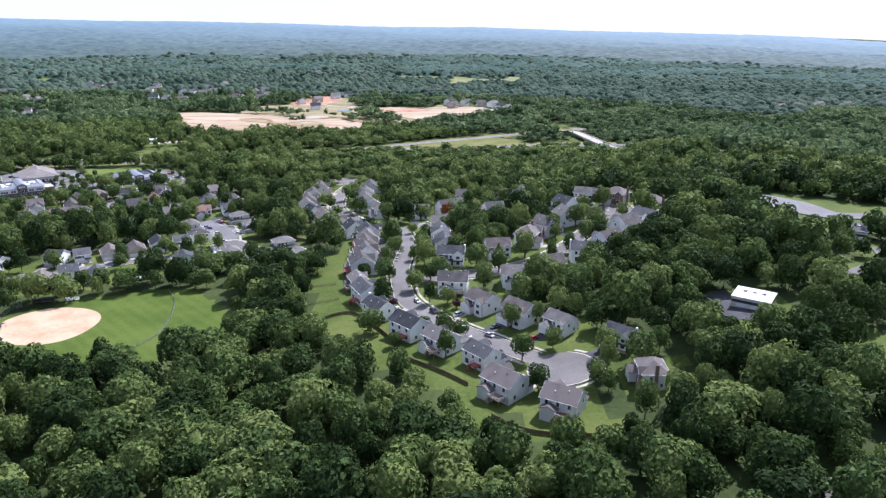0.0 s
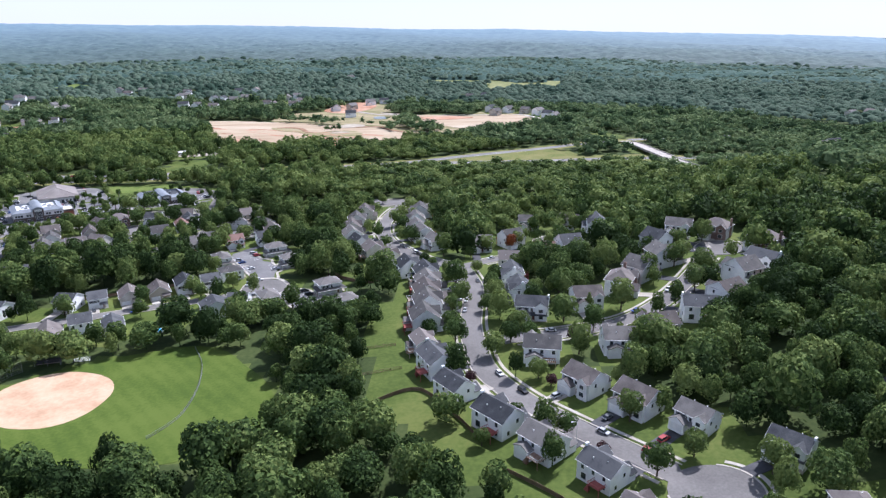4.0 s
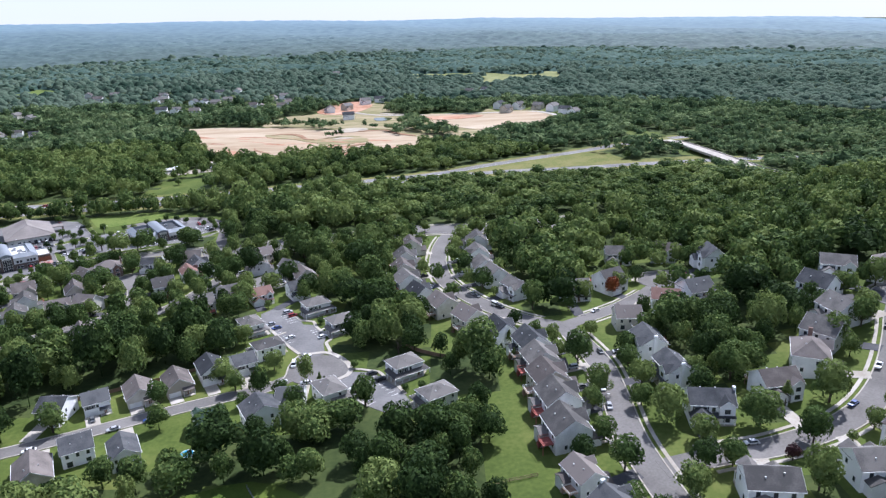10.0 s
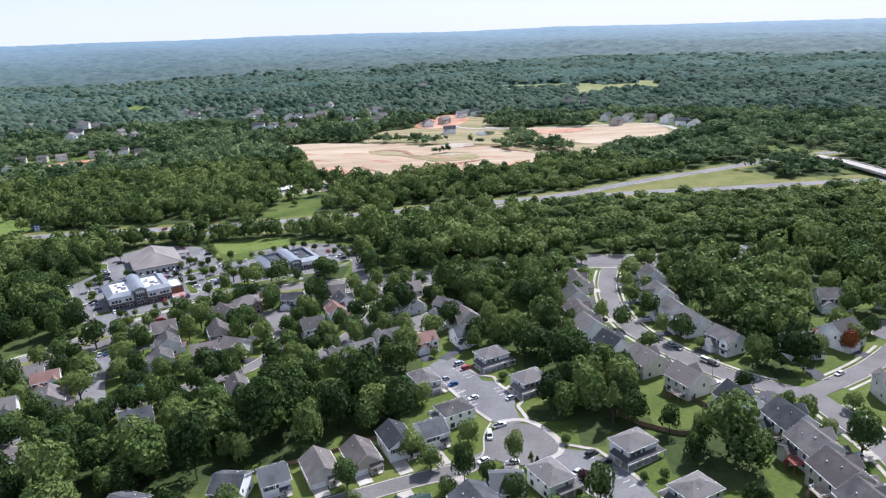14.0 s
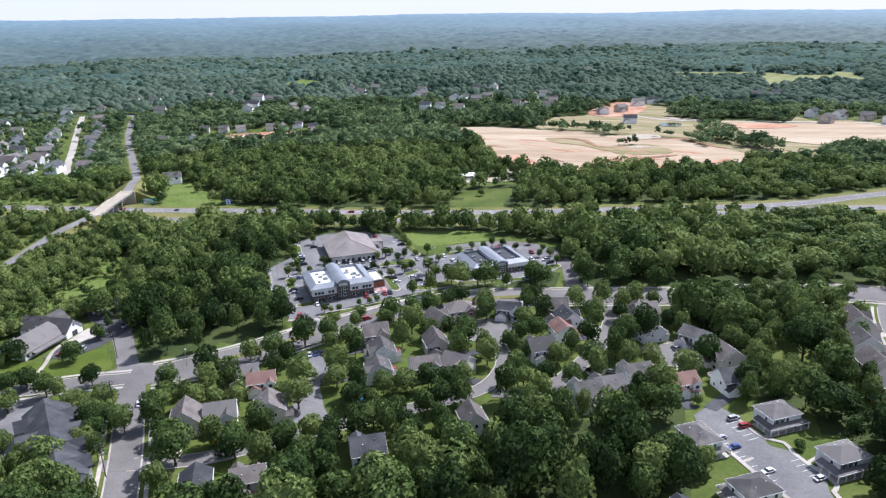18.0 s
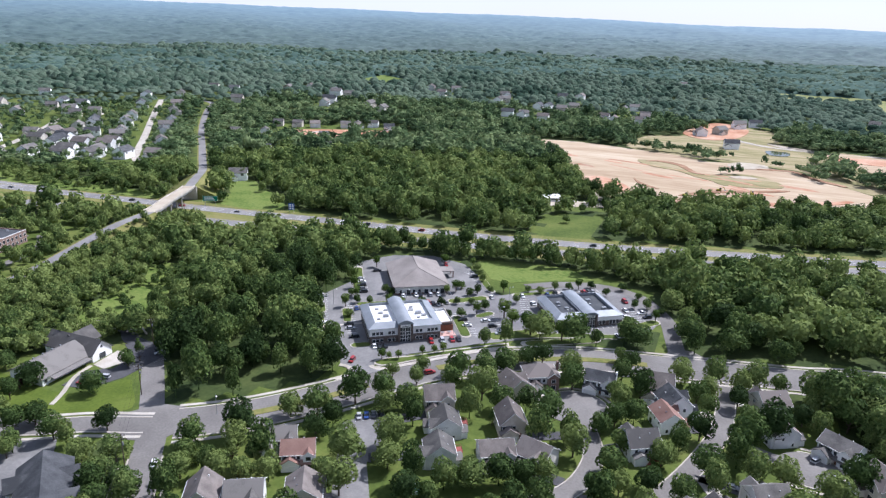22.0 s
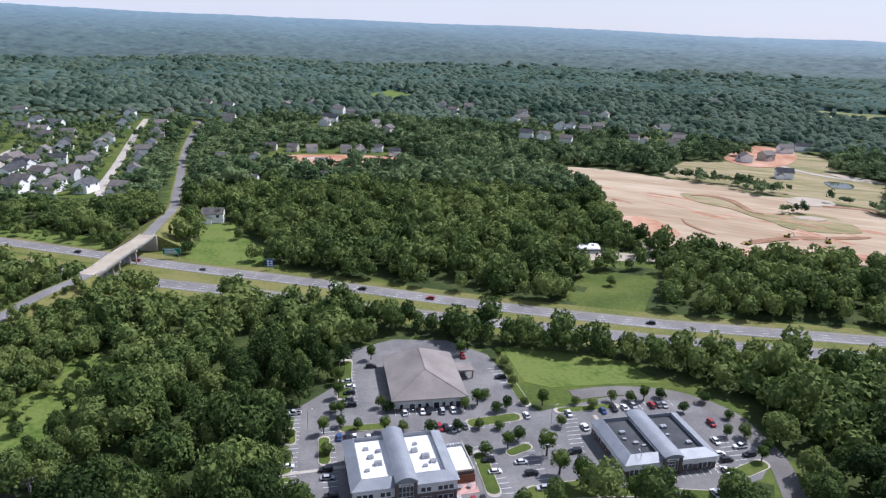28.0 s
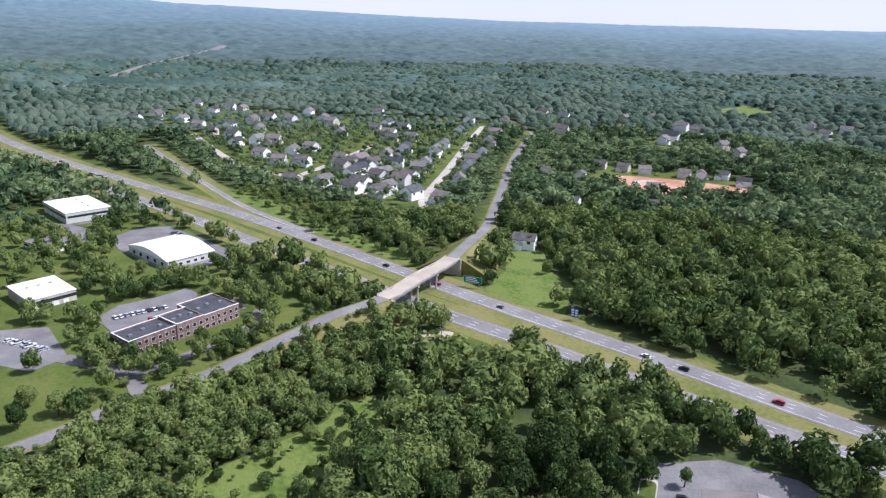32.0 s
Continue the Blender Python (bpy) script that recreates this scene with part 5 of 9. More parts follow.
for k in range(5000):
    px, py = random.uniform(-405, -115), random.uniform(388, 612)
    if inside(px, py, MIDDLE) and zone(px, py) != 1 and all(math.dist((px, py), q) > 8.0 for q in MIDTREES) and all(math.dist((px, py), q[:2]) > q[2] + 2.5 for q in LONE) and all(math.dist((px, py), q) > 11.5 for q in ALLSITES):
        MIDTREES.append((px, py))
y = 95.0
while y < 1900:
    step = 11.4
    x = -1900.0
    row_shift = random.random() * step
    while x < 1350:
        px, py = x + row_shift + random.uniform(-0.38, 0.38) * step, y + random.uniform(-0.38, 0.38) * step
        x += step
        z_ = zone(px, py)
        if math.dist((px, py), (2, 490)) < 11:
            continue
        if z_ == 2 and inside(px, py, MIDDLE):
            continue
        if z_ == 1 or not inside(px, py, VISIBLE):
            continue
        d = near_path(px, py)
        if d > 700:
            px, py = px + random.uniform(-4, 4), py + random.uniform(-4, 4)
        if d > 960:
            continue
        if z_ == 2:
            if any(math.dist((px, py), q[:2]) < q[2] + 3 for q in LONE):
                continue
            if random.random() > (0.22 if px > -270 and py < 500 and any(math.dist((px, py), q) < 16 for q in ALLSITES) else 0.68 if -360 < px < -150 and 390 < py < 600 else 0.75 if px < -540 and py < 650 else 0.3 if -780 < px < -590 and 1000 < py < 1140 else 0.85 if px < -700 and py > 700 or py > 1000 else 0.58 if d < 620 else 0.55):
                continue
            size = random.uniform(3.3, 5.2) if px < -700 and py > 700 or py > 1000 else random.uniform(3.6, 5.8)
        else:
            if random.random() < 0.05:
                continue
            size = step * random.choice((0.40, 0.48, 0.56, 0.64, 0.74, 0.84, 0.96))
            if inside(px, py, SHRUBS):
                if random.random() > 0.16:
                    continue
                size *= 0.6
            # young growth by the highway
            if any(zone(px + a, py + b) == 1 for a, b in ((12, 0), (-12, 0), (0, 12), (0, -12))):
                size *= 0.78
        stock[0 if d < (330 if px > -90 and py < 470 else 215) else 1 if d < 560 else 2].append((px, py, size))
    y += step * 0.9
# beyond that, ring after ring of far crowns
r_ = 960.0
while r_ < 2480:
    gap = 11.8 + 9.0 * (r_ - 960) / 1500
    a_ = -1.08
    while a_ < 1.87:
        a_ += gap / r_ * random.uniform(0.55, 1.45)
        q = r_ + random.uniform(-0.9, 0.9) * gap
        px, py = -150 - math.sin(a_) * q + random.uniform(-6, 6), 350 + math.cos(a_) * q
        z_ = zone(px, py)
        if z_ == 1 or near_path(px, py) < 960 or z_ == 2 and random.random() > 0.85 or not (py > -100 and random.random() > 0.04):
            continue
        if any(math.dist((px, py), c) < 34 for c in FARLINE):
            continue
        stock[3].append((px, py, gap * random.choice((0.42, 0.5, 0.58, 0.66, 0.76)) * (0.66 if z_ == 2 else 1.0), *((gz(px, py) - 3.6,) if z_ == 2 else ())))
    r_ += gap * 0.92


for px, py in MIDTREES:
    stock[0 if near_path(px, py) < 245 else 1].append((px, py, random.uniform(4.0, 6.2)))
spots = []
for k in range(5200):
    px, py = random.uniform(-600, -470), random.uniform(455, 640)
    if inside(px, py, SHRUBS) and zone(px, py) != 1 and all((px - a) ** 2 + (py - b) ** 2 > 11 for a, b in spots):
        spots.append((px, py))
        stock[1].append((px, py, random.choice((1.6, 2.2, 2.8, 3.4, 4.1, 4.9))))
for off in (-3.5, 3.0):
    for px, py in sides(curve_points([(-455, 683), (-405, 689), (-354, 697), (-299, 706), (-250, 716)], 6.5), off):
        stock[1].append((px + random.uniform(-1.5, 1.5), py + random.uniform(-1.5, 1.5), random.uniform(3.2, 5.2)))
for k in range(620):
    px, py = random.uniform(-910, -640), random.uniform(702, 748)
    if inside(px, py, BANKSIDE) and random.random() < 0.25 + (py - 705) / 45:
        stock[1].append((px, py, random.choice((1.6, 2.2, 2.8, 3.4, 4.2))))
for k in range(110):
    px, py = random.uniform(-535, -472), random.uniform(512, 602)
    if random.random() < 0.6 or px < -505:
        stock[1].append((px, py, random.choice((0.7, 1.0, 1.4, 1.9, 2.6))))
# bushes on and round the building site
for ln_, n_, big_ in (([(-330, 1168), (-310, 1166), (-290, 1160), (-274, 1157), (-260, 1154), (-242, 1138), (-224, 1143)], 46, 5.5), ([(-226, 1055), (-214, 1062)], 9, 3.4), ([(-169, 1300), (-154, 1292), (-128, 1276), (-89, 1282), (-60, 1290)], 60, 7.0)):
    ln_ = curve_points(ln_, 3)
    for k in range(n_):
        px, py = ln_[random.randrange(len(ln_))]
        stock[2].append((px + random.uniform(-5, 5), py + random.uniform(-5, 8), big_ * random.uniform(0.4, 1.0)))
# bushes up the sides of the bridge bank
for i in range(6, i0 - 1):
    for side_ in (-1, 1):
        for off in (7.5, 11.0, 15.0):
            if random.random() < 0.62:
                px, py = sides(br, side_ * off)[i]
                hgt = max(0.1, road_z[i] - base_z[i])
                stock[1].append((px, py, random.choice((1.4, 1.9, 2.5, 3.1)), max(base_z[i], road_z[i] - (off - 5) / (1 + 1.8 * hgt) * hgt) - 0.8))


def wood(name, lod, label):
    spots = stock[lod]
    co, tri, tint, base = [], [], [], 0
    for px, py, size, *foot in spots:
        v, f = WOODLOD[lod][rng.integers(len(WOODLOD[lod]))]
        a = rng.uniform(0, 6.283)
        c, s = math.cos(a), math.sin(a)
        h = (3.0 + 0.62 * size if size > 3.05 else size * 1.2) * (0.8 if inside(px, py, SHRUBS) else 1.0) * rng.uniform(0.8, 1.25) * (1.2 if (-440 < px < -340 and 480 < py < 640) or (-310 < px < -190 and 385 < py < 480) else 0.55 if 700 < py < 800 and px > -110 else 0.72 if py > 640 and px > -150 else 0.66 if px < -700 and 700 < py < 1200 else 0.85 if py > 900 else 1.0)
        lift = 0.8
        if lod > 1:
            h, lift = h * (0.8 if lod == 2 else 0.6) * rng.uniform(0.75, 1.45), (3.2 if lod == 2 else 4.5) + 1.5 * math.sin(px / 90) * math.sin(py / 70)
        q = np.stack([(v[:, 0] * c - v[:, 1] * s) * size + px, (v[:, 0] * s + v[:, 1] * c) * size + py, v[:, 2] * h + lift], 1)
        q[:, 2] += foot[0] if foot else gz(px, py)
        co.append(q)
        tri.append(f + base)
        # old woods in the south, lower tint standing for cloud shade; young growth elsewhere
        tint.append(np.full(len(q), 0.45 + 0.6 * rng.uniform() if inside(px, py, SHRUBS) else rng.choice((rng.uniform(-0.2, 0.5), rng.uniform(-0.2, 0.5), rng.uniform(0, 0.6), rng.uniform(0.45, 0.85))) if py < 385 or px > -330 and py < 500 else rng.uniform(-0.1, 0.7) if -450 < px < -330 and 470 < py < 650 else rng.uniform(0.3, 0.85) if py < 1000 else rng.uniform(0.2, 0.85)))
        base += len(q)
        if lod == 0:
            g = gz(px, py)
            t = np.array([(px - 0.25, py - 0.2, g - 0.3), (px + 0.25, py - 0.2, g - 0.3), (px, py + 0.3, g - 0.3), (px, py, g + h)])
            co.append(t)
            tri.append(np.array([(0, 1, 3), (1, 2, 3), (2, 0, 3)]) + base)
            tint.append(np.zeros(4))
            base += 4
    # the two far levels take leaf colours with haze mixed in
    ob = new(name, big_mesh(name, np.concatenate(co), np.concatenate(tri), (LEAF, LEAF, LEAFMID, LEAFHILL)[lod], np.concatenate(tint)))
    return tagged(ob, label, "woodland", "", "stuff")


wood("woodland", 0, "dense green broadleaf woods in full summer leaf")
wood("woodland", 1, "broad belts of green broadleaf woods")
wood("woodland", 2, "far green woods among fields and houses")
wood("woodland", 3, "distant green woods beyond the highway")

# leaf litter under the woods
fcx, fcy = gx[:-1, :-1].ravel() + np.diff(gx[:-1], axis=1).ravel() / 2, gy[:-1, :-1].ravel() + np.diff(gy[:, :-1], axis=0).ravel() / 2
mi, mj = ((fcy - MY0) / CELL).astype(int), ((fcx - MX0) / CELL).astype(int)
okm = (mi >= 0) & (mj >= 0) & (mi < mask.shape[0]) & (mj < mask.shape[1])
litter = np.ones(len(fcx), np.int32)
litter[okm] = (mask[mi[okm], mj[okm]] == 0).astype(np.int32)
ground.data.polygons.foreach_set("material_index", litter)
FARROAD = np.array(curve_points(FARWAY, 20))


def road_gap(x, y):
    """True where the far highway cuts the woods."""
    out = np.zeros(x.shape, bool)
    for a in FARROAD:
        out |= np.hypot(x - a[0], y - a[1]) < 32
    return out


# distant canopy to the horizon
rr = np.arange(1400, 2420, 11)
th = np.radians(np.arange(-62, 108, 0.32))
tt, rr2 = np.meshgrid(th, rr)
fx, fy = -150 - np.sin(tt) * rr2, 350 + np.cos(tt) * rr2
rngc = np.random.default_rng(3)
jit = rngc.uniform(-1, 1, fx.shape)
fx = fx + rngc.uniform(-3, 3, fx.shape)
stand = 3.5 * np.sin(fx / 61 + np.sin(fy / 83)) * np.sin(fy / 47 + fx / 140)
fz = ground_z(fx, fy) + 9.5 + stand + jit * 7.5
near_fade = sm((rr2 - 1400) / 350)
fz = fz - (1 - near_fade) * 14
for pg in FARFIELDS:
    cxp, cyp = np.mean(pg, 0)
    n = len(pg)
    ins = np.zeros(fx.shape, bool)
    for i in range(n):
        (x1, y1), (x2, y2) = pg[i], pg[(i + 1) % n]
        hit = (y1 > fy) != (y2 > fy)
        ins ^= hit & (fx < (x2 - x1) * (fy - y1) / (y2 - y1 + 1e-9) + x1)
    fz[ins] = ground_z(fx[ins], fy[ins]) - 2
ins = road_gap(fx, fy)
fz[ins] = ground_z(fx[ins], fy[ins]) - 2
m_, n_ = fx.shape
idx = np.arange(m_ * n_).reshape(m_, n_)
q = np.stack([idx[:-1, :-1], idx[:-1, 1:], idx[1:, 1:], idx[1:, :-1]], -1).reshape(-1, 4)
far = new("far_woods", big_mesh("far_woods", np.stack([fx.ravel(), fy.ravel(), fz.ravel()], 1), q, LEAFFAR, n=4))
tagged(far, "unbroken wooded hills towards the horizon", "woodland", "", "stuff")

# distance behind everything, haze put in as a blue glow that grows farther out
HAZE = bpy.data.materials.new("haze_glow_distance")
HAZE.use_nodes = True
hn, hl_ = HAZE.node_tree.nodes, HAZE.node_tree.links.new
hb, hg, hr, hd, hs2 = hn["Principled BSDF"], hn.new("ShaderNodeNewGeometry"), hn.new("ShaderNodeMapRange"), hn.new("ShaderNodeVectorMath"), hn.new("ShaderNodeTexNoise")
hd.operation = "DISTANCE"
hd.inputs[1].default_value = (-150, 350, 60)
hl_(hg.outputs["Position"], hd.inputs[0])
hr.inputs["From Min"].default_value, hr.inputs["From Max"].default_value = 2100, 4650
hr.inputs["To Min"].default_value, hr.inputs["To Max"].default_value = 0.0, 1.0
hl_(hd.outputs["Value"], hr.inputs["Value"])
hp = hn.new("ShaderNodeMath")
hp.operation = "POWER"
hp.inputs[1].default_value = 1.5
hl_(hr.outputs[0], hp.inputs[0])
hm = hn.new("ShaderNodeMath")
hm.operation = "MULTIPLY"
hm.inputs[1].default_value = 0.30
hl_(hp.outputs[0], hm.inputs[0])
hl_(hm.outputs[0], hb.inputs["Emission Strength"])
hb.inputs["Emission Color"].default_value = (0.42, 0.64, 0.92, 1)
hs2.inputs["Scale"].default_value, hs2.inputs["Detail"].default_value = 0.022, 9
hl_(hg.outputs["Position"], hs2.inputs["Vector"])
# base colour of the far woods, leaning blue for the haze
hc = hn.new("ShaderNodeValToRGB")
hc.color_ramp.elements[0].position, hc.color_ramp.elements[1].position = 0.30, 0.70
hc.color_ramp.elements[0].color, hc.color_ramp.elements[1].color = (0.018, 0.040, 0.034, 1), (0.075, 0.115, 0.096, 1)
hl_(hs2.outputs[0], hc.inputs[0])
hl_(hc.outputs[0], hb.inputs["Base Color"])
hb.inputs["Roughness"].default_value = 0.9
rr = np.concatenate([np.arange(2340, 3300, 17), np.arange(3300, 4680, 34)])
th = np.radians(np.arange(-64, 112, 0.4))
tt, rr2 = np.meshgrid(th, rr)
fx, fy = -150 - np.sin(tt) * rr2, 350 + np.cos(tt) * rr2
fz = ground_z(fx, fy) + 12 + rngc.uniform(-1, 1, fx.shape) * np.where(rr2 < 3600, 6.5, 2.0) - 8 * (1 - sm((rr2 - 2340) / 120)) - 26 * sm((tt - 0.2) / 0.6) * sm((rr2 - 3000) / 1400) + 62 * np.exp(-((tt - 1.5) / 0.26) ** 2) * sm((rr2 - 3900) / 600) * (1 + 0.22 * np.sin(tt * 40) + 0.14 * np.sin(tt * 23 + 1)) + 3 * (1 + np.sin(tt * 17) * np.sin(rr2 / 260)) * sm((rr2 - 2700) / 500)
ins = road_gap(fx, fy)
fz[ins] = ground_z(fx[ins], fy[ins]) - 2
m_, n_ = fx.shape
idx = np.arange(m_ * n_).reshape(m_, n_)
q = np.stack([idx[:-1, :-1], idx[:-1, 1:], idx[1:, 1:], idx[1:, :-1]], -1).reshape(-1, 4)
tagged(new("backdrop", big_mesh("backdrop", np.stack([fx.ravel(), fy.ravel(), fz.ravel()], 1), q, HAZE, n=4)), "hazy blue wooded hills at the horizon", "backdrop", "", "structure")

# ---- houses ----
def window(parent, x, y, z, w, h, face, name="window"):
    """A framed pane set on a wall; face: -y, +y, -x or +x."""
    b = Build()
    s = -1 if face[0] == "-" else 1
    if face[1] == "y":
        b.box(x - w / 2 - 0.1, x + w / 2 + 0.1, min(y, y + s * 0.07), max(y, y + s * 0.07), z - 0.1, z + h + 0.1, 0)
        b.box(x - w / 2, x + w / 2, min(y + s * 0.02, y + s * 0.09), max(y + s * 0.02, y + s * 0.09), z, z + h, 1)
    else:
        b.box(min(x, x + s * 0.07), max(x, x + s * 0.07), y - w / 2 - 0.1, y + w / 2 + 0.1, z - 0.1, z + h + 0.1, 0)
        b.box(min(x + s * 0.02, x + s * 0.09), max(x + s * 0.02, x + s * 0.09), y - w / 2, y + w / 2, z, z + h, 1)
    return part(name, b, [TRIM, GLASS], parent)


def gable_body(b, w, d, eave, rise, axis, x0=0, y0=0, z0=-1.2, m=0):
    """Walls with two gable ends."""
    X0, X1, Y0, Y1 = x0 - w / 2, x0 + w / 2, y0 - d / 2, y0 + d / 2
    v = [(X0, Y0, z0), (X1, Y0, z0), (X1, Y1, z0), (X0, Y1, z0), (X0, Y0, eave), (X1, Y0, eave), (X1, Y1, eave), (X0, Y1, eave)]
    f = [(0, 1, 5, 4), (1, 2, 6, 5), (2, 3, 7, 6), (3, 0, 4, 7), (4, 5, 6, 7)]
    if axis == "x":
        v += [(X0, y0, eave + rise), (X1, y0, eave + rise)]
        f += [(7, 4, 8), (5, 6, 9), (4, 5, 9, 8), (6, 7, 8, 9)]
    elif axis == "y":
        v += [(x0, Y0, eave + rise), (x0, Y1, eave + rise)]
        f += [(4, 5, 8), (6, 7, 9), (5, 6, 9, 8), (7, 4, 8, 9)]
    b.add(v, f, m)


def gable_roof(b, w, d, eave, rise, axis, x0=0, y0=0, over=0.4, t=0.22, m=0):
    if axis == "x":
        sl = rise / (d / 2)
        X0, X1, e = x0 - w / 2 - over, x0 + w / 2 + over, eave - over * sl + t
        for s in (-1, 1):
            q = [(X0, y0 + s * (d / 2 + over), e), (X1, y0 + s * (d / 2 + over), e), (X1, y0, eave + rise + t), (X0, y0, eave + rise + t)]
            b.slab(q if s < 0 else q[::-1], t, m)
    else:
        sl = rise / (w / 2)
        Y0, Y1, e = y0 - d / 2 - over, y0 + d / 2 + over, eave - over * sl + t
        for s in (-1, 1):
            q = [(x0 + s * (w / 2 + over), Y0, e), (x0 + s * (w / 2 + over), Y1, e), (x0, Y1, eave + rise + t), (x0, Y0, eave + rise + t)]
            b.slab(q if s > 0 else q[::-1], t, m)


def hip_roof(b, w, d, eave, rise, x0=0, y0=0, over=0.45, t=0.22, m=0, ridge=None):
    W, D = w / 2 + over, d / 2 + over
    if ridge is None:
        ridge = max(w, d) / 2 - min(w, d) / 2
    rx, ry = (ridge, 0) if w >= d else (0, ridge)
    v = [(x0 - W, y0 - D, eave), (x0 + W, y0 - D, eave), (x0 + W, y0 + D, eave), (x0 - W, y0 + D, eave),
         (x0 - W, y0 - D, eave + t), (x0 + W, y0 - D, eave + t), (x0 + W, y0 + D, eave + t), (x0 - W, y0 + D, eave + t),
         (x0 - rx, y0 - ry, eave + rise + t), (x0 + rx, y0 + ry, eave + rise + t)]
    f = [(0, 3, 2, 1), (0, 1, 5, 4), (1, 2, 6, 5), (2, 3, 7, 6), (3, 0, 4, 7)]
    if w >= d:
        f += [(4, 5, 9, 8), (6, 7, 8, 9), (7, 4, 8), (5, 6, 9)]
    else:
        f += [(4, 5, 8), (5, 6, 9, 8), (6, 7, 9), (7, 4, 8, 9)]
    b.add(v, f, m)


SHUTTER = mat("shutter_paint", [(0.03, 0.034, 0.04), (0.07, 0.072, 0.078)], 0.5, 4, 0.5, random_mix=0.5)


def eave_trim(h, w, d, eave, rise, axis, hip):
    """White gutters along the eaves and boards up the gables."""
    b, o = Build(), 0.42
    if hip:
        for s in (-1, 1):
            b.box(-w / 2 - o - 0.12, w / 2 + o + 0.12, min(s * (d / 2 + o + 0.03), s * (d / 2 + o + 0.16)), max(s * (d / 2 + o + 0.03), s * (d / 2 + o + 0.16)), eave - 0.02, eave + 0.17)
            b.box(min(s * (w / 2 + o + 0.03), s * (w / 2 + o + 0.16)), max(s * (w / 2 + o + 0.03), s * (w / 2 + o + 0.16)), -d / 2 - o, d / 2 + o, eave - 0.02, eave + 0.17)
    else:
        span, run = (w, d) if axis == "x" else (d, w)
        e = eave - o * rise / (run / 2)
        turn = (lambda p: p) if axis == "x" else (lambda p: (-p[1], p[0], p[2]))
        for s in (-1, 1):
            y0, y1 = s * (run / 2 + o), s * (run / 2 + o + 0.14)
            ends = [(-span / 2 - o, y0), (span / 2 + o, y0), (span / 2 + o, y1), (-span / 2 - o, y1)]
            if s < 0:
                ends = ends[::-1]
            v = [turn((p[0], p[1], z)) for z in (e - 0.02, e + 0.16) for p in ends]
            b.add(v, [(3, 2, 1, 0), (4, 5, 6, 7), (0, 1, 5, 4), (1, 2, 6, 5), (2, 3, 7, 6), (3, 0, 4, 7)])
            for q in (-1, 1):
                x0, x1 = q * (span / 2 + o + 0.005), q * (span / 2 + o + 0.06)
                v = [turn(p) for x in (x0, x1) for p in ((x, y0, e - 0.1), (x, y0, e + 0.14), (x, 0, eave + rise + 0.14), (x, 0, eave + rise - 0.1))]
                b.add(v, [(0, 1, 2, 3), (7, 6, 5, 4), (0, 4, 5, 1), (1, 5, 6, 2), (2, 6, 7, 3), (3, 7, 4, 0)])
    part("eave_trim", b, TRIM, h, "white gutters and gable boards")


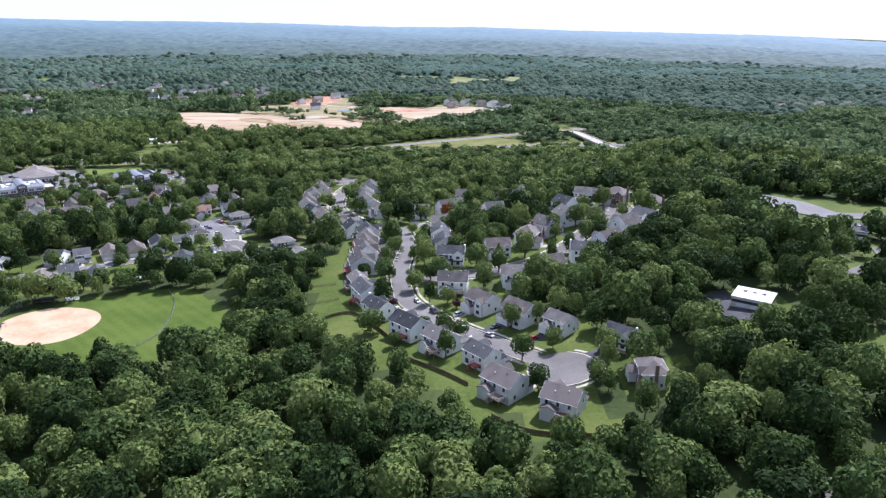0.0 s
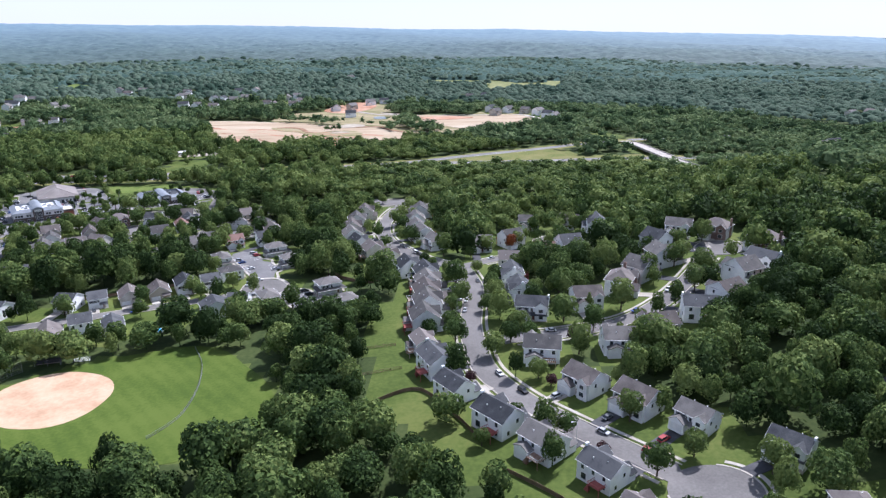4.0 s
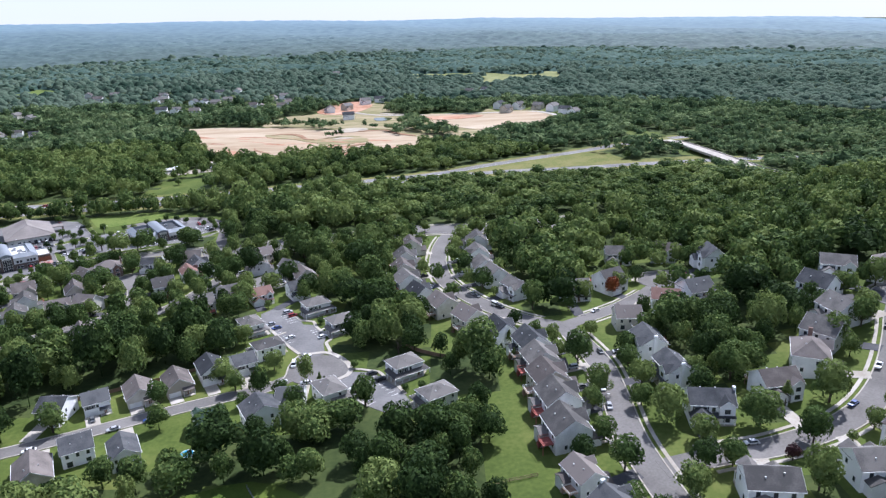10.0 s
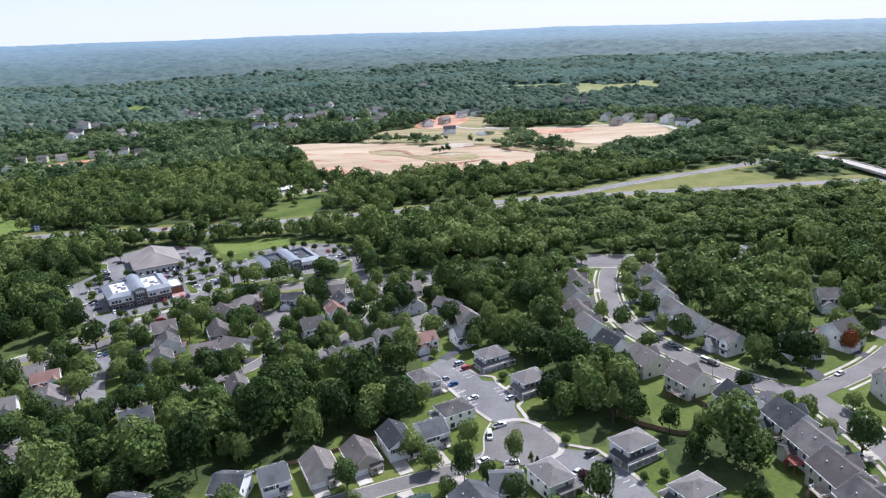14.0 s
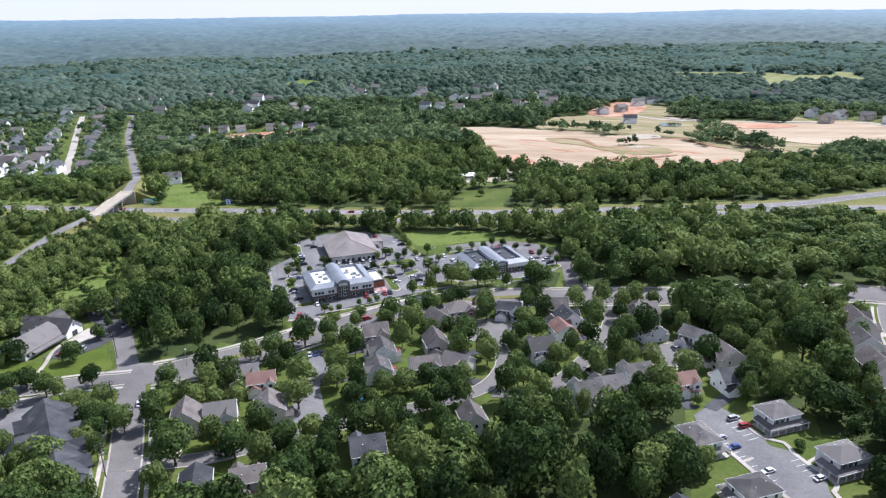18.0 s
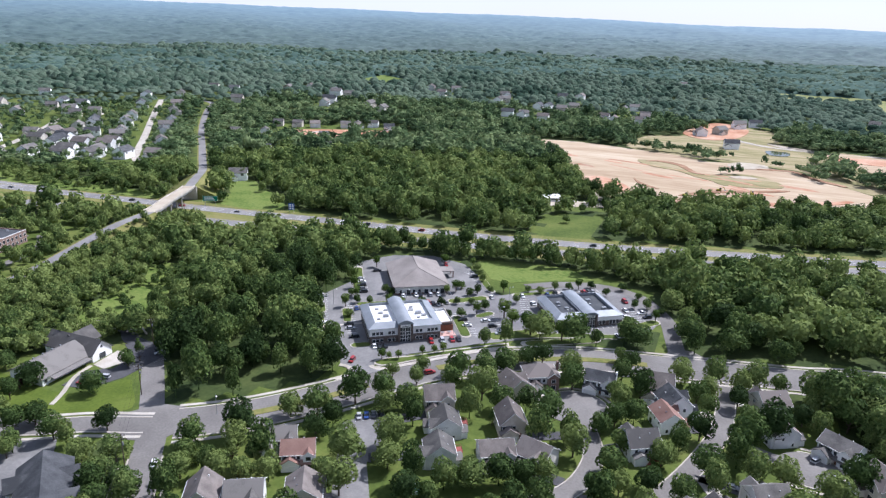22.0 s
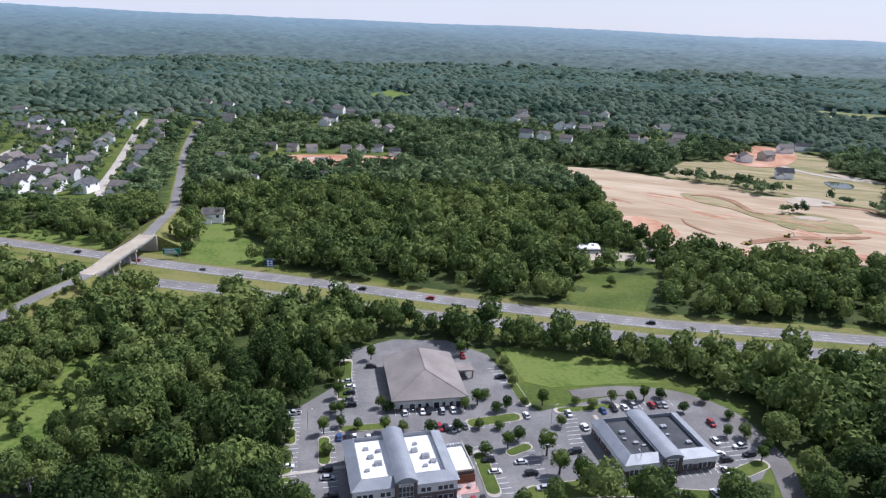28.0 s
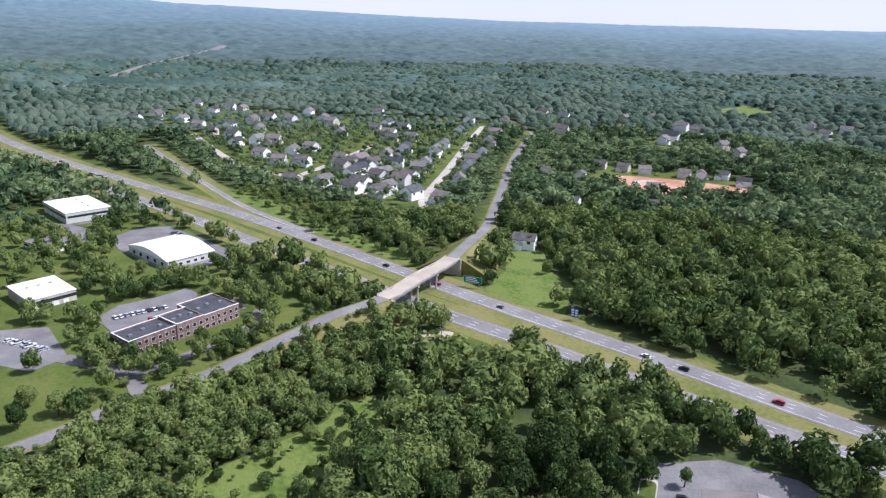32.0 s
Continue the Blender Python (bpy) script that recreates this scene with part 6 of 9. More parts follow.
def house(label, w, d, eave, rise, axis, walls, roof, garage=0, gable=0, porch=False, deck=None, hip=False, chimney=False, bump=False, brick=False, wrap=False):
    """A detached house at the origin, its front towards -y."""
    h = thing("house", label, "house", "houses of the suburb")
    b = Build()
    gable_body(b, w, d, eave, rise if not hip else 0.01, axis if not hip else "n")
    part("wall", b, walls, h)
    b = Build()
    if hip:
        hip_roof(b, w, d, eave, rise)
    else:
        gable_roof(b, w, d, eave, rise, axis)
    main = part("roof", b, roof, h)
    for k, (vx, vy) in enumerate(((-0.2, 0.16), (0.16, 0.26))):
        zz = eave + rise * (1 - abs(vy) * 2 if axis == "x" or hip else 1 - abs(vx) * 2)
        part("roof_vent", Build().box(vx * w - 0.16, vx * w + 0.16, vy * d - 0.16, vy * d + 0.16, zz - 0.3, zz + 0.55), (STEEL, TRIM)[k % 2], main)
    eave_trim(h, w, d, eave, rise, axis, hip)
    fy, ry = -d / 2, d / 2
    if brick:
        part("brick_front", Build().box(w / 2 - gable - 2.6, w / 2 - 0.05, fy - 0.06, fy + 0.02, -0.6, 2.7), BRICK, h, "red brick facing")
    gx = 0
    if garage:
        gw, gd = 5.8, garage
        gx = -w / 2 + gw / 2
        b = Build()
        gable_body(b, gw, gd, 3.0, 1.9, "y", gx, fy - gd / 2 + 0.01)
        part("garage", b, walls, h)
        b = Build()
        gable_roof(b, gw, gd, 3.0, 1.9, "y", gx, fy - gd / 2, 0.35)
        part("garage_roof", b, roof, h)
        b = Build().box(gx - 2.4, gx + 2.4, fy - gd - 0.06, fy - gd + 0.03, -0.3, 2.2)
        for k in range(4):
            b.box(gx - 2.35, gx + 2.35, fy - gd - 0.085, fy - gd - 0.05, -0.2 + 0.6 * k, 0.33 + 0.6 * k)
        part("garage_door", b, TRIM, h, "white panelled garage door")
    else:
        b = Build().box(-w / 2 + 0.6, -w / 2 + 5.0, fy - 0.07, fy + 0.02, -0.3, 2.15)
        for k in range(4):
            b.box(-w / 2 + 0.65, -w / 2 + 4.95, fy - 0.1, fy - 0.05, -0.2 + 0.6 * k, 0.33 + 0.6 * k)
        part("garage_door", b, TRIM, h, "white panelled garage door")
    if gable:
        b, c = Build(), Build()
        px = w / 2 - gable / 2 - 0.3
        gable_body(b, gable, 1.2, eave, gable * 0.42, "y", px, fy - 0.5)
        gable_roof(c, gable, d / 2 + 1.0, eave, gable * 0.42, "y", px, fy - 1.1 + (d / 2 + 1.0) / 2, 0.3)
        part("front_gable", b, BRICK if brick else walls, h)
        t_ = Build()
        for s in (-1, 1):
            t_.slab([(px + s * (gable / 2 + 0.3), fy - 1.46, eave + 0.02), (px + s * (gable / 2 + 0.3), fy - 1.40, eave + 0.02), (px, fy - 1.40, eave + gable * 0.42 + 0.14), (px, fy - 1.46, eave + gable * 0.42 + 0.14)][::s], 0.24)
        part("gable_trim", t_, TRIM, h, "white gable boards")
        part("gable_roof", c, roof, h)
        window(h, px, fy - 1.1, 3.5, 1.6, 1.4, "-y")
        window(h, px, fy - 1.1, 0.8, 1.8, 1.5, "-y")
    dx = w / 2 - (gable + 1.0 if gable else 2.2)
    b = Build().box(dx - 0.5, dx + 0.5, fy - 0.05, fy + 0.02, 0.05, 2.1)
    part("front_door", b, DOOR, h, "panelled front door")
    if porch:
        pw = w - (6.2 if garage else 5.6)
        px = w / 2 - pw / 2
        b = Build().slab([(px - pw / 2, fy - 1.9, 2.6), (px + pw / 2, fy - 1.9, 2.6), (px + pw / 2, fy + 0.05, 3.4), (px - pw / 2, fy + 0.05, 3.4)], 0.18)
        part("porch_roof", b, roof, h)
        part("porch_floor", Build().box(px - pw / 2, px + pw / 2, fy - 1.8, fy, -1.0, 0.1), CONCRETE, h)
        for k in (-1, 0, 1):
            xx = px + k * (pw / 2 - 0.2)
            part("porch_post", Build().box(xx - 0.1, xx + 0.1, fy - 1.75, fy - 1.55, 0.1, 2.6), TRIM, h)
    if wrap:
        q, z0, z1 = 2.1, 2.7, 3.5
        X, Y = w / 2, d / 2
        b = Build()
        b.slab([(-X - q, -Y - q, z0), (X + q, -Y - q, z0), (X, -Y, z1), (-X, -Y, z1)], 0.2)
        b.slab([(X + q, -Y - q, z0), (X + q, Y * 0.5, z0), (X, Y * 0.5, z1), (X, -Y, z1)], 0.2)
        b.slab([(-X - q, Y * 0.5, z0), (-X - q, -Y - q, z0), (-X, -Y, z1), (-X, Y * 0.5, z1)], 0.2)
        part("porch_roof", b, roof, h)
        part("porch_floor", Build().prism([(-X - q, -Y - q), (X + q, -Y - q), (X + q, Y * 0.5), (X - 0.02, Y * 0.5), (X - 0.02, -Y + 0.02), (-X + 0.02, -Y + 0.02), (-X + 0.02, Y * 0.5), (-X - q, Y * 0.5)], -1.0, 0.12), CONCRETE, h)
        part("fascia", Build().box(-X - q - 0.06, X + q + 0.06, -Y - q - 0.12, -Y - q, z0 - 0.22, z0 + 0.02), TRIM, h, "white porch fascia")
        for xx, yy in [(-X - q + 0.2 + k * (2 * X + 2 * q - 0.4) / 5, -Y - q + 0.2) for k in range(6)] + [(s_ * (X + q - 0.2), -Y + 2.6 * k) for s_ in (-1, 1) for k in (0.6, 1.8)]:
            part("porch_post", Build().box(xx - 0.13, xx + 0.13, yy - 0.13, yy + 0.13, 0.12, z0 + 0.05), TRIM, h)
    two = eave > 4
    for k in (-0.36, -0.17, 0.02):
        if two:
            wn = window(h, k * w, fy, 3.5, 1.0, 1.4, "-y")
            for s in (-1, 1):
                if k != 0.02:
                    part("shutter", Build().box(k * w + s * 0.83 - 0.21, k * w + s * 0.83 + 0.21, fy - 0.06, fy + 0.01, 3.42, 4.98), SHUTTER, wn, "dark louvred shutter")
    for k in (-0.32, 0.0, 0.32):
        if two:
            window(h, k * w, ry, 3.6, 1.0, 1.4, "+y")
    window(h, -0.30 * w, ry, 0.8, 1.5, 1.4, "+y")
    window(h, 0.28 * w, ry, 0.3, 1.8, 2.0, "+y", "patio_door")
    for s, fc in ((-1, "-x"), (1, "+x")):
        window(h, s * w / 2, -0.18 * d, 3.6 if two else 0.9, 0.9, 1.3, fc)
        window(h, s * w / 2, 0.22 * d, 0.9, 0.9, 1.3, fc)
    if bump:
        b, c = Build(), Build()
        gable_body(b, w * 0.45, 2.6, 3.0, 1.2, "y", w * 0.2, ry + 1.2)
        gable_roof(c, w * 0.45, 2.6, 3.0, 1.2, "y", w * 0.2, ry + 1.2, 0.3)
        part("rear_bay", b, walls, h)
        part("rear_bay_roof", c, roof, h)
    if deck:
        dm, dw, dd, dh = deck
        ox, oy = -w * 0.22, ry + dd / 2
        dk = part("deck", Build().box(ox - dw / 2, ox + dw / 2, ry + 0.02, ry + dd, dh - 0.15, dh), dm, h, "timber deck with railing")
        for sx in (-1, 1):
            part("deck_post", Build().box(ox + sx * (dw / 2 - 0.2) - 0.09, ox + sx * (dw / 2 - 0.2) + 0.09, ry + dd - 0.3, ry + dd - 0.12, -2.0, dh), dm, dk)
        rl = Build()
        for q in (((ox - dw / 2, ry + dd), (ox + dw / 2, ry + dd)), ((ox - dw / 2, ry), (ox - dw / 2, ry + dd)), ((ox + dw / 2, ry), (ox + dw / 2, ry + dd))):
            (xa, ya), (xb, yb) = q
            rl.box(min(xa, xb) - 0.05, max(xa, xb) + 0.05, min(ya, yb) - 0.05, max(ya, yb) + 0.05, dh + 0.85, dh + 0.95)
            k = max(2, int(math.dist(*q) / 0.6))
            for i in range(k + 1):
                xx, yy = xa + (xb - xa) * i / k, ya + (yb - ya) * i / k
                rl.box(xx - 0.04, xx + 0.04, yy - 0.04, yy + 0.04, dh, dh + 0.9)
        part("railing", rl, dm if dm is REDDECK else TRIM, dk)
        st = Build()
        for i in range(5):
            st.box(ox + dw / 2 + 0.28 * i, ox + dw / 2 + 0.28 * (i + 1), ry + dd - 1.3, ry + dd - 0.2, -0.6, dh - (dh / 5) * (i + 1) + 0.02)
        part("deck_steps", st, dm, dk)
    if chimney:
        part("chimney", Build().box(w / 2 - 0.05, w / 2 + 0.7, -0.6, 0.6, -1.0, eave + rise + 0.7), BRICK if brick else walls, h)
    h.location = (0, -900, -60)
    return h


KINDS = {
    "colonial_white": house("white-sided two-storey house with grey shingle roof", 12.4, 9.4, 5.7, 3.0, "x", SIDING, ROOFGREY, 3.0, 4.2, True, (WOODDECK, 4.5, 3.4, 2.2), bump=True),
    "colonial_slate": house("white-sided two-storey house with dark slate roof", 12.6, 9.2, 5.7, 2.9, "x", SIDING, ROOFSLATE, 2.6, 4.4, True, (REDDECK, 4.2, 3.2, 2.2), chimney=True),
    "colonial_brown": house("pale grey two-storey house with brown shingle roof", 11.8, 9.6, 5.6, 3.1, "x", SIDINGGREY, ROOFBROWN, 2.2, 4.0, False, (WOODDECK, 4.6, 3.4, 2.0), bump=True),
    "brick_front": house("pale grey house with brick front gable and brown hip roof", 13.0, 10.0, 5.7, 3.5, "x", SIDINGGREY, ROOFBROWN, 3.2, 4.6, False, None, hip=True, brick=True, chimney=True),
    "row_grey": house("grey-sided two-storey house in a tight row", 11.2, 11.0, 5.8, 3.9, "x", SIDINGGREY, ROOFGREY, 2.8, 5.6, False, (REDDECK, 4.0, 3.4, 2.4), bump=True),
    "row_white": house("white-sided two-storey house in a tight row", 11.4, 10.6, 5.8, 4.0, "x", SIDING, ROOFSLATE, 2.6, 5.2, False, (WOODDECK, 4.4, 3.6, 2.4), bump=True),
    "row_tan": house("pale tan two-storey house in a tight row", 11.2, 10.8, 5.8, 3.8, "x", SIDINGTAN, ROOFBROWN, 2.8, 5.4, False, (WOODDECK, 4.2, 3.4, 2.4)),
    "cottage_grey": house("grey-sided cottage with front gable and porch", 9.8, 13.0, 5.4, 3.1, "y", SIDINGGREY, ROOFSLATE, 0, 0, True, None),
    "cottage_green": house("white-sided cottage with dark green dormered roof", 10.0, 12.0, 4.4, 3.8, "x", SIDING, ROOFGREEN, 0, 3.2, True, None),
    "cottage_tan": house("tan-sided cottage with brown gable roof and porch", 10.0, 13.0, 3.9, 3.4, "y", SIDINGTAN, ROOFBROWN, 0, 0, True, None),
    "cottage_white": house("white-sided cottage with front porch and slate roof", 10.0, 12.0, 5.6, 3.0, "x", SIDING, ROOFSLATE, 0, 0, True, None),
    "duplex": house("grey hip-roofed duplex with wrap-around porch", 12.2, 9.4, 5.5, 2.5, "x", SIDINGGREY, ROOFGREY, 0, 0, False, None, hip=True, wrap=True),
    "red_roof": house("white-sided house with reddish shingle roof", 11.0, 9.0, 5.4, 3.0, "x", SIDING, ROOFRED, 2.0, 3.4, True, None),
    "steep_tan": house("tan-sided two-storey house with steep grey gable", 8.8, 10.4, 5.6, 4.0, "y", SIDINGTAN, ROOFBROWN, 2.0, 0, False, None),
}
FRONT = list(LINES.items()) + [("lot", curve_points(pl([(-148, 420), (-133, 400), (-120, 382)]), 4)), ("lot2", curve_points(pl([(-100, 356), (-90, 342), (-80, 328)]), 4)), ("bay", curve_points(pl([(-285, 424), (-278, 404), (-268, 388)]), 4)), ("south", south)]
DRIVES = []
for grp, sites in SITES.items():
    for x, y, deg, kind, big in sites:
        px, py = min((p for k, ln in FRONT for p in ln), key=lambda p: math.dist(p, (x, y)))
        ang = radians(deg if kind not in ("cottage_grey", "cottage_tan", "steep_tan") else deg - 90)
        # the front turns to the street
        if math.sin(ang) * (px - x) - math.cos(ang) * (py - y) < 0:
            ang += math.pi
        c_, s_ = math.cos(ang), math.sin(ang)
        z = max(gz(x + a * c_ - b_ * s_, y + a * s_ + b_ * c_) for a in (-5, 5) for b_ in (-5, 5)) - 0.05
        copy_thing(KINDS[kind], Matrix.Translation((x, y, z)) @ Matrix.Rotation(ang, 4, "Z") @ Matrix.Scale(big, 4))
        DRIVES.append((grp, kind, x, y, ang, px, py))


def clear_away(templates):
    """Takes the models away from which the copies were made."""
    for t in templates:
        for o in (*t.children_recursive, t):
            bpy.data.objects.remove(o)


clear_away(KINDS.values())

# ---- far houses ----
def far_house(label, w, d, walls, roof, panes=True):
    h = thing("house", label, "house", "houses of the far subdivision")
    b, c = Build(), Build()
    gable_body(b, w, d, 5.4, 2.8, "x")
    gable_roof(c, w, d, 5.4, 2.8, "x")
    part("wall", b, walls, h)
    part("roof", c, roof, h)
    b, c = Build(), Build()
    gable_body(b, 5.6, 2.6, 2.9, 1.7, "y", -w / 2 + 2.8, -d / 2 - 1.2)
    gable_roof(c, 5.6, 2.6, 2.9, 1.7, "y", -w / 2 + 2.8, -d / 2 - 1.2, 0.3)
    part("garage_roof", c, roof, part("garage", b, walls, h))
    if panes:
        for k in (-0.3, 0.3):
            window(h, k * w, d / 2, 3.4, 1.4, 1.4, "+y")
        window(h, 0.25 * w, -d / 2, 3.4, 1.8, 1.5, "-y")
    return h


FARSET = [("white-sided house with grey roof in a large subdivision", 12, 9, SIDING, ROOFGREY), ("pale grey house with brown roof in a large subdivision", 11.5, 9.4, SIDINGGREY, ROOFBROWN),
          ("white-sided house with slate roof in a large subdivision", 12.6, 9, SIDING, ROOFSLATE), ("tan house with grey roof in a large subdivision", 11.4, 9, SIDINGTAN, ROOFGREY)]
FARKINDS = [far_house(*k) for k in FARSET]
PLAINKINDS = [far_house(*k, panes=False) for k in FARSET]
for x, y, d in FARSITES + [(-540 * PLAN, 685 * PLAN, 0.6), (-300 * PLAN, 1215 * PLAN, 0.2), (-185 * PLAN, 1215 * PLAN, 0.2), (-205 * PLAN, 1150 * PLAN, 0.9), (92, 145, 0.4)]:
    k = FARKINDS[0] if abs(x + 632) < 4 else FARKINDS[random.randrange(4)] if y < 1010 else PLAINKINDS[random.randrange(4)]
    copy_thing(k, Matrix.Translation((x, y, gz(x, y) + 0.1)) @ Matrix.Scale((1.3 if abs(x + 632) < 4 else 1.1 if -800 < x < -600 and y > 900 and y < 1150 else random.uniform(1.3, 1.5)) if y > 600 else 1.0, 4) @ Matrix.Rotation(d + random.choice((0, math.pi)) + random.uniform(-0.15, 0.15), 4, "Z"))
clear_away(FARKINDS + PLAINKINDS)
for pts in (pl([(-640, 690), (-673, 712), (-738, 788), (-827, 894), (-891, 973)]), pl([(-1039, 672), (-906, 654), (-862, 652), (-700, 690)]), pl([(-797, 668), (-833, 735), (-880, 810)]), [(-690, 990), (-705, 1030), (-716, 1060), (-670, 1085), (-625, 1100)]):
    ribbon("road", curve_points(pts, 10), -4, 4, CONCRETE, 0.3, "pale subdivision street between houses", "road")
ribbon("road", curve_points([(30, 1010), (45, 1046), (67, 1079), (82, 1120), (82, 1174), (72, 1204), (52, 1230), (-40, 1240), (-175, 1262), (-234, 1325)], 10), -4, 4, CONCRETE, 0.5, "pale new road through a building site", "road")


# ---- commercial buildings ----
def placed(ob, x, y, deg, lift=0.0):
    ob.matrix_basis = Matrix.Translation((x, y, gz(x, y) + lift)) @ Matrix.Rotation(radians(deg), 4, "Z")


def roof_unit(parent, x, y, z, s=1.0, name="roof_unit"):
    b = Build().box(x - 1.1 * s, x + 1.1 * s, y - 0.8 * s, y + 0.8 * s, z, z + 1.0 * s)
    b.box(x - 1.3 * s, x - 1.1 * s, y - 0.5 * s, y + 0.5 * s, z, z + 0.6 * s)
    b.tube((x + 0.3 * s, y, z + 1.0 * s), (x + 0.3 * s, y, z + 1.12 * s), 0.5 * s, 0.5 * s, 10)
    return part(name, b, STEEL, parent, "grey rooftop air unit")


def medical_office():
    h = thing("hip_roof_building", "low cream building with broad tan shingle hip roof", "building")
    w, d = 29.0, 38.5
    b = Build().box(-w / 2, w / 2, -d / 2, d / 2, -0.5, 4.6)
    part("wall", b, SHED, h, "cream-painted wall")
    part("base_band", Build().box(-w / 2 - 0.08, w / 2 + 0.08, -d / 2 - 0.08, d / 2 + 0.08, -0.5, 1.0), BRICK, h)
    W, D, e, rz = w / 2 + 1.0, d / 2 + 1.0, 4.6, 10.6
    v = [(-W, -D, e), (W, -D, e), (W, D, e), (-W, D, e), (-W, -D, e + 0.35), (W, -D, e + 0.35), (W, D, e + 0.35), (-W, D, e + 0.35), (0, -D + 14.5, rz), (0, D - 5, rz)]
    part("roof", Build().add(v, [(0, 3, 2, 1), (0, 1, 5, 4), (1, 2, 6, 5), (2, 3, 7, 6), (3, 0, 4, 7), (4, 5, 8), (5, 6, 9, 8), (6, 7, 9), (7, 4, 8, 9)]), ROOFTAN, h)
    rd = Build()
    for p, q in (((0, -D + 14.5, rz), (0, D - 5, rz)), ((-W, -D, e + 0.35), (0, -D + 14.5, rz)), ((W, -D, e + 0.35), (0, -D + 14.5, rz))):
        rd.tube(Vector(p) + Vector((0, 0, 0.02)), Vector(q) + Vector((0, 0, 0.02)), 0.16, 0.16, 5)
    part("ridge_cap", rd, ROOFTAN, h)
    for i, k in enumerate((-11.5, -7.2, -4.2, -1.2, 2.6, 5.6, 8.6, 11.6)):
        if i % 3 == 1:
            b = Build().box(k - 1.3, k + 1.3, -d / 2 - 0.12, -d / 2 + 0.02, 0, 3.0, 0).box(k - 1.1, k + 1.1, -d / 2 - 0.16, -d / 2 - 0.1, 0.05, 2.8, 1)
            part("entrance", b, [TRIM, GLASS], h, "glazed entrance in white frame")
        else:
            window(h, k, -d / 2, 1.0, 1.3, 1.7, "-y")
    for k in range(9):
        window(h, -w / 2, -15 + k * 3.7, 1.0, 1.4, 1.6, "-x")
    cn = part("canopy", Build().slab([(W - 1, 3, 4.5), (W + 7.5, 3, 4.2), (W + 7.5, 11, 4.2), (W - 1, 11, 4.5)], 0.5), ROOFTAN, h, "pale drive-through canopy")
    for yy in (3.6, 10.4):
        part("canopy_post", Build().box(W + 6.6, W + 7.2, yy - 0.3, yy + 0.3, -0.3, 3.8), BRICK, cn)
    return h


def twin_office(label, w, d, hgt, well, wellmat, units, side_wing):
    """An office with two sunken flat roofs, metal edges and a metal spine over the entrance."""
    h = thing("office_building", label, "building")
    part("base_wall", Build().box(-w / 2, w / 2, -d / 2, d / 2, -0.5, hgt * 0.45), DARKBRICK, h, "dark brick lower storey")
    part("upper_wall", Build().box(-w / 2 - 0.06, w / 2 + 0.06, -d / 2 - 0.06, d / 2 + 0.06, hgt * 0.45, hgt - 0.8), SIDINGGREY, h, "light grey upper storey")
    z0, z1 = hgt - 0.8, hgt + 0.9
    O, I = 0.7, 3.0
    b = Build()
    for sgn in (-1, 1):
        x0, x1 = sorted((sgn * 3.0, sgn * (w / 2)))
        ox = sgn * (w / 2 + O)
        ix = sgn * (w / 2 - I)
        b.add([(ox, -d / 2 - O, z0), (ox, d / 2 + O, z0), (ix, d / 2 - 1.6, z1), (ix, -d / 2 + I, z1)], [(0, 1, 2, 3)])
        b.add([(ox, -d / 2 - O, z0), (ix, -d / 2 + I, z1), (sgn * 3.0, -d / 2 + I, z1), (sgn * 3.0, -d / 2 - O, z0)], [(0, 1, 2, 3)])
        b.add([(ox, d / 2 + O, z0), (ix, d / 2 - 1.6, z1), (sgn * 3.0, d / 2 - 1.6, z1), (sgn * 3.0, d / 2 + O, z0)], [(0, 1, 2, 3)])
        b.box(min(ix, ix - sgn * 0.25), max(ix, ix - sgn * 0.25), -d / 2 + I, d / 2 - 1.6, hgt - 0.6, z1)
        b.box(min(sgn * 3, ix), max(sgn * 3, ix), -d / 2 + I, -d / 2 + I + 0.25, hgt - 0.6, z1)
        b.box(min(sgn * 3, ix), max(sgn * 3, ix), d / 2 - 1.85, d / 2 - 1.6, hgt - 0.6, z1)
        b.box(min(ox, ix), max(ox, ix), -d / 2 - O + 0.1, d / 2 + O - 0.1, z0 - 0.15, z0 - 0.03)
    part("metal_roof_edge", b, METALROOF, h, "blue-grey standing-seam metal roof edge")
    for sgn in (-1, 1):
        ix = sgn * (w / 2 - I)
        part("flat_roof", Build().box(min(sgn * 3, ix), max(sgn * 3, ix), -d / 2 + I, d / 2 - 1.6, hgt - 0.79, hgt - 0.55), wellmat, h)
    b = Build()
    n = 8
    ring = [(-3.6 + 7.2 * i / n, z1 + 0.35 + well * math.sin(math.pi * i / n)) for i in range(n + 1)]
    Y0, Y1 = -d / 2 - 1.4, d / 2 + 0.9
    v = [(x, Y0, z) for x, z in ring] + [(x, Y1, z) for x, z in ring] + [(-3.6, Y0, z1 - 0.2), (3.6, Y0, z1 - 0.2), (-3.6, Y1, z1 - 0.2), (3.6, Y1, z1 - 0.2)]
    f = [(i, i + 1, n + 2 + i, n + 1 + i) for i in range(n)]
    f += [tuple(range(n, -1, -1)) + (2 * n + 2, 2 * n + 3), tuple(range(n + 1, 2 * n + 2)) + (2 * n + 5, 2 * n + 4), (0, n + 1, 2 * n + 4, 2 * n + 2), (n, 2 * n + 3, 2 * n + 5, 2 * n + 1)]
    part("metal_spine_roof", Build().add(v, f), METALROOF, h, "raised blue-grey metal spine roof")
    part("spine_wall", Build().box(-3.2, 3.2, -d / 2 - 0.4, d / 2 + 0.3, hgt - 1.0, z1 - 0.15), SIDINGGREY, h)
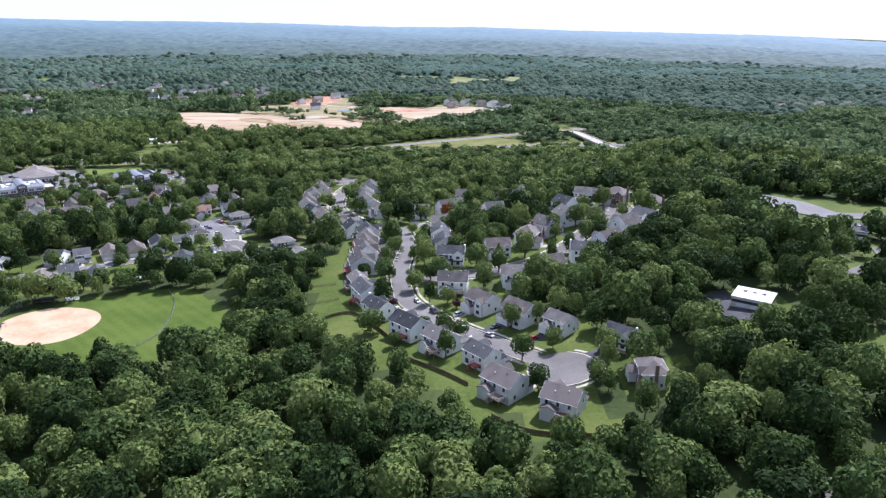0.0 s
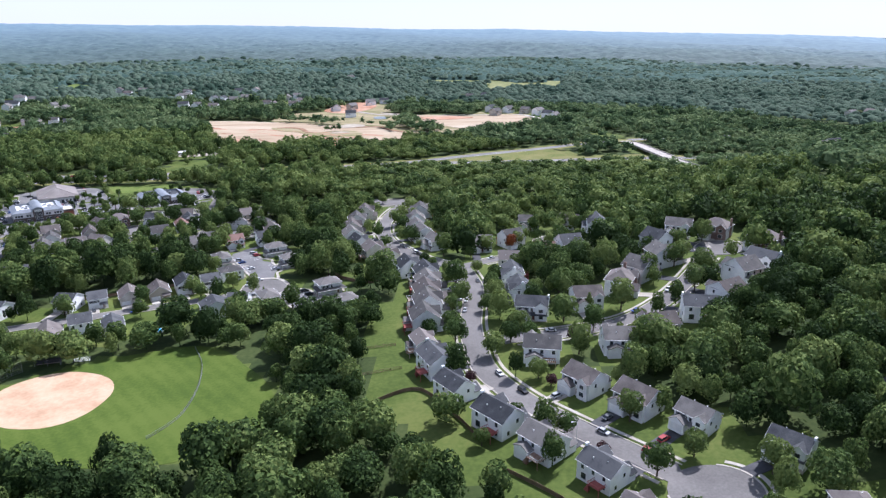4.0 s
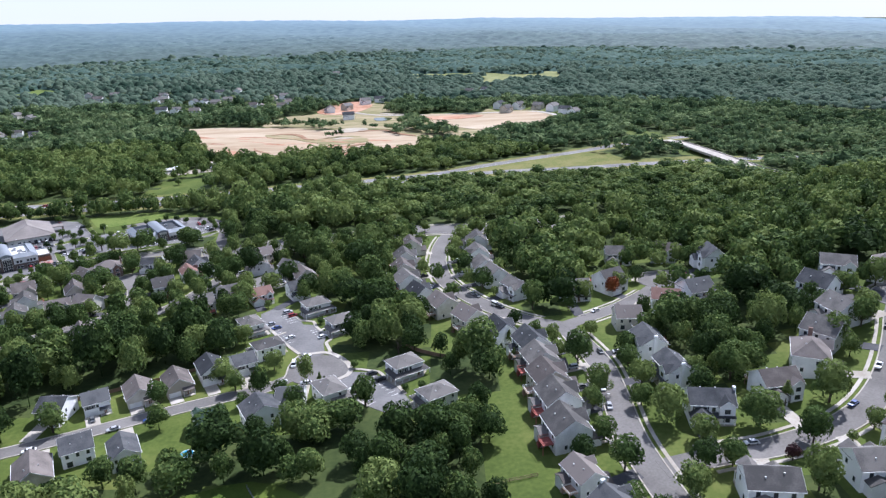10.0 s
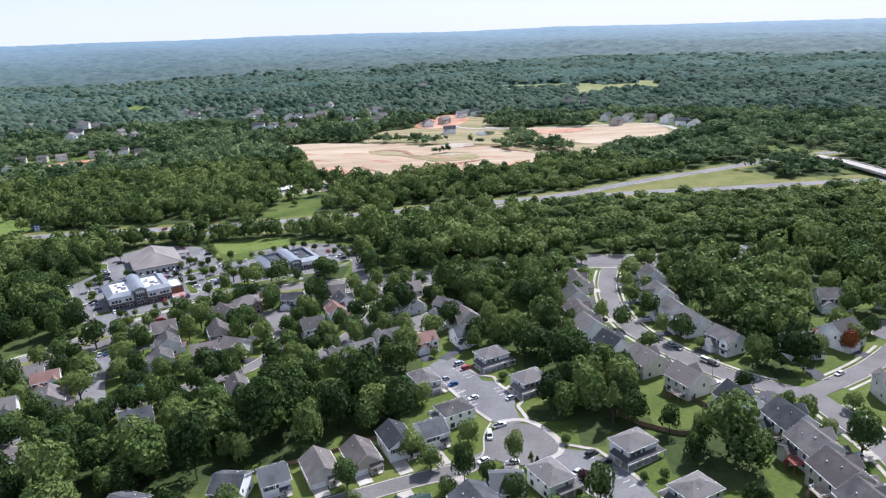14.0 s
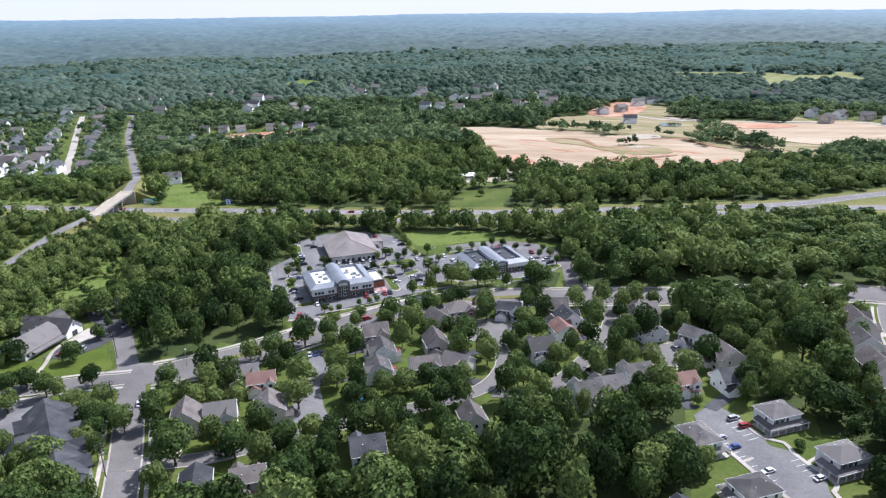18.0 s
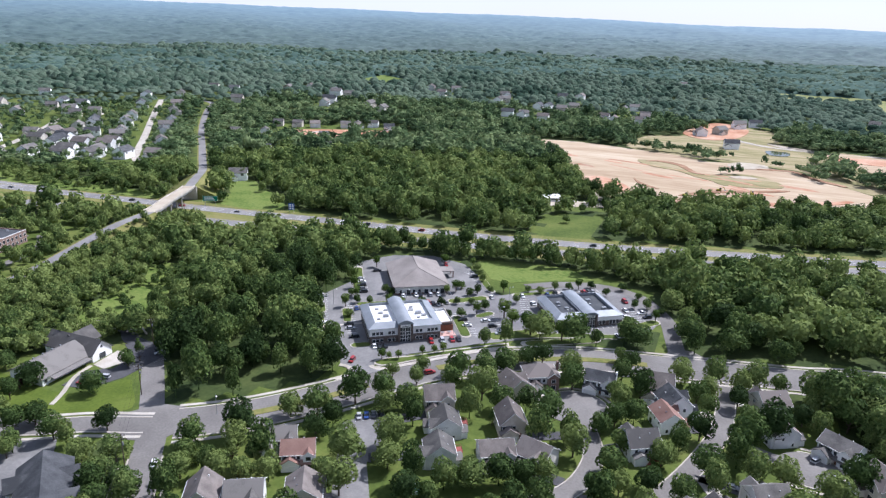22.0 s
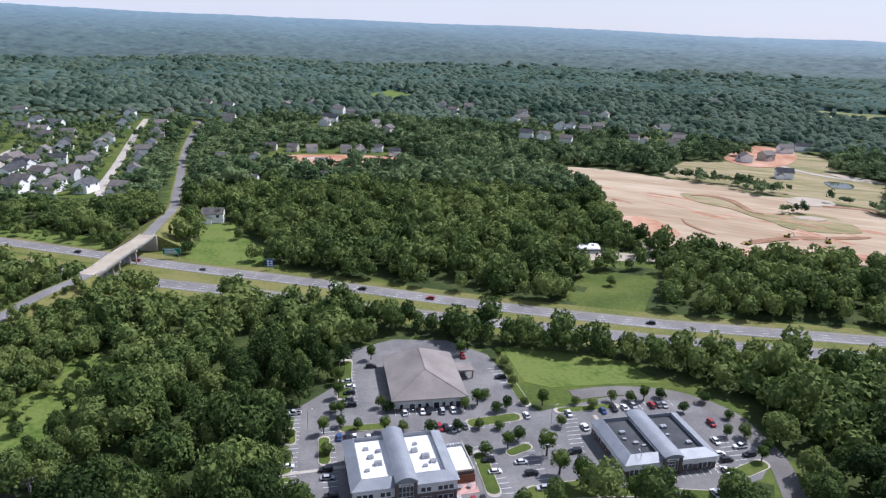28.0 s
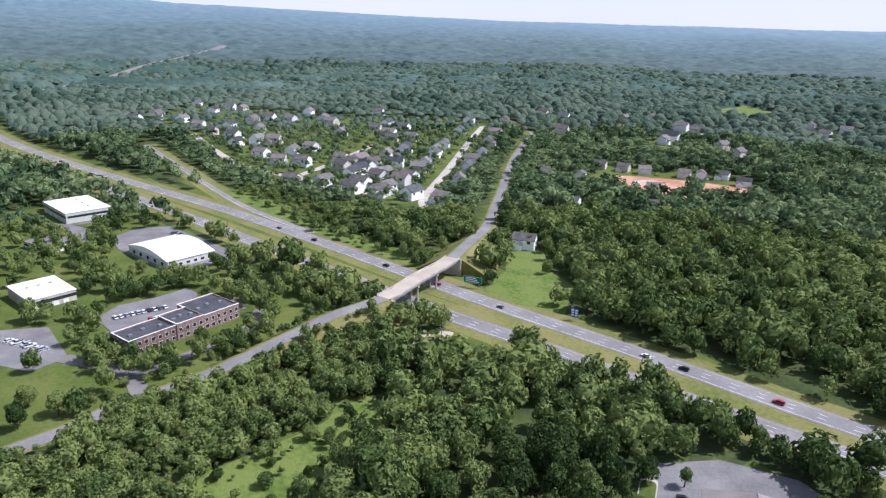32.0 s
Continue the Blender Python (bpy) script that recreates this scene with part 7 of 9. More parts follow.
    for sgn in (-1, 1):
        part("entrance_pier", Build().box(sgn * 3.0 - 0.5, sgn * 3.0 + 0.5, -d / 2 - 1.1, -d / 2 + 0.1, -0.3, z1 - 0.25), DARKBRICK, h)
    bay = part("glazed_entrance", Build().box(-2.5, 2.5, -d / 2 - 0.25, -d / 2 - 0.05, 0, hgt - 1.2), GLASS, h, "tall glazed entrance bay")
    for k in range(-2, 3):
        part("mullion", Build().box(k * 1.2 - 0.06, k * 1.2 + 0.06, -d / 2 - 0.32, -d / 2 - 0.2, 0, hgt - 1.2), TRIM, bay)
    for k in range(1, 4):
        part("transom", Build().box(-2.5, 2.5, -d / 2 - 0.33, -d / 2 - 0.21, k * hgt / 5, k * hgt / 5 + 0.12), TRIM, bay)
    sg = part("sign_band", Build().box(-2.4, 2.4, -d / 2 - 0.6, -d / 2 - 0.3, hgt - 1.1, hgt - 0.2), TRIM, h)
    part("sign_bar", Build().box(-1.7, 1.7, -d / 2 - 0.63, -d / 2 - 0.59, hgt - 0.8, hgt - 0.5), DARKDRIVE, sg)
    rows = (0.9, hgt * 0.45 + 0.6) if hgt > 7.5 else (1.0,)
    for sgn in (-1, 1):
        for z in rows:
            xs_ = (5.6, 7.4, 11.2, 13.0, 14.8)
            for x in xs_:
                if x < w / 2 - 1.0:
                    window(h, sgn * x, -d / 2 - (0.06 if z > hgt * 0.4 else 0), z, 1.4, 1.5 if hgt > 7.5 else 2.0, "-y")
            for k in range(6):
                window(h, sgn * (w / 2 + (0.06 if z > hgt * 0.4 else 0)), -d / 2 + 3 + k * (d - 6) / 5, z, 1.6, 1.5 if hgt > 7.5 else 2.0, "-x" if sgn < 0 else "+x")
    for x, y, s in units:
        roof_unit(h, x, y, hgt - 0.55, s)
    if side_wing:
        x0 = w / 2 + 0.1
        part("side_wing", Build().box(x0, x0 + 8, -d / 2 + 8, d / 2 - 3, -0.5, 4.2), DARKBRICK, h)
        part("wing_roof", Build().box(x0 + 0.3, x0 + 7.7, -d / 2 + 8.3, d / 2 - 3.3, 4.2, 4.32), WHITEROOF, h)
        b = Build()
        b.box(x0, x0 + 8, -d / 2 + 7.9, -d / 2 + 8.2, 4.2, 4.9).box(x0 + 7.75, x0 + 8.05, -d / 2 + 8, d / 2 - 3, 4.2, 4.9)
        part("wing_parapet", b, CONCRETE, h)
        part("terrace_wall", Build().box(x0, x0 + 8.2, -d / 2 + 7.4, -d / 2 + 7.85, 0, 3.2), DOOR, h, "dark red terrace wall")
        part("terrace", Build().box(x0, x0 + 8.2, -d / 2 + 1.5, -d / 2 + 7.4, -0.3, 0.25), PAVER, h, "pink paved terrace")
        for k in (2.2, 5.6):
            part("terrace_table", Build().tube((x0 + k, -d / 2 + 4.6, 0.25), (x0 + k, -d / 2 + 4.6, 1.0), 0.1, 0.1, 6).tube((x0 + k, -d / 2 + 4.6, 1.0), (x0 + k, -d / 2 + 4.6, 1.06), 0.9, 0.9, 12), STEEL, h)
        b = Build()
        for k in range(7):
            b.box(x0 + 0.8 + k, x0 + 1.4 + k, d / 2 - 5.6, d / 2 - 4.2, 4.32, 5.1)
        part("condenser_row", b, STEEL, h)
    return h


placed(medical_office(), -324.5 * PLAN, 547 * PLAN, 33.7)
u1 = [(-9, 2, 0.9), (-7, -2, 1.1), (-11, -5, 0.7), (-6, 5, 0.8), (6, 3, 1.0), (9, -1, 1.2), (11, -4, 0.9), (8, -6, 0.7), (7, 7, 0.7), (-10, 7, 0.8)]
placed(twin_office("two-storey office with white flat roofs and metal spine", 33.5, 28, 8.6, 1.5, WHITEROOF, u1, True), -307.5 * PLAN, 494 * PLAN, 37)
u2 = [(-10, 4, 0.9), (-8, -3, 0.8), (-6, -5, 0.6), (-11, 0, 0.6), (7, 5, 1.0), (11, -6, 0.9), (6, 0, 0.6)]
placed(twin_office("single-storey office with dark flat roofs and metal spine", 34.5, 28, 6.2, 0.9, DARKROOF, u2, False), -243 * PLAN, 541 * PLAN, 35.5)


def parapet_block(b, x0, x1, y0, y1, z0, z1, t=0.45):
    b.box(x0, x1, y0, y1, z0, z1 - 0.7)
    for q in ((x0, x1, y0, y0 + t), (x0, x1, y1 - t, y1), (x0, x0 + t, y0 + t, y1 - t), (x1 - t, x1, y0 + t, y1 - t)):
        b.box(*q, z1 - 0.7, z1)


def brick_office():
    h = thing("brick_office_building", "long two-storey red brick office with dark flat roof", "building")
    for nm, x0, x1, y0, y1, z in (("west_block", -30, -6, -7.5, 7.5, 8.0), ("middle_block", -6, 9, -8.0, 8.0, 8.6), ("east_block", 9, 30, -7.5, 15, 8.0)):
        b = Build()
        parapet_block(b, x0, x1 - 0.02, y0, y1, -0.5, z)
        blk = part(nm, b, BRICK, h)
        part("coping", Build().box(x0 - 0.1, x1 + 0.08, y0 - 0.12, y0 + 0.4, z, z + 0.18).box(x0 - 0.1, x1 + 0.08, y1 - 0.4, y1 + 0.12, z, z + 0.18).box(x0 - 0.12, x0 + 0.4, y0 + 0.4, y1 - 0.4, z, z + 0.18), TRIM, blk)
        part("roof_membrane", Build().box(x0 + 0.5, x1 - 0.5, y0 + 0.5, y1 - 0.5, z - 0.7, z - 0.6), DARKROOF, blk)
        n = max(3, int((x1 - x0) / 3.4))
        for i in range(n):
            x = x0 + (i + 0.5) * (x1 - x0) / n
            for zz in (1.0, 4.4):
                window(h, x, y0, zz, 1.7, 1.8, "-y")
        for k in range(3):
            roof_unit(h, x0 + (k + 0.6) * (x1 - x0) / 3.2, (y0 + y1) / 2 + (k % 2) * 2 - 1, z - 0.6, 0.8)
    for i in range(4):
        for zz in (1.0, 4.4):
            window(h, -30, -5.4 + i * 3.6, zz, 1.6, 1.8, "-x")
    return h


placed(brick_office(), -542 * PLAN, 480 * PLAN, 103.5)


def arch_hall():
    h = thing("arched_hall", "large hall with low arched white metal roof", "building")
    part("wall", Build().box(-25, 25, -16, 16, -0.5, 5.2), SHED, h, "cream metal wall")
    n = 12
    ring = [(-25.6 + 51.2 * i / n, 5.1 + 3.8 * math.sin(math.pi * i / n)) for i in range(n + 1)]
    v = [(x, -16.6, z) for x, z in ring] + [(x, 16.6, z) for x, z in ring]
    f = [(i, i + 1, n + 2 + i, n + 1 + i) for i in range(n)] + [tuple(range(n, -1, -1)), tuple(range(n + 1, 2 * n + 2))]
    part("roof", Build().add(v, f), WHITEROOF, h)
    for k in range(5):
        window(h, -18 + 9 * k, -16, 1.0, 3.0, 2.4, "-y")
    for k in range(6):
        window(h, 25, -12.5 + 5 * k, 1.2, 2.4, 1.6, "+x")
    return h


def box_hall(label, w, d, hgt, walls, roof, slope=0.6):
    h = thing("warehouse", label, "building")
    part("wall", Build().box(-w / 2, w / 2, -d / 2, d / 2, -0.5, hgt), walls, h)
    part("roof", Build().slab([(-w / 2 - 0.3, -d / 2 - 0.3, hgt + 0.3), (w / 2 + 0.3, -d / 2 - 0.3, hgt + 0.3), (w / 2 + 0.3, d / 2 + 0.3, hgt + 0.3 + slope), (-w / 2 - 0.3, d / 2 + 0.3, hgt + 0.3 + slope)], 0.4), roof, h)
    b = Build().box(-w / 2 - 0.04, w / 2 + 0.04, -d / 2 - 0.05, -d / 2, hgt * 0.45, hgt * 0.75)
    part("window_band", b, GLASS, h, "dark window band")
    b = Build().box(w / 2, w / 2 + 0.05, -d / 2 + 1, d / 2 - 1, hgt * 0.5, hgt * 0.72)
    part("window_band", b, GLASS, h, "dark window band")
    for k in range(4):
        part("loading_door", Build().box(-w / 2 + 2 + k * (w - 4) / 4, -w / 2 + 4.8 + k * (w - 4) / 4, -d / 2 - 0.08, -d / 2 + 0.02, 0, hgt * 0.38), TRIM, h)
    for k in range(3):
        roof_unit(h, -w / 4 + k * w / 4, d / 8, hgt + 0.3 + slope * 0.5, 0.7)
    return h


placed(arch_hall(), -757, 600, 10)
placed(box_hall("white-roofed warehouse with tan walls", 24, 29, 6.0, SIDINGTAN, WHITEROOF), -617 * PLAN, 443 * PLAN, 100)
placed(box_hall("flat white-roofed office block with window bands", 50, 33, 8.0, SHED, WHITEROOF, 0.1), -902, 577, 6)
placed(box_hall("low grey-roofed building among trees", 26, 18, 4.5, SIDINGGREY, ROOFGREY, 1.6), -700 * PLAN, 462 * PLAN, 20)
placed(box_hall("white-roofed storage shed with pale doors", 15, 11.5, 4.0, SHED, WHITEROOF, 0.7), 111 * PLAN, 231 * PLAN, -35)
sheet("yard", pl([(98, 243), (106, 246), (112, 226), (108, 216), (98, 222)]), DARKDRIVE, 0.2, "dark asphalt yard beside a shed", "yard")


def gabled_block(h, nm, x, y, w, d, eave, rise, axis, walls, roof):
    b, c = Build(), Build()
    gable_body(b, w, d, eave, rise, axis, x, y)
    gable_roof(c, w, d, eave, rise, axis, x, y, 0.7, 0.3)
    p = part(nm, b, walls, h)
    part(nm + "_roof", c, roof, p)
    return p


school = thing("community_centre", "low white building with grey-blue gabled roofs", "building")
gabled_block(school, "main_wing", 0, -3, 17.5, 24, 3.4, 4.4, "y", SIDING, ROOFGREY)
gabled_block(school, "front_wing", -2.5, 13, 27, 10.5, 3.8, 4.6, "x", SIDING, ROOFGREY)
gabled_block(school, "rear_wing", -6, 18, 9.5, 11, 3.8, 4.2, "y", SIDING, ROOFGREY)
for k in range(7):
    window(school, 8.75, -13.5 + 3.0 * k, 1.0, 1.4, 1.4, "+x")
for k in range(5):
    window(school, -6 + 3.0 * k, -15, 1.0, 1.4, 1.2, "-y")
window(school, 11, 13, 0.1, 3.4, 2.6, "+x", "entrance")
part("round_window", Build().tube((11.0, 13, 5.6), (11.12, 13, 5.6), 0.6, 0.6, 14), GLASS, school)
part("round_window", Build().tube((-6, 23.5, 5.4), (-6, 23.62, 5.4), 0.6, 0.6, 14), GLASS, school)
for k in (-10, -5.5, -1, 3):
    part("roof_vent", Build().box(-1.4, -0.8, k, k + 0.6, 6.8, 8.3), STEEL, school)
gabled_block(school, "end_dormer", 0, -12.5, 5.0, 5.5, 5.2, 1.6, "y", SIDING, ROOFGREY)
part("porch_roof", Build().slab([(9.6, -12, 3.1), (12.2, -12, 2.7), (12.2, 6.5, 2.7), (9.6, 6.5, 3.1)], 0.16), ROOFGREY, school)
placed(school, -473, 482, 2)
ribbon("driveway", curve_points([(-502, 506), (-497, 516), (-487, 522), (-475, 521), (-465, 514), (-452, 512)], 3), -3.6, 3.6, DARKDRIVE, 0.20, "dark asphalt loop drive by a community centre", "driveway")
sheet("parking_lot", [(-464, 509), (-450, 520), (-440, 508), (-441, 486), (-447, 473), (-458, 471), (-459, 484), (-451, 490), (-452, 502)], DARKDRIVE, 0.17, "dark asphalt parking lot by a community centre", "parking lot")
sheet("pavement", [(-461, 489), (-462, 503), (-456, 503), (-451, 496), (-454, 488)], CONCRETE, 0.2, "white concrete forecourt", "pavement")
ribbon("kerb", curve_points([(-501, 511), (-497, 520), (-487, 528), (-474, 527), (-463, 521)], 4), -0.4, 0.4, CONCRETE, 0.3, "pale concrete kerb round a drive", "kerb")
ribbon("pavement", curve_points([(-449, 459), (-452, 466), (-459, 478), (-461, 488)], 3), -0.9, 0.9, CONCRETE, 0.2, "pale concrete footpath", "pavement")
sheet("lawn", curve_points([(-500, 466), (-462, 466), (-447, 470), (-439, 486), (-432, 482), (-420, 470), (-432, 460), (-460, 449), (-500, 438)], 5, True), LAWN, 0.09, "mown lawn before a community centre", "lawn")
home = thing("apartment_building", "long white apartment building with slate gable roof", "building")
gabled_block(home, "main_wing", 0, 0, 52, 15, 6.4, 4.6, "x", SIDING, ROOFSLATE)
for k in (-18, -6, 6, 18):
    gabled_block(home, "dormer_wing", k, -6.5, 6.5, 7.5, 6.4, 2.6, "y", SIDING, ROOFSLATE)
    gabled_block(home, "rear_bay", k, 6.8, 7, 5.0, 6.2, 2.4, "y", SIDING, ROOFSLATE)
    for z in (0.8, 3.8):
        window(home, k, 9.3, z, 1.6, 1.5, "+y")
        window(home, k, -10.25, z, 1.6, 1.5, "-y")
for k in (-24, -12, 0, 12, 24):
    for z in (0.8, 3.8):
        window(home, k, 7.5, z, 1.4, 1.5, "+y")
window(home, 26, 0, 0.8, 1.6, 1.5, "+x")
window(home, 26, 0, 3.8, 1.6, 1.5, "+x")
placed(home, -334 * PLAN, 350 * PLAN, -41)
sheet("parking_lot", pl([(-380, 372), (-366, 380), (-340, 352), (-352, 340), (-366, 350)]), LOTASPHALT, 0.12, "asphalt parking lot beside an apartment building", "parking lot")
sheet("parking_lot", pl([(-590, 418), (-580, 438), (-545, 438), (-540, 424), (-556, 414)]), LOTASPHALT, 0.12, "asphalt parking lot among trees", "parking lot")
sheet("parking_lot", pl([(-560, 455), (-574, 505), (-566, 515), (-550, 514), (-549, 500), (-549, 456)]), LOTASPHALT, 0.12, "asphalt parking lot behind a brick office", "parking lot")
for pg in FARLOTS:
    sheet("parking_lot", pg, LOTASPHALT, 0.15, "grey asphalt parking lot round offices and halls", "parking lot")
ribbon("road", curve_points(pl([(-495, 450), (-506, 452), (-516, 452), (-530, 446), (-545, 436)]), 4), -4, 4, ASPHALT, 0.16, "asphalt entry drive to offices", "road")
ribbon("road", curve_points(pl([(-515, 452), (-518, 470), (-526, 500), (-545, 518)]), 4), -3.2, 3.2, ASPHALT, 0.15, "asphalt drive before a brick office", "road")
placed(box_hall("grey gabled store building among trees", 22, 14, 4.5, SIDINGGREY, ROOFGREY, 2.0), 160 * PLAN, 322 * PLAN, -30)
placed(box_hall("grey-roofed store building among trees", 18, 12, 4.5, SIDINGGREY, ROOFSLATE, 2.0), 187 * PLAN, 308 * PLAN, -30)
sheet("road", pl([(178, 400), (200, 372), (205, 350), (250, 345), (250, 336), (196, 338), (180, 352), (172, 380)]), HWASPHALT, 0.6, "pale crossroads among trees", "road")
ribbon("road", curve_points(pl([(190, 290), (183, 273), (168, 262), (154, 252), (146, 243), (136, 225)]), 5), -3, 3, ASPHALT, 0.5, "narrow grey lane between trees", "road")
farm = box_hall("low farm shed with white roof", 16, 9, 3.2, SIDING, WHITEROOF, 1.0)
placed(farm, -306 * PLAN, 738 * PLAN, 25)
sheet("gravel_yard", pl([(-312, 728), (-300, 722), (-262, 738), (-266, 748), (-300, 742)]), GRAVEL, 0.15, "gravel parking yard by a farm", "yard")
ribbon("road", curve_points(pl([(-266, 745), (-275, 765), (-290, 785), (-330, 800), (-345, 830)]), 6), -3, 3, GRAVEL, 0.14, "gravel farm track", "road")

# ---- vehicles ----
def car(label, paint, kind):
    h = thing("car", label, "car", "parked cars")
    L, W = {"sedan": (4.7, 1.8), "suv": (4.8, 1.9), "pickup": (5.6, 2.0), "van": (5.2, 2.0)}[kind]
    hl = {"sedan": 0.82, "suv": 1.0, "pickup": 1.0, "van": 1.05}[kind]
    ht = {"sedan": 1.45, "suv": 1.75, "pickup": 1.85, "van": 2.0}[kind]
    b = Build()
    prof = [(-L / 2, 0.35), (-L / 2 - 0.03, 0.6), (-L / 2 + 0.1, hl - 0.08), (-L / 2 + 0.9, hl), (L / 2 - 0.25, hl), (L / 2, hl - 0.15), (L / 2 + 0.02, 0.5), (L / 2 - 0.08, 0.32)]
    for s0, s1, inset in ((-W / 2 + 0.08, W / 2 - 0.08, 0),):
        n = len(prof)
        v = [(x, s0 - 0.08 * (0.3 < i / n < 2), z) for i, (x, z) in enumerate(prof)] + [(x, s1 + 0.08, z) for x, z in prof]
        b.add(v, [tuple(range(n)), tuple(range(2 * n - 1, n - 1, -1))] + [(i, n + i, n + (i + 1) % n, (i + 1) % n) for i in range(n)])
    part("body", b, paint, h)
    x0, x1, t0, t1 = {"sedan": (-1.3, 1.9, -0.5, 1.1), "suv": (-1.3, 2.3, -0.6, 2.0), "pickup": (-1.4, 0.7, -0.7, 0.5), "van": (-1.7, 2.5, -0.9, 2.35)}[kind]
    cw, rw = W / 2 - 0.08, W / 2 - 0.28
    v = [(x0, -cw, hl), (x1, -cw, hl), (x1, cw, hl), (x0, cw, hl), (t0, -rw, ht - 0.05), (t1, -rw, ht - 0.05), (t1, rw, ht - 0.05), (t0, rw, ht - 0.05)]
    part("glasshouse", Build().add(v, [(0, 1, 5, 4), (1, 2, 6, 5), (2, 3, 7, 6), (3, 0, 4, 7), (4, 5, 6, 7)]), GLASS, h, "dark tinted glass")
    part("roof_panel", Build().slab([(t0 - 0.08, -rw - 0.05, ht), (t1 + 0.08, -rw - 0.05, ht), (t1 + 0.08, rw + 0.05, ht), (t0 - 0.08, rw + 0.05, ht)], 0.06), paint, h)
    if kind == "pickup":
        part("load_bed", Build().box(0.9, L / 2 - 0.15, -W / 2 + 0.2, W / 2 - 0.2, hl, hl + 0.02), RUBBER, h)
    for sx in (-L / 2 + 0.9, L / 2 - 0.95):
        for sy in (-1, 1):
            part("wheel", Build().tube((sx, sy * (W / 2 - 0.2), 0.33), (sx, sy * (W / 2 + 0.02), 0.33), 0.33, 0.33, 10), RUBBER, h)
    return h


CARS = [car("white sedan parked on asphalt", CARMATS["white"], "sedan"), car("silver sedan parked on asphalt", CARMATS["silver"], "sedan"), car("black sport utility vehicle on asphalt", CARMATS["black"], "suv"), car("grey sedan parked on asphalt", CARMATS["grey"], "sedan"),
        car("red compact car parked on asphalt", CARMATS["red"], "suv"), car("white pickup truck on asphalt", CARMATS["white"], "pickup"), car("blue sedan parked on asphalt", CARMATS["blue"], "sedan"), car("black pickup truck on asphalt", CARMATS["black"], "pickup"), car("white delivery van on asphalt", CARMATS["white"], "van"), car("silver sport utility vehicle", CARMATS["silver"], "suv")]


def put_car(x, y, deg, which=None, z=None):
    k = CARS[which if which is not None else random.choices(range(10), (6, 5, 5, 4, 1, 2, 1, 2, 1, 4))[0]]
    copy_thing(k, Matrix.Translation((x, y, (gz(x, y) + 0.17) if z is None else z)) @ Matrix.Rotation(radians(deg), 4, "Z"))


# cars of the two courtyards and the turning circle between them
COURTCARS = [(-163.3, 489.3, 215, 9), (-160, 485, 215, 4), (-168.9, 475.2, 35, 1), (-164.9, 470.6, 35, 6), (-155.9, 458.9, 35, 0), (-140.8, 458.6, 215, 0), (-145.2, 438.2, 210, 5), (-148.8, 431.2, 95, 8), (-150.6, 415.8, 38, 0), (-140.6, 414.6, 10, 0), (-113.9, 418.2, 215, 2), (-110, 412.8, 215, 2), (-119.9, 407.9, 40, 0), (-116.7, 403.1, 40, 0)]
stall = Build()


def stall_row(p, q, deg, fill=0.0):
    """Marked stalls from p to q with cars nosed in at deg; fill: the share that is taken."""
    p, q = Vector(p), Vector(q)
    n = max(1, int((q - p).length / 2.75))
    u = (q - p).normalized()
    d = Vector((math.cos(radians(deg)), math.sin(radians(deg))))
    for i in range(n + 1):
        c = p + u * 2.75 * i
        a, b = c - d * 2.6, c + d * 2.6
        z = gz(c.x, c.y) + 0.14
        s = Vector((d.y, -d.x)) * 0.09
        stall.slab([(*(a - s), z), (*(b - s), z), (*(b + s), z), (*(a + s), z)], 0.01)
        if i < n and random.random() < fill:
            m = c + u * 1.375 + d * random.uniform(-0.3, 0.3)
            put_car(m.x, m.y, deg + random.choice((0, 180)) + random.uniform(-2, 2))


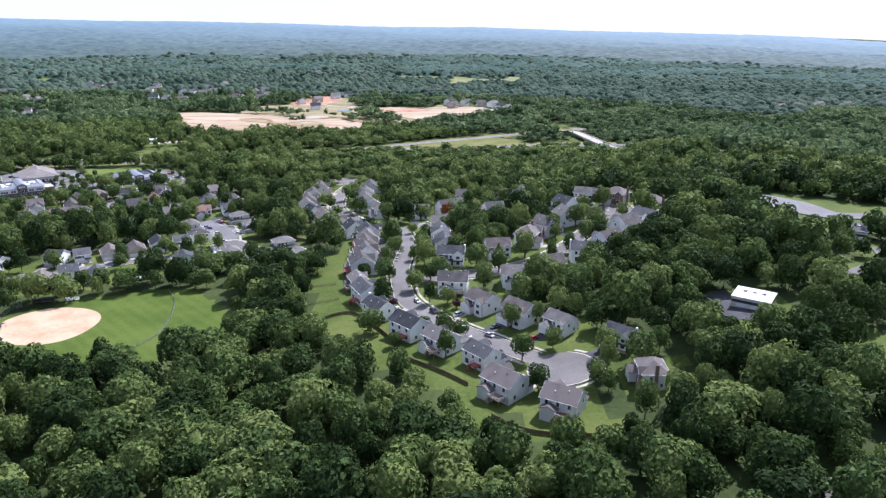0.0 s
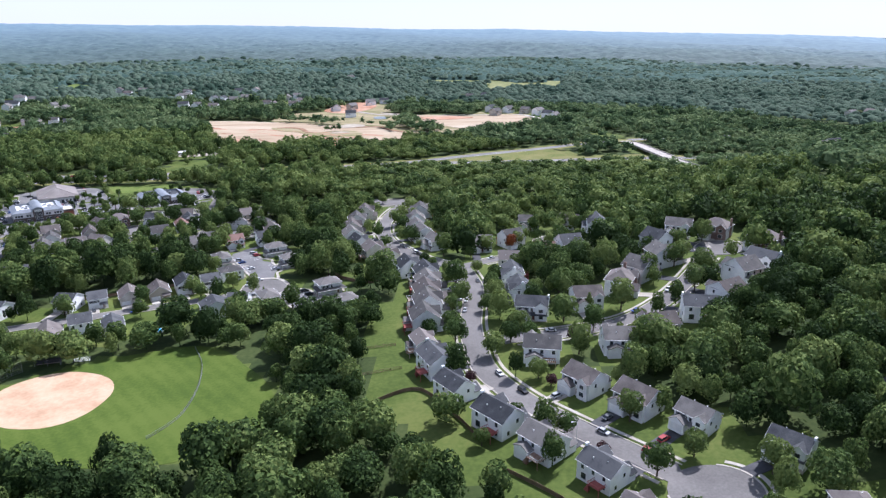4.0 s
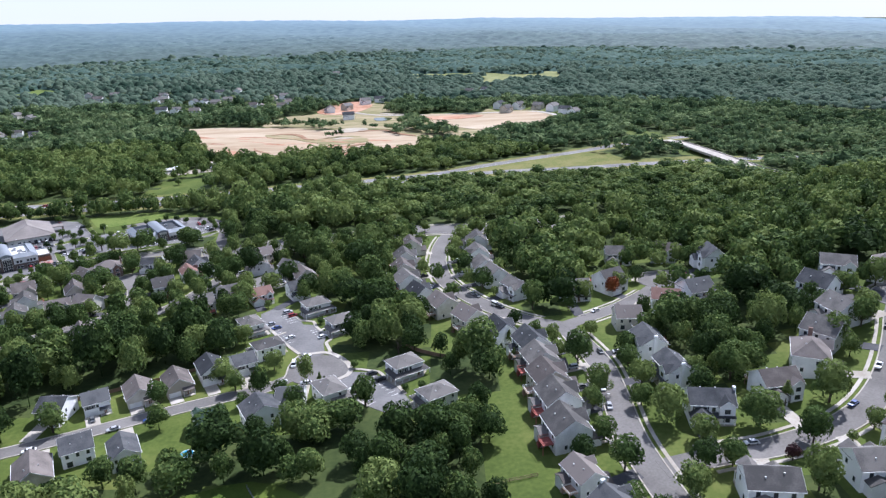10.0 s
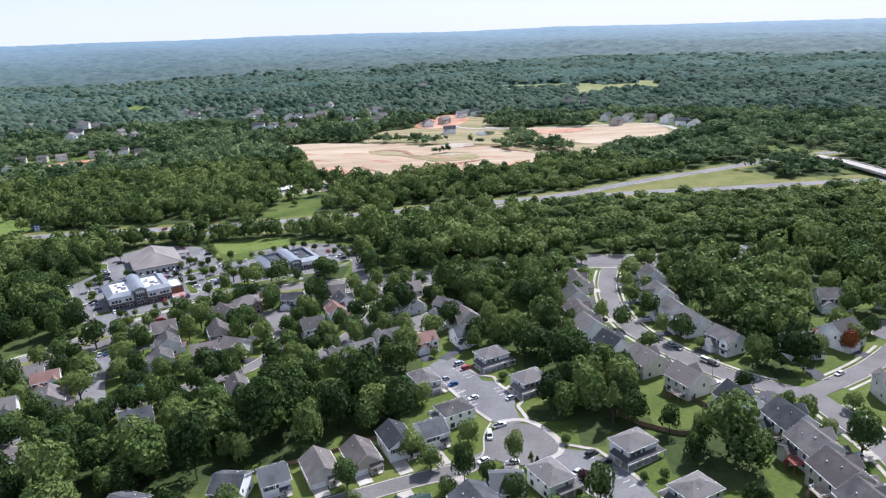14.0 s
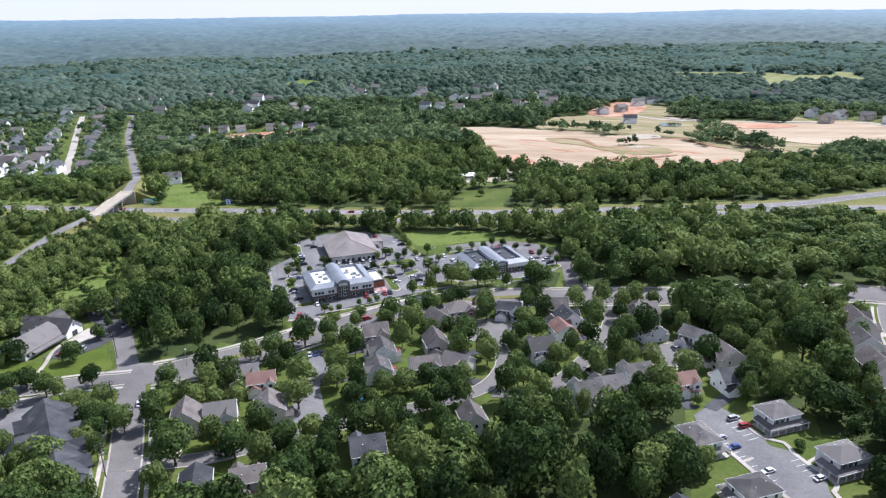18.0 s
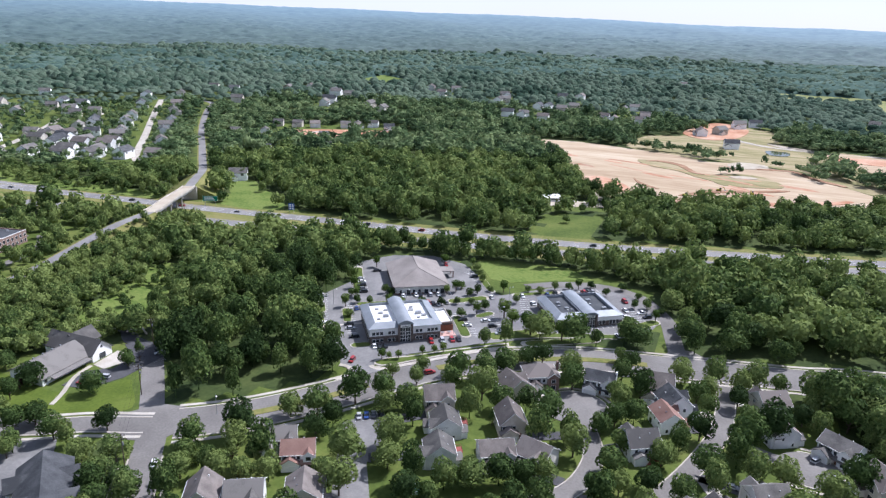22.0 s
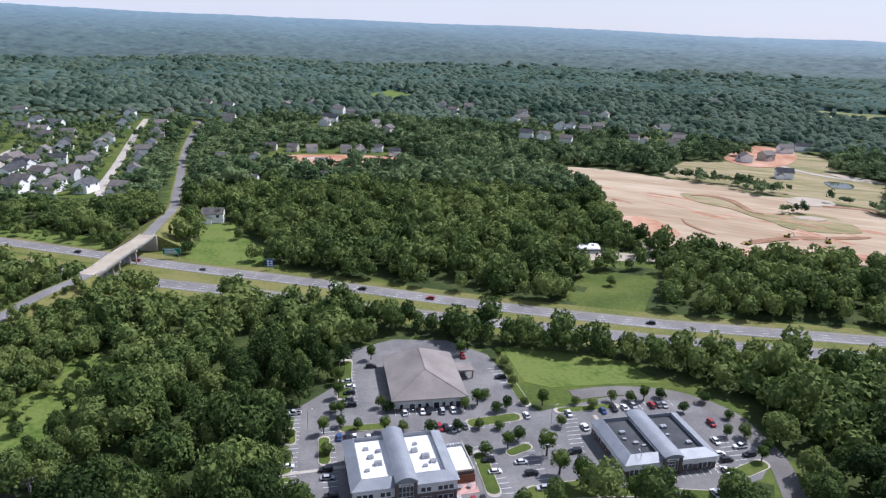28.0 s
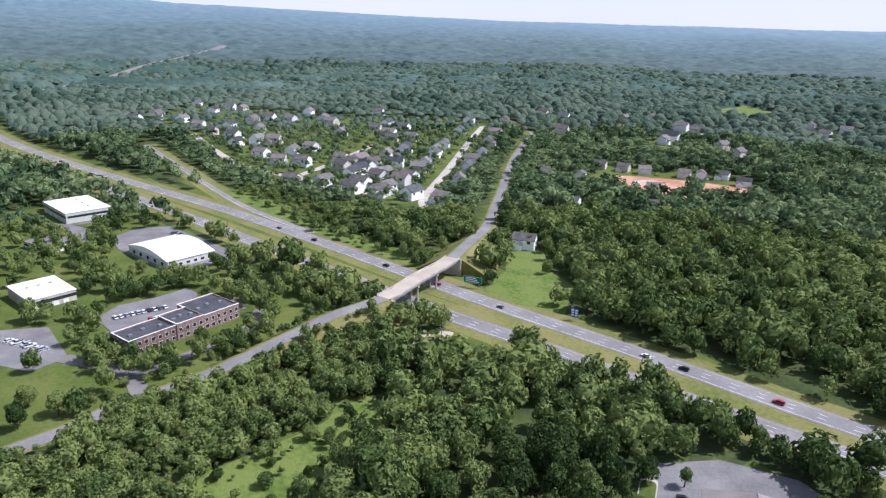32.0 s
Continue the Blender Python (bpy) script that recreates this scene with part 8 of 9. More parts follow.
AX, AY = 35.5, 125.5  # the two headings of the office park
for p, q, deg in (((-380, 615), (-354, 633), AY), ((-363, 608), (-337, 630), AY), ((-417, 600), (-389, 556), AX), ((-398, 594), (-377, 563), AX), ((-414, 636), (-398, 612), AX),
                        ((-365, 551), (-340, 571), AY), ((-338, 573), (-326, 582), AY), ((-341, 608), (-323, 585), AX), ((-328, 617), (-312, 594), AX), ((-318, 646), (-308, 620), AX), ((-290, 609), (-259, 634), AY),
                        ((-306, 654), (-281, 672), AY), ((-262, 652), (-250, 636), AX), ((-358, 668), (-345, 655), AX)):
    stall_row(p, q, deg)
for deg, spots in ((AX, [(-407.2, 644.3, 2), (-406.3, 624.5, 0), (-409.7, 628, 1), (-403.6, 619.6, 2), (-401.4, 615.1, 3), (-398.2, 611.5, 2), (-414.9, 596.7, 5), (-396.8, 567, 0), (-388.4, 558.1, 7), (-383.9, 571.1, 2), (-381.1, 567.6, 1), (-374.8, 560.1, 2), (-335.6, 600.3, 2), (-331.3, 595.3, 0), (-324.8, 604.5, 0), (-319.7, 599.8, 2), (-313.7, 593.5, 9), (-309.1, 618.9, 2), (-351.9, 660.6, 2), (-309.1, 619.5, 2), (-254.2, 649.3, 5), (-251.1, 644.8, 2), (-261.2, 640.8, 0), (-258.5, 637.7, 2)]),
                   (AY, [(-390.3, 590, 6), (-387.6, 591.7, 2), (-385.2, 592.5, 0), (-380.4, 594.4, 0), (-376.2, 616, 0), (-370.4, 619.9, 0), (-368.4, 621.2, 2), (-363.5, 623.7, 9), (-359.9, 626.2, 0), (-359.4, 612, 4), (-357.5, 613.2, 2), (-354.6, 613.7, 0), (-351.4, 617.6, 3), (-374.3, 672, 4), (-332.4, 635.4, 0), (-317.5, 644.2, 0), (-309.6, 636.8, 0)]),
                   (AY, [(-309.3, 637.4, 0), (-298.2, 658.7, 0), (-295.1, 661.8, 1), (-288.3, 665.3, 4), (-285.9, 667, 3), (-283.7, 668, 1), (-305.5, 652.2, 6), (-301.9, 655.8, 2), (-262.9, 649.1, 0), (-258.4, 630.7, 0), (-279.9, 615.1, 0), (-272, 609, 3), (-261.2, 615.7, 0), (-259.4, 616.5, 1), (-252.6, 620.2, 0), (-250.3, 620.9, 2), (-265, 661.4, 4)])):
    for x, y, k in spots:
        put_car(x, y, deg + random.choice((0, 180)) + random.uniform(-2, 2), k)
for p, q, deg, fill in (((-171, 477), (-154, 453), 35, 0), ((-164, 487), (-157, 477), 35, 0), ((-146, 468), (-140, 458), 35, 0), ((-121, 409), (-109, 394), 40, 0), ((-113, 417), (-102, 400), 35, 0), ((-340, 500), (-330, 508), 120, 0.9), ((-446, 512), (-438, 503), 60, 0.6), ((-452, 474), (-446, 486), 15, 0.5)):
    stall_row(p, q, deg, fill)
stall_row((-670.4, 540), (-669, 572), 4)
stall_row((-655, 540), (-656, 562), 4, 0.3)
stall_row((-680, 490), (-650, 506), 100, 0.3)
stall_row((-352, 866), (-316, 880), 115, 0.4)
OFFICECARS = [(-361.4, 555.2, AY, 0), (-359.2, 556, AY, 2), (-357, 557.6, AY, 2), (-339.9, 571, AY, 4), (-335.6, 574.2, AY, 9), (-331.8, 576.8, AY, 4), (-329.2, 578.6, AY, 2), (-363.8, 539, 100, 4)]
REARCARS = [(-670.4 + 0.1 * k, 541.5 + 2.75 * k, 4, w) for k, w in enumerate((0, 0, 1, 0, 9, 0, 2, 0, 3, 0))] + [(-728 - 3.0 * k, 622 - 0.4 * k, 100, w) for k, w in enumerate((2, 0, 3, 1, 0, 2))] + [(-806 + 2.9 * k, 618 + 0.5 * k, 100, w) for k, w in enumerate((3, 2, 0, 2, 1))]
for x, y, deg, w in COURTCARS + OFFICECARS + REARCARS:
    put_car(x, y, deg, w)
tagged(part("stall_lines", stall, PAINT), "white painted parking stall lines", "road marking", "", "stuff")
for x, y, d, w in ((-526, 696, 8, 0), (-520, 693, 188, 2), (-480, 726, 10, 0), (-610, 706, 8, 4), (-655, 703, 8, 2), (-731, 691, 5, 2), (-771, 680, 5, 3), (-778, 650, 5, 2), (-855, 639, 8, 1), (-457, 721, 9, 2), (-421, 729, 9, 4), (-562, 708, 8, 3), (-344, 719, 12, 0), (-300, 744, 12, 2)):
    ln = HN if min(math.dist((x, y), p) for p in curve_points(HN, 8)) < min(math.dist((x, y), p) for p in curve_points(HS, 8)) else HS
    cp = curve_points(ln, 8)
    i = min(range(1, len(cp)), key=lambda k: math.dist(cp[k], (x, y)))
    put_car(cp[i][0] + 1.2, cp[i][1] - 1.4, math.degrees(math.atan2(cp[i][1] - cp[i - 1][1], cp[i][0] - cp[i - 1][0])), w)
for x, y, w in ((-16, 312, 0), (-7, 296, 0), (-1, 299, 2), (-25, 392, 0), (-25, 377, 1), (9, 363, 0), (49, 368, 6), (71, 375, 2), (88, 410, 2), (63, 390, 5), (-65, 502, 3), (-61, 486, 8), (-53, 487, 2), (-16, 475, 0), (26, 275, 1), (38, 262, 4), (-70, 503, 1), (-20, 420, 3), (-331, 545, 4), (-190, 385, 6), (-230, 371, 0), (-205, 385, 1), (-380, 452, 0)):
    ln = min(list(LINES.values()) + [col, south], key=lambda l: min(math.dist(p, (x, y)) for p in l))
    i = min(range(1, len(ln)), key=lambda k: math.dist(ln[k], (x, y)))
    t = Vector((ln[i][0] - ln[i - 1][0], ln[i][1] - ln[i - 1][1])).normalized()
    side = 1 if (x - ln[i][0]) * t.y - (y - ln[i][1]) * t.x > 0 else -1
    put_car(ln[i][0] + t.y * side * 3.4, ln[i][1] - t.x * side * 3.4, math.degrees(math.atan2(t.y, t.x)), w)

# ---- driveways ----
for grp, kind, x, y, ang, px, py in DRIVES:
    if grp in ("courtyard", "middle_west", "middle_east", "corner") and random.random() < 0.45:
        continue
    d = math.dist((x, y), (px, py))
    if d > 34 or d < 9 or grp == "courtyard":
        continue
    u, side_ = (math.sin(ang), -math.cos(ang)), (math.cos(ang), math.sin(ang))
    half = 2.4 if kind.startswith("cottage") else 3.3
    a = (x + u[0] * 5.0 - side_[0] * half, y + u[1] * 5.0 - side_[1] * half)
    run = 5.0
    while run < 22 and min(math.dist((a[0] + u[0] * run, a[1] + u[1] * run), p) for k, ln in FRONT for p in ln) > 4.9:
        run += 0.5
    if run >= 22:
        u, run = ((px - a[0]) / math.dist(a, (px, py)), (py - a[1]) / math.dist(a, (px, py))), math.dist(a, (px, py)) - 4.0
    b = (a[0] + u[0] * run, a[1] + u[1] * run)
    conc = grp.startswith("lane") or random.random() < 0.35
    ln = [(a[0] + (b[0] - a[0]) * t / 3, a[1] + (b[1] - a[1]) * t / 3) for t in range(4)]
    ribbon("driveway", ln, -2.5, 2.5, CONCRETE if conc else DARKDRIVE, 0.19, "pale concrete driveway" if conc else "dark asphalt driveway", "driveway")
    if random.random() < 0.4:
        m = ((a[0] + b[0]) / 2, (a[1] + b[1]) / 2)
        put_car(m[0], m[1], math.degrees(math.atan2(u[1], u[0])), None, gz(*m) + 0.25)
clear_away(CARS)

# ---- garden and street trees ----
def garden_tree(label, leaf, r, seed, tall=1.0, cone=False, stem=0.45, lobes=11):
    g = np.random.default_rng(seed)
    h = thing("tree", label, "tree", "garden and street trees")
    v, f = crown(g, 1, 900, 0.086, max(lobes, 20), tall=tall, cone=cone)
    v = v * r
    v[:, 2] += stem
    part("crown", Build().add(v.tolist(), f.tolist()), leaf, h)
    b = Build()
    top = stem + r * 0.9
    b.tube((0, 0, -0.4), (0.05, 0.02, stem + r * 0.3), 0.24, 0.18, 7)
    b.tube((0.05, 0.02, stem + r * 0.3), (0, 0.1, top), 0.18, 0.08, 6)
    for k in range(5):
        a = k * 1.26 + 0.3
        b.tube((0.05, 0.02, stem + 0.2 * r + 0.1 * k), (math.cos(a) * r * 0.55, math.sin(a) * r * 0.55, stem + r * (0.6 + 0.08 * k)), 0.10, 0.04, 5)
    part("trunk", b, BARK, h)
    return h


TREES = [garden_tree("round green maple in full leaf", LEAFTREE, 4.0, 1), garden_tree("broad green shade tree in a yard", LEAFTREE, 4.6, 2, 0.85), garden_tree("upright oval green yard tree", LEAFTREE, 3.3, 3, 1.35), garden_tree("dense dark green yard tree", LEAFTREE, 4.3, 4, 1.1),
         garden_tree("narrow dark green conifer tree", LEAFTREE, 2.4, 5, 2.1, True, 0.4, 14), garden_tree("russet-leaved ornamental tree in a lawn", LEAFRED, 3.4, 6, 1.1), garden_tree("dark plum-leaved ornamental tree in a yard", LEAFPLUM, 2.8, 7, 0.9), garden_tree("bright yellow-green round bush", LEAFYELLOW, 1.8, 8, 0.8, stem=0.1), garden_tree("young light green tree in a parking lot", LEAFLIGHT, 2.3, 9, 1.15, stem=1.2)]


def put_tree(x, y, which, s=1.0):
    copy_thing(TREES[which], Matrix.Translation((x, y, gz(x, y))) @ Matrix.Rotation(random.uniform(0, 6.28), 4, "Z") @ Matrix.Diagonal((s, s, s * random.uniform(0.9, 1.12), 1)))


put_tree(2, 492, 5, 1.35)
for x, y in ((1.5, 273), (6.4, 301), (-23.6, 306), (17.3, 256), (19.6, 340), (-118, 402), (-470, 462)):
    put_tree(x, y, 6)
put_tree(-341.3, 430, 7, 1.2)
for x, y, s in ((-510, 530, 0.6), (-506, 548, 0.45), (-497, 541, 0.7), (-512, 566, 0.8), (-503, 574, 0.5), (-494, 555, 0.4), (-515, 585, 0.7), (-487, 538, 0.5)):
    put_tree(x, y, 1, s)
for x, y, s in ((-104, 437, 2.0), (-37, 431, 1.0), (-446, 500, 1.4)):
    put_tree(x, y, 4, s)
PARKTREES = [(-411, 651), (-416, 628), (-412, 626), (-406, 615), (-402, 605), (-398, 604), (-394, 597), (-387, 598), (-387, 616), (-383, 615), (-376, 674), (-353, 635), (-352, 641), (-356, 629), (-359, 678), (-354, 672), (-349, 663), (-345, 657), (-344, 633), (-341, 637), (-377, 601), (-371, 604), (-362, 609), (-353, 614), (-346, 619), (-339, 622), (-397, 590), (-389, 580), (-399, 569), (-406, 581), (-338, 604), (-330, 618), (-332, 611), (-343, 599), (-336, 644), (-329, 646), (-318, 634), (-317, 653), (-310, 653), (-304, 662), (-297, 666), (-292, 669), (-286, 674), (-276, 666), (-259, 669), (-269, 678), (-253, 657), (-245, 652), (-247, 643), (-259, 655)]
for x, y in PARKTREES:
    k = random.choice((0, 1, 3, 8, 8))
    put_tree(x, y, k, random.uniform(2.2, 3.0) / {0: 4.0, 1: 4.6, 3: 4.3, 8: 2.3}[k])
for x, y in [(-318, 613), (-311, 604), (-303, 601), (-300, 599), (-285, 599)]:
    put_tree(x, y, 8, random.uniform(1.6, 1.9))
for x, y in [(-352.8, 546), (-349.9, 547.3), (-346.2, 549.3), (-338.4, 557.6), (-334.2, 561.2), (-331, 564)]:
    put_tree(x, y, 8, random.uniform(0.7, 1.0))
for x, y in [(-288, 617), (-287, 618), (-286, 619), (-284, 620), (-267, 631), (-266, 632), (-265, 633), (-263, 634)]:
    put_tree(x, y, 7, random.uniform(0.5, 0.6))
for x, y, r in LONE:
    k = random.choice((0, 1, 3, 3))
    put_tree(x, y, k, 1.1 * r / (4.0, 4.6, 3.3, 4.3)[k])
for x, y, k, r in ((-56, 434, 4, 1.0), (-55.5, 420, 4, 0.8), (-52, 419, 4, 0.8), (31, 369, 4, 1.3), (-114, 394, 4, 1.3), (-134.5, 413, 4, 0.7), (-132.5, 412, 4, 0.6), (-291.6, 517, 4, 1.0)):
    put_tree(x, y, k, r)
YARDTREES = [(-409, 438), (-378.5, 429), (-433, 429), (-362, 449.5), (-398, 430), (-396, 434), (-387, 433), (-385, 422), (-399, 443), (-385, 416), (-409, 405), (-454, 441), (-444, 440), (-442, 447), (-428, 443), (-416, 455), (-490, 471), (-442, 472), (-447, 494), (-466, 455), (-468, 466), (-391, 426)]
for x, y in YARDTREES:
    put_tree(x, y, random.choice((0, 1, 1, 3)), random.uniform(1.05, 1.4))
put_tree(-364, 459, 4, 1.7)
for x, y in ((-379.7, 454.8), (-373.6, 453.3), (-372.8, 457.9), (-379.4, 458.5), (-368, 455)):
    put_tree(x, y, 1, random.uniform(0.5, 0.65))
OFFICETREES = [(-372, 886), (-358, 892), (-345, 898), (-334, 900), (-318, 892), (-308, 884), (-345, 870), (-312, 862), (-302, 872), (-362, 868), (-695, 560), (-680, 567), (-630, 564), (-616, 566), (-596, 544), (-612, 531), (-642, 521), (-671, 527), (-622, 519), (-586, 498), (-584, 484), (-651, 605), (-622, 605), (-609, 575), (-794, 567), (-732, 574), (-756, 542), (-600, 490), (-352, 904), (-324, 863), (-330, 801), (-161, 599), (-144, 597), (-110, 626), (-96, 623)]
OFFICETREES = [q for q in OFFICETREES if not any(inside(*q, pg) for pg in FARLOTS)] + [(-694, 552), (-697, 566), (-696, 580), (-645, 612), (-660, 600), (-706, 596), (-708, 612), (-712, 590)]
for x, y in OFFICETREES:
    put_tree(x, y, random.choice((0, 1, 3)), random.uniform(0.85, 1.25))
clear_away(TREES)

# ---- parking islands ----
for x, y, dx, dy, w in ((-407, 583, 2, -3, 2.2), (-398, 568, 2, -3, 2.0), (-391, 581, 4, -6, 2.2), (-386, 600, 6, 4, 2.4), (-343, 627, 7, 6, 3.0), (-334, 594, 6, -9, 2.6), (-328, 612, 2, 3, 2.2), (-412, 630, 8, -14, 3.0), (-250, 637, 3, 4, 3.0), (-285, 598, 14, 9, 3.0), (-368, 554.5, 2.2, 1.5, 2.4), (-308, 596, 8, 6, 4.0), (-341, 652, 6, -8, 2.0), (-312, 652, 10, 7, 2.0)):
    u = Vector((dx, dy)).normalized()
    n = Vector((u.y, -u.x))
    pts = []
    for k in range(9):
        a = -math.pi / 2 + math.pi * k / 8
        pts.append(Vector((x + dx, y + dy)) + u * math.cos(a) * w + n * -math.sin(a) * w)
    for k in range(9):
        a = math.pi / 2 + math.pi * k / 8
        pts.append(Vector((x - dx, y - dy)) + u * math.cos(a) * w + n * -math.sin(a) * w)
    pts = [(p.x, p.y) for p in pts][::-1]
    isl = thing("parking_island", "kerbed grass island in a parking lot", "parking island", "parking islands")
    part("kerb", Build().prism(pts, 2.2, 2.62), CONCRETE, isl)
    part("grass", Build().prism([(x + (a - x) * 0.88, y + (b - y) * 0.88) for a, b in pts], 2.6, 2.68), GRASS, isl)
for pts, lab in (([(-316, 588), (-300, 598), (-282, 607), (-262, 615)], "planted kerbed verge before an office"),):
    ln = curve_points(pts, 4)
    ribbon("kerb", ln, -2.6, 2.6, CONCRETE, 0.3, "pale kerb round a planted verge", "kerb")
    ribbon("verge", ln, -2.1, 2.1, GRASS, 0.36, lab, "verge")
sheet("pavement", [(-363, 561), (-338, 580), (-337, 578.6), (-362, 559.4)], CONCRETE, 0.22, "concrete walk before an office", "pavement")
sheet("pavement", [(-290, 614), (-262, 634), (-261, 632.4), (-289, 612.4)], CONCRETE, 0.22, "concrete walk before an office", "pavement")
for a, b in (((-291, 622), (-308, 648)), ((-397, 562), (-378, 577))):
    ribbon("pavement", [a, ((a[0] + b[0]) / 2, (a[1] + b[1]) / 2), b], -0.8, 0.8, CONCRETE, 0.22, "pale concrete footpath", "pavement")
# the mouth of the office drive and the kerbed verge beside it
sheet("road", [(-373, 546), (-371, 541), (-367, 534.5), (-360, 532), (-354, 529), (-348, 537), (-353.5, 538.5), (-356.4, 541.5), (-355.7, 545), (-351, 548), (-347, 553.5), (-337, 562), (-319, 579.5), (-324, 586), (-344, 574), (-362, 559)], LOTASPHALT, 0.29, "grey asphalt drive and bays before an office", "road")
VERGEFRONT = [(-355.2, 543), (-353.8, 545.4), (-350.5, 549.1), (-343.5, 553.8), (-330.4, 566.2), (-319, 576), (-307, 586), (-305.5, 582.5), (-318.9, 571.3), (-328.9, 561.6), (-338.4, 551.9), (-344.2, 545.2), (-349.8, 540.4), (-353.6, 540.4)]
sheet("kerb", VERGEFRONT, CONCRETE, 0.40, "pale concrete kerb round a grass verge", "kerb")
sheet("verge", [(-354.2, 543), (-353, 544.9), (-350.2, 548.1), (-343.1, 552.9), (-330, 565.3), (-318.4, 575), (-307.2, 584.4), (-306.4, 582.9), (-319.3, 572.1), (-329.3, 562.5), (-338.8, 552.8), (-344.6, 546.2), (-350, 541.4), (-353.2, 541.4)], GRASS, 0.46, "mown grass verge before an office", "verge")
ribbon("pavement", curve_points([(-354.6, 538.8), (-351.3, 537.4), (-347.7, 538.9), (-343.2, 543.8), (-334.2, 553.4), (-324.8, 564), (-318, 570.6), (-307, 580)], 3), -1.1, 1.1, CONCRETE, 0.34, "pale concrete sidewalk curving into a drive", "pavement")
ribbon("kerb", curve_points([(-367, 533.6), (-363.4, 533.8), (-360.4, 532), (-359, 529), (-359.6, 525.8), (-361.6, 521.6)], 2), -1.0, 1.0, CONCRETE, 0.36, "pale concrete kerb curving round a drive mouth", "kerb")

# ---- fences ----
def fence(pts, height, material, label, gap=2.4, boards=True):
    h = thing("fence", label, "fence", "garden fences")
    ln = np.array(curve_points(pts, gap))
    for i, (x, y) in enumerate(ln):
        z = gz(x, y)
        part("post", Build().box(x - 0.07, x + 0.07, y - 0.07, y + 0.07, z - 0.3, z + height + 0.08), material, h)
        if i < len(ln) - 1:
            x2, y2 = ln[i + 1]
            z2 = gz(x2, y2)
            t = np.array([x2 - x, y2 - y])
            nn = np.array([t[1], -t[0]]) / (np.linalg.norm(t) + 1e-6) * 0.03
            b = Build()
            for lo, hi in (((0.05, height),) if boards else ((0.25, 0.4), (height - 0.2, height - 0.05), (0.6, 0.7))):
                v = [(x - nn[0], y - nn[1], z + lo), (x2 - nn[0], y2 - nn[1], z2 + lo), (x2 + nn[0], y2 + nn[1], z2 + lo), (x + nn[0], y + nn[1], z + lo)]
                v += [(p, q, (z if k in (0, 3) else z2) + hi) for k, (p, q, _) in enumerate(v)]
                b.add(v, [(0, 3, 2, 1), (4, 5, 6, 7), (0, 1, 5, 4), (1, 2, 6, 5), (2, 3, 7, 6), (3, 0, 4, 7)])
            part("panel", b, material, h)
    return h


fence(pl([(-58, 386), (-66, 366), (-80, 372), (-87, 380)]), 1.8, FENCEWOOD, "brown wooden board fence round a back yard")
fence(pl([(-69, 395), (-61, 386), (-57, 378)]), 1.8, FENCEWOOD, "brown wooden board fence round a back yard")
fence(pl([(-60, 291), (-48, 293)]), 1.3, FENCEWOOD, "low dark rail fence between lawns", boards=False)
fence(pl([(-59, 270), (-44, 274)]), 1.3, FENCEWOOD, "low dark rail fence between lawns", boards=False)
fence(pl([(-50, 252), (-37, 258), (-24, 240), (-18, 228)]), 1.5, FENCEWOOD, "dark wooden fence behind houses")
fence(pl([(-12, 214), (0, 203), (8, 194)]), 1.5, FENCEWOOD, "dark wooden fence behind houses")
fence(pl([(14, 175), (24, 166), (40, 162)]), 1.5, FENCEWOOD, "dark wooden fence behind a house")
fence(pl([(-126, 298), (-118, 284), (-113, 266), (-112, 248), (-117, 236)]), 1.4, STEEL, "chain-link outfield fence on a ball field", 4.0, False)
fence(pl([(-205, 345), (-190, 352), (-170, 363), (-156, 372)]), 1.6, FENCEWOOD, "wooden fence along back yards")

# ---- ball field ----
bs = thing("backstop", "grey chain-link backstop behind home plate", "backstop")
for i, (x, y) in enumerate(curve_points([(-210, 300), (-214, 308), (-217, 317), (-213, 326)], 3.5)):
    part("post", Build().tube((x, y, gz(x, y) - 0.2), (x, y, gz(x, y) + 5.0), 0.08, 0.08, 6), STEEL, bs)
ln = curve_points([(-210, 300), (-214, 308), (-217, 317), (-213, 326)], 3.5)
for z in (0.2, 1.2, 2.2, 3.2, 4.2, 4.9):
    b = Build()
    for p, q in zip(ln[:-1], ln[1:]):
        b.tube((*p, gz(*p) + z), (*q, gz(*q) + z), 0.04, 0.04, 5)
    part("rail", b, STEEL, bs)
for x, y, deg in ((-206, 333, 20), (-209, 297, 80)):
    d = thing("dugout", "low dugout with dark roof beside a ball field", "dugout", "dugouts")
    part("back_wall", Build().box(-5, 5, 0.9, 1.1, -0.2, 2.2), DARKDRIVE, d)
    part("roof", Build().slab([(-5.2, -1.4, 2.5), (5.2, -1.4, 2.5), (5.2, 1.3, 2.2), (-5.2, 1.3, 2.2)], 0.12), DARKDRIVE, d)
    part("bench", Build().box(-4.5, 4.5, 0.4, 0.8, 0.35, 0.45), WOODDECK, d)
    for k in (-5, 0, 5):
        part("post", Build().box(k - 0.06, k + 0.06, -1.3, -1.18, -0.2, 2.45), STEEL, d)
    placed(d, x, y, deg)
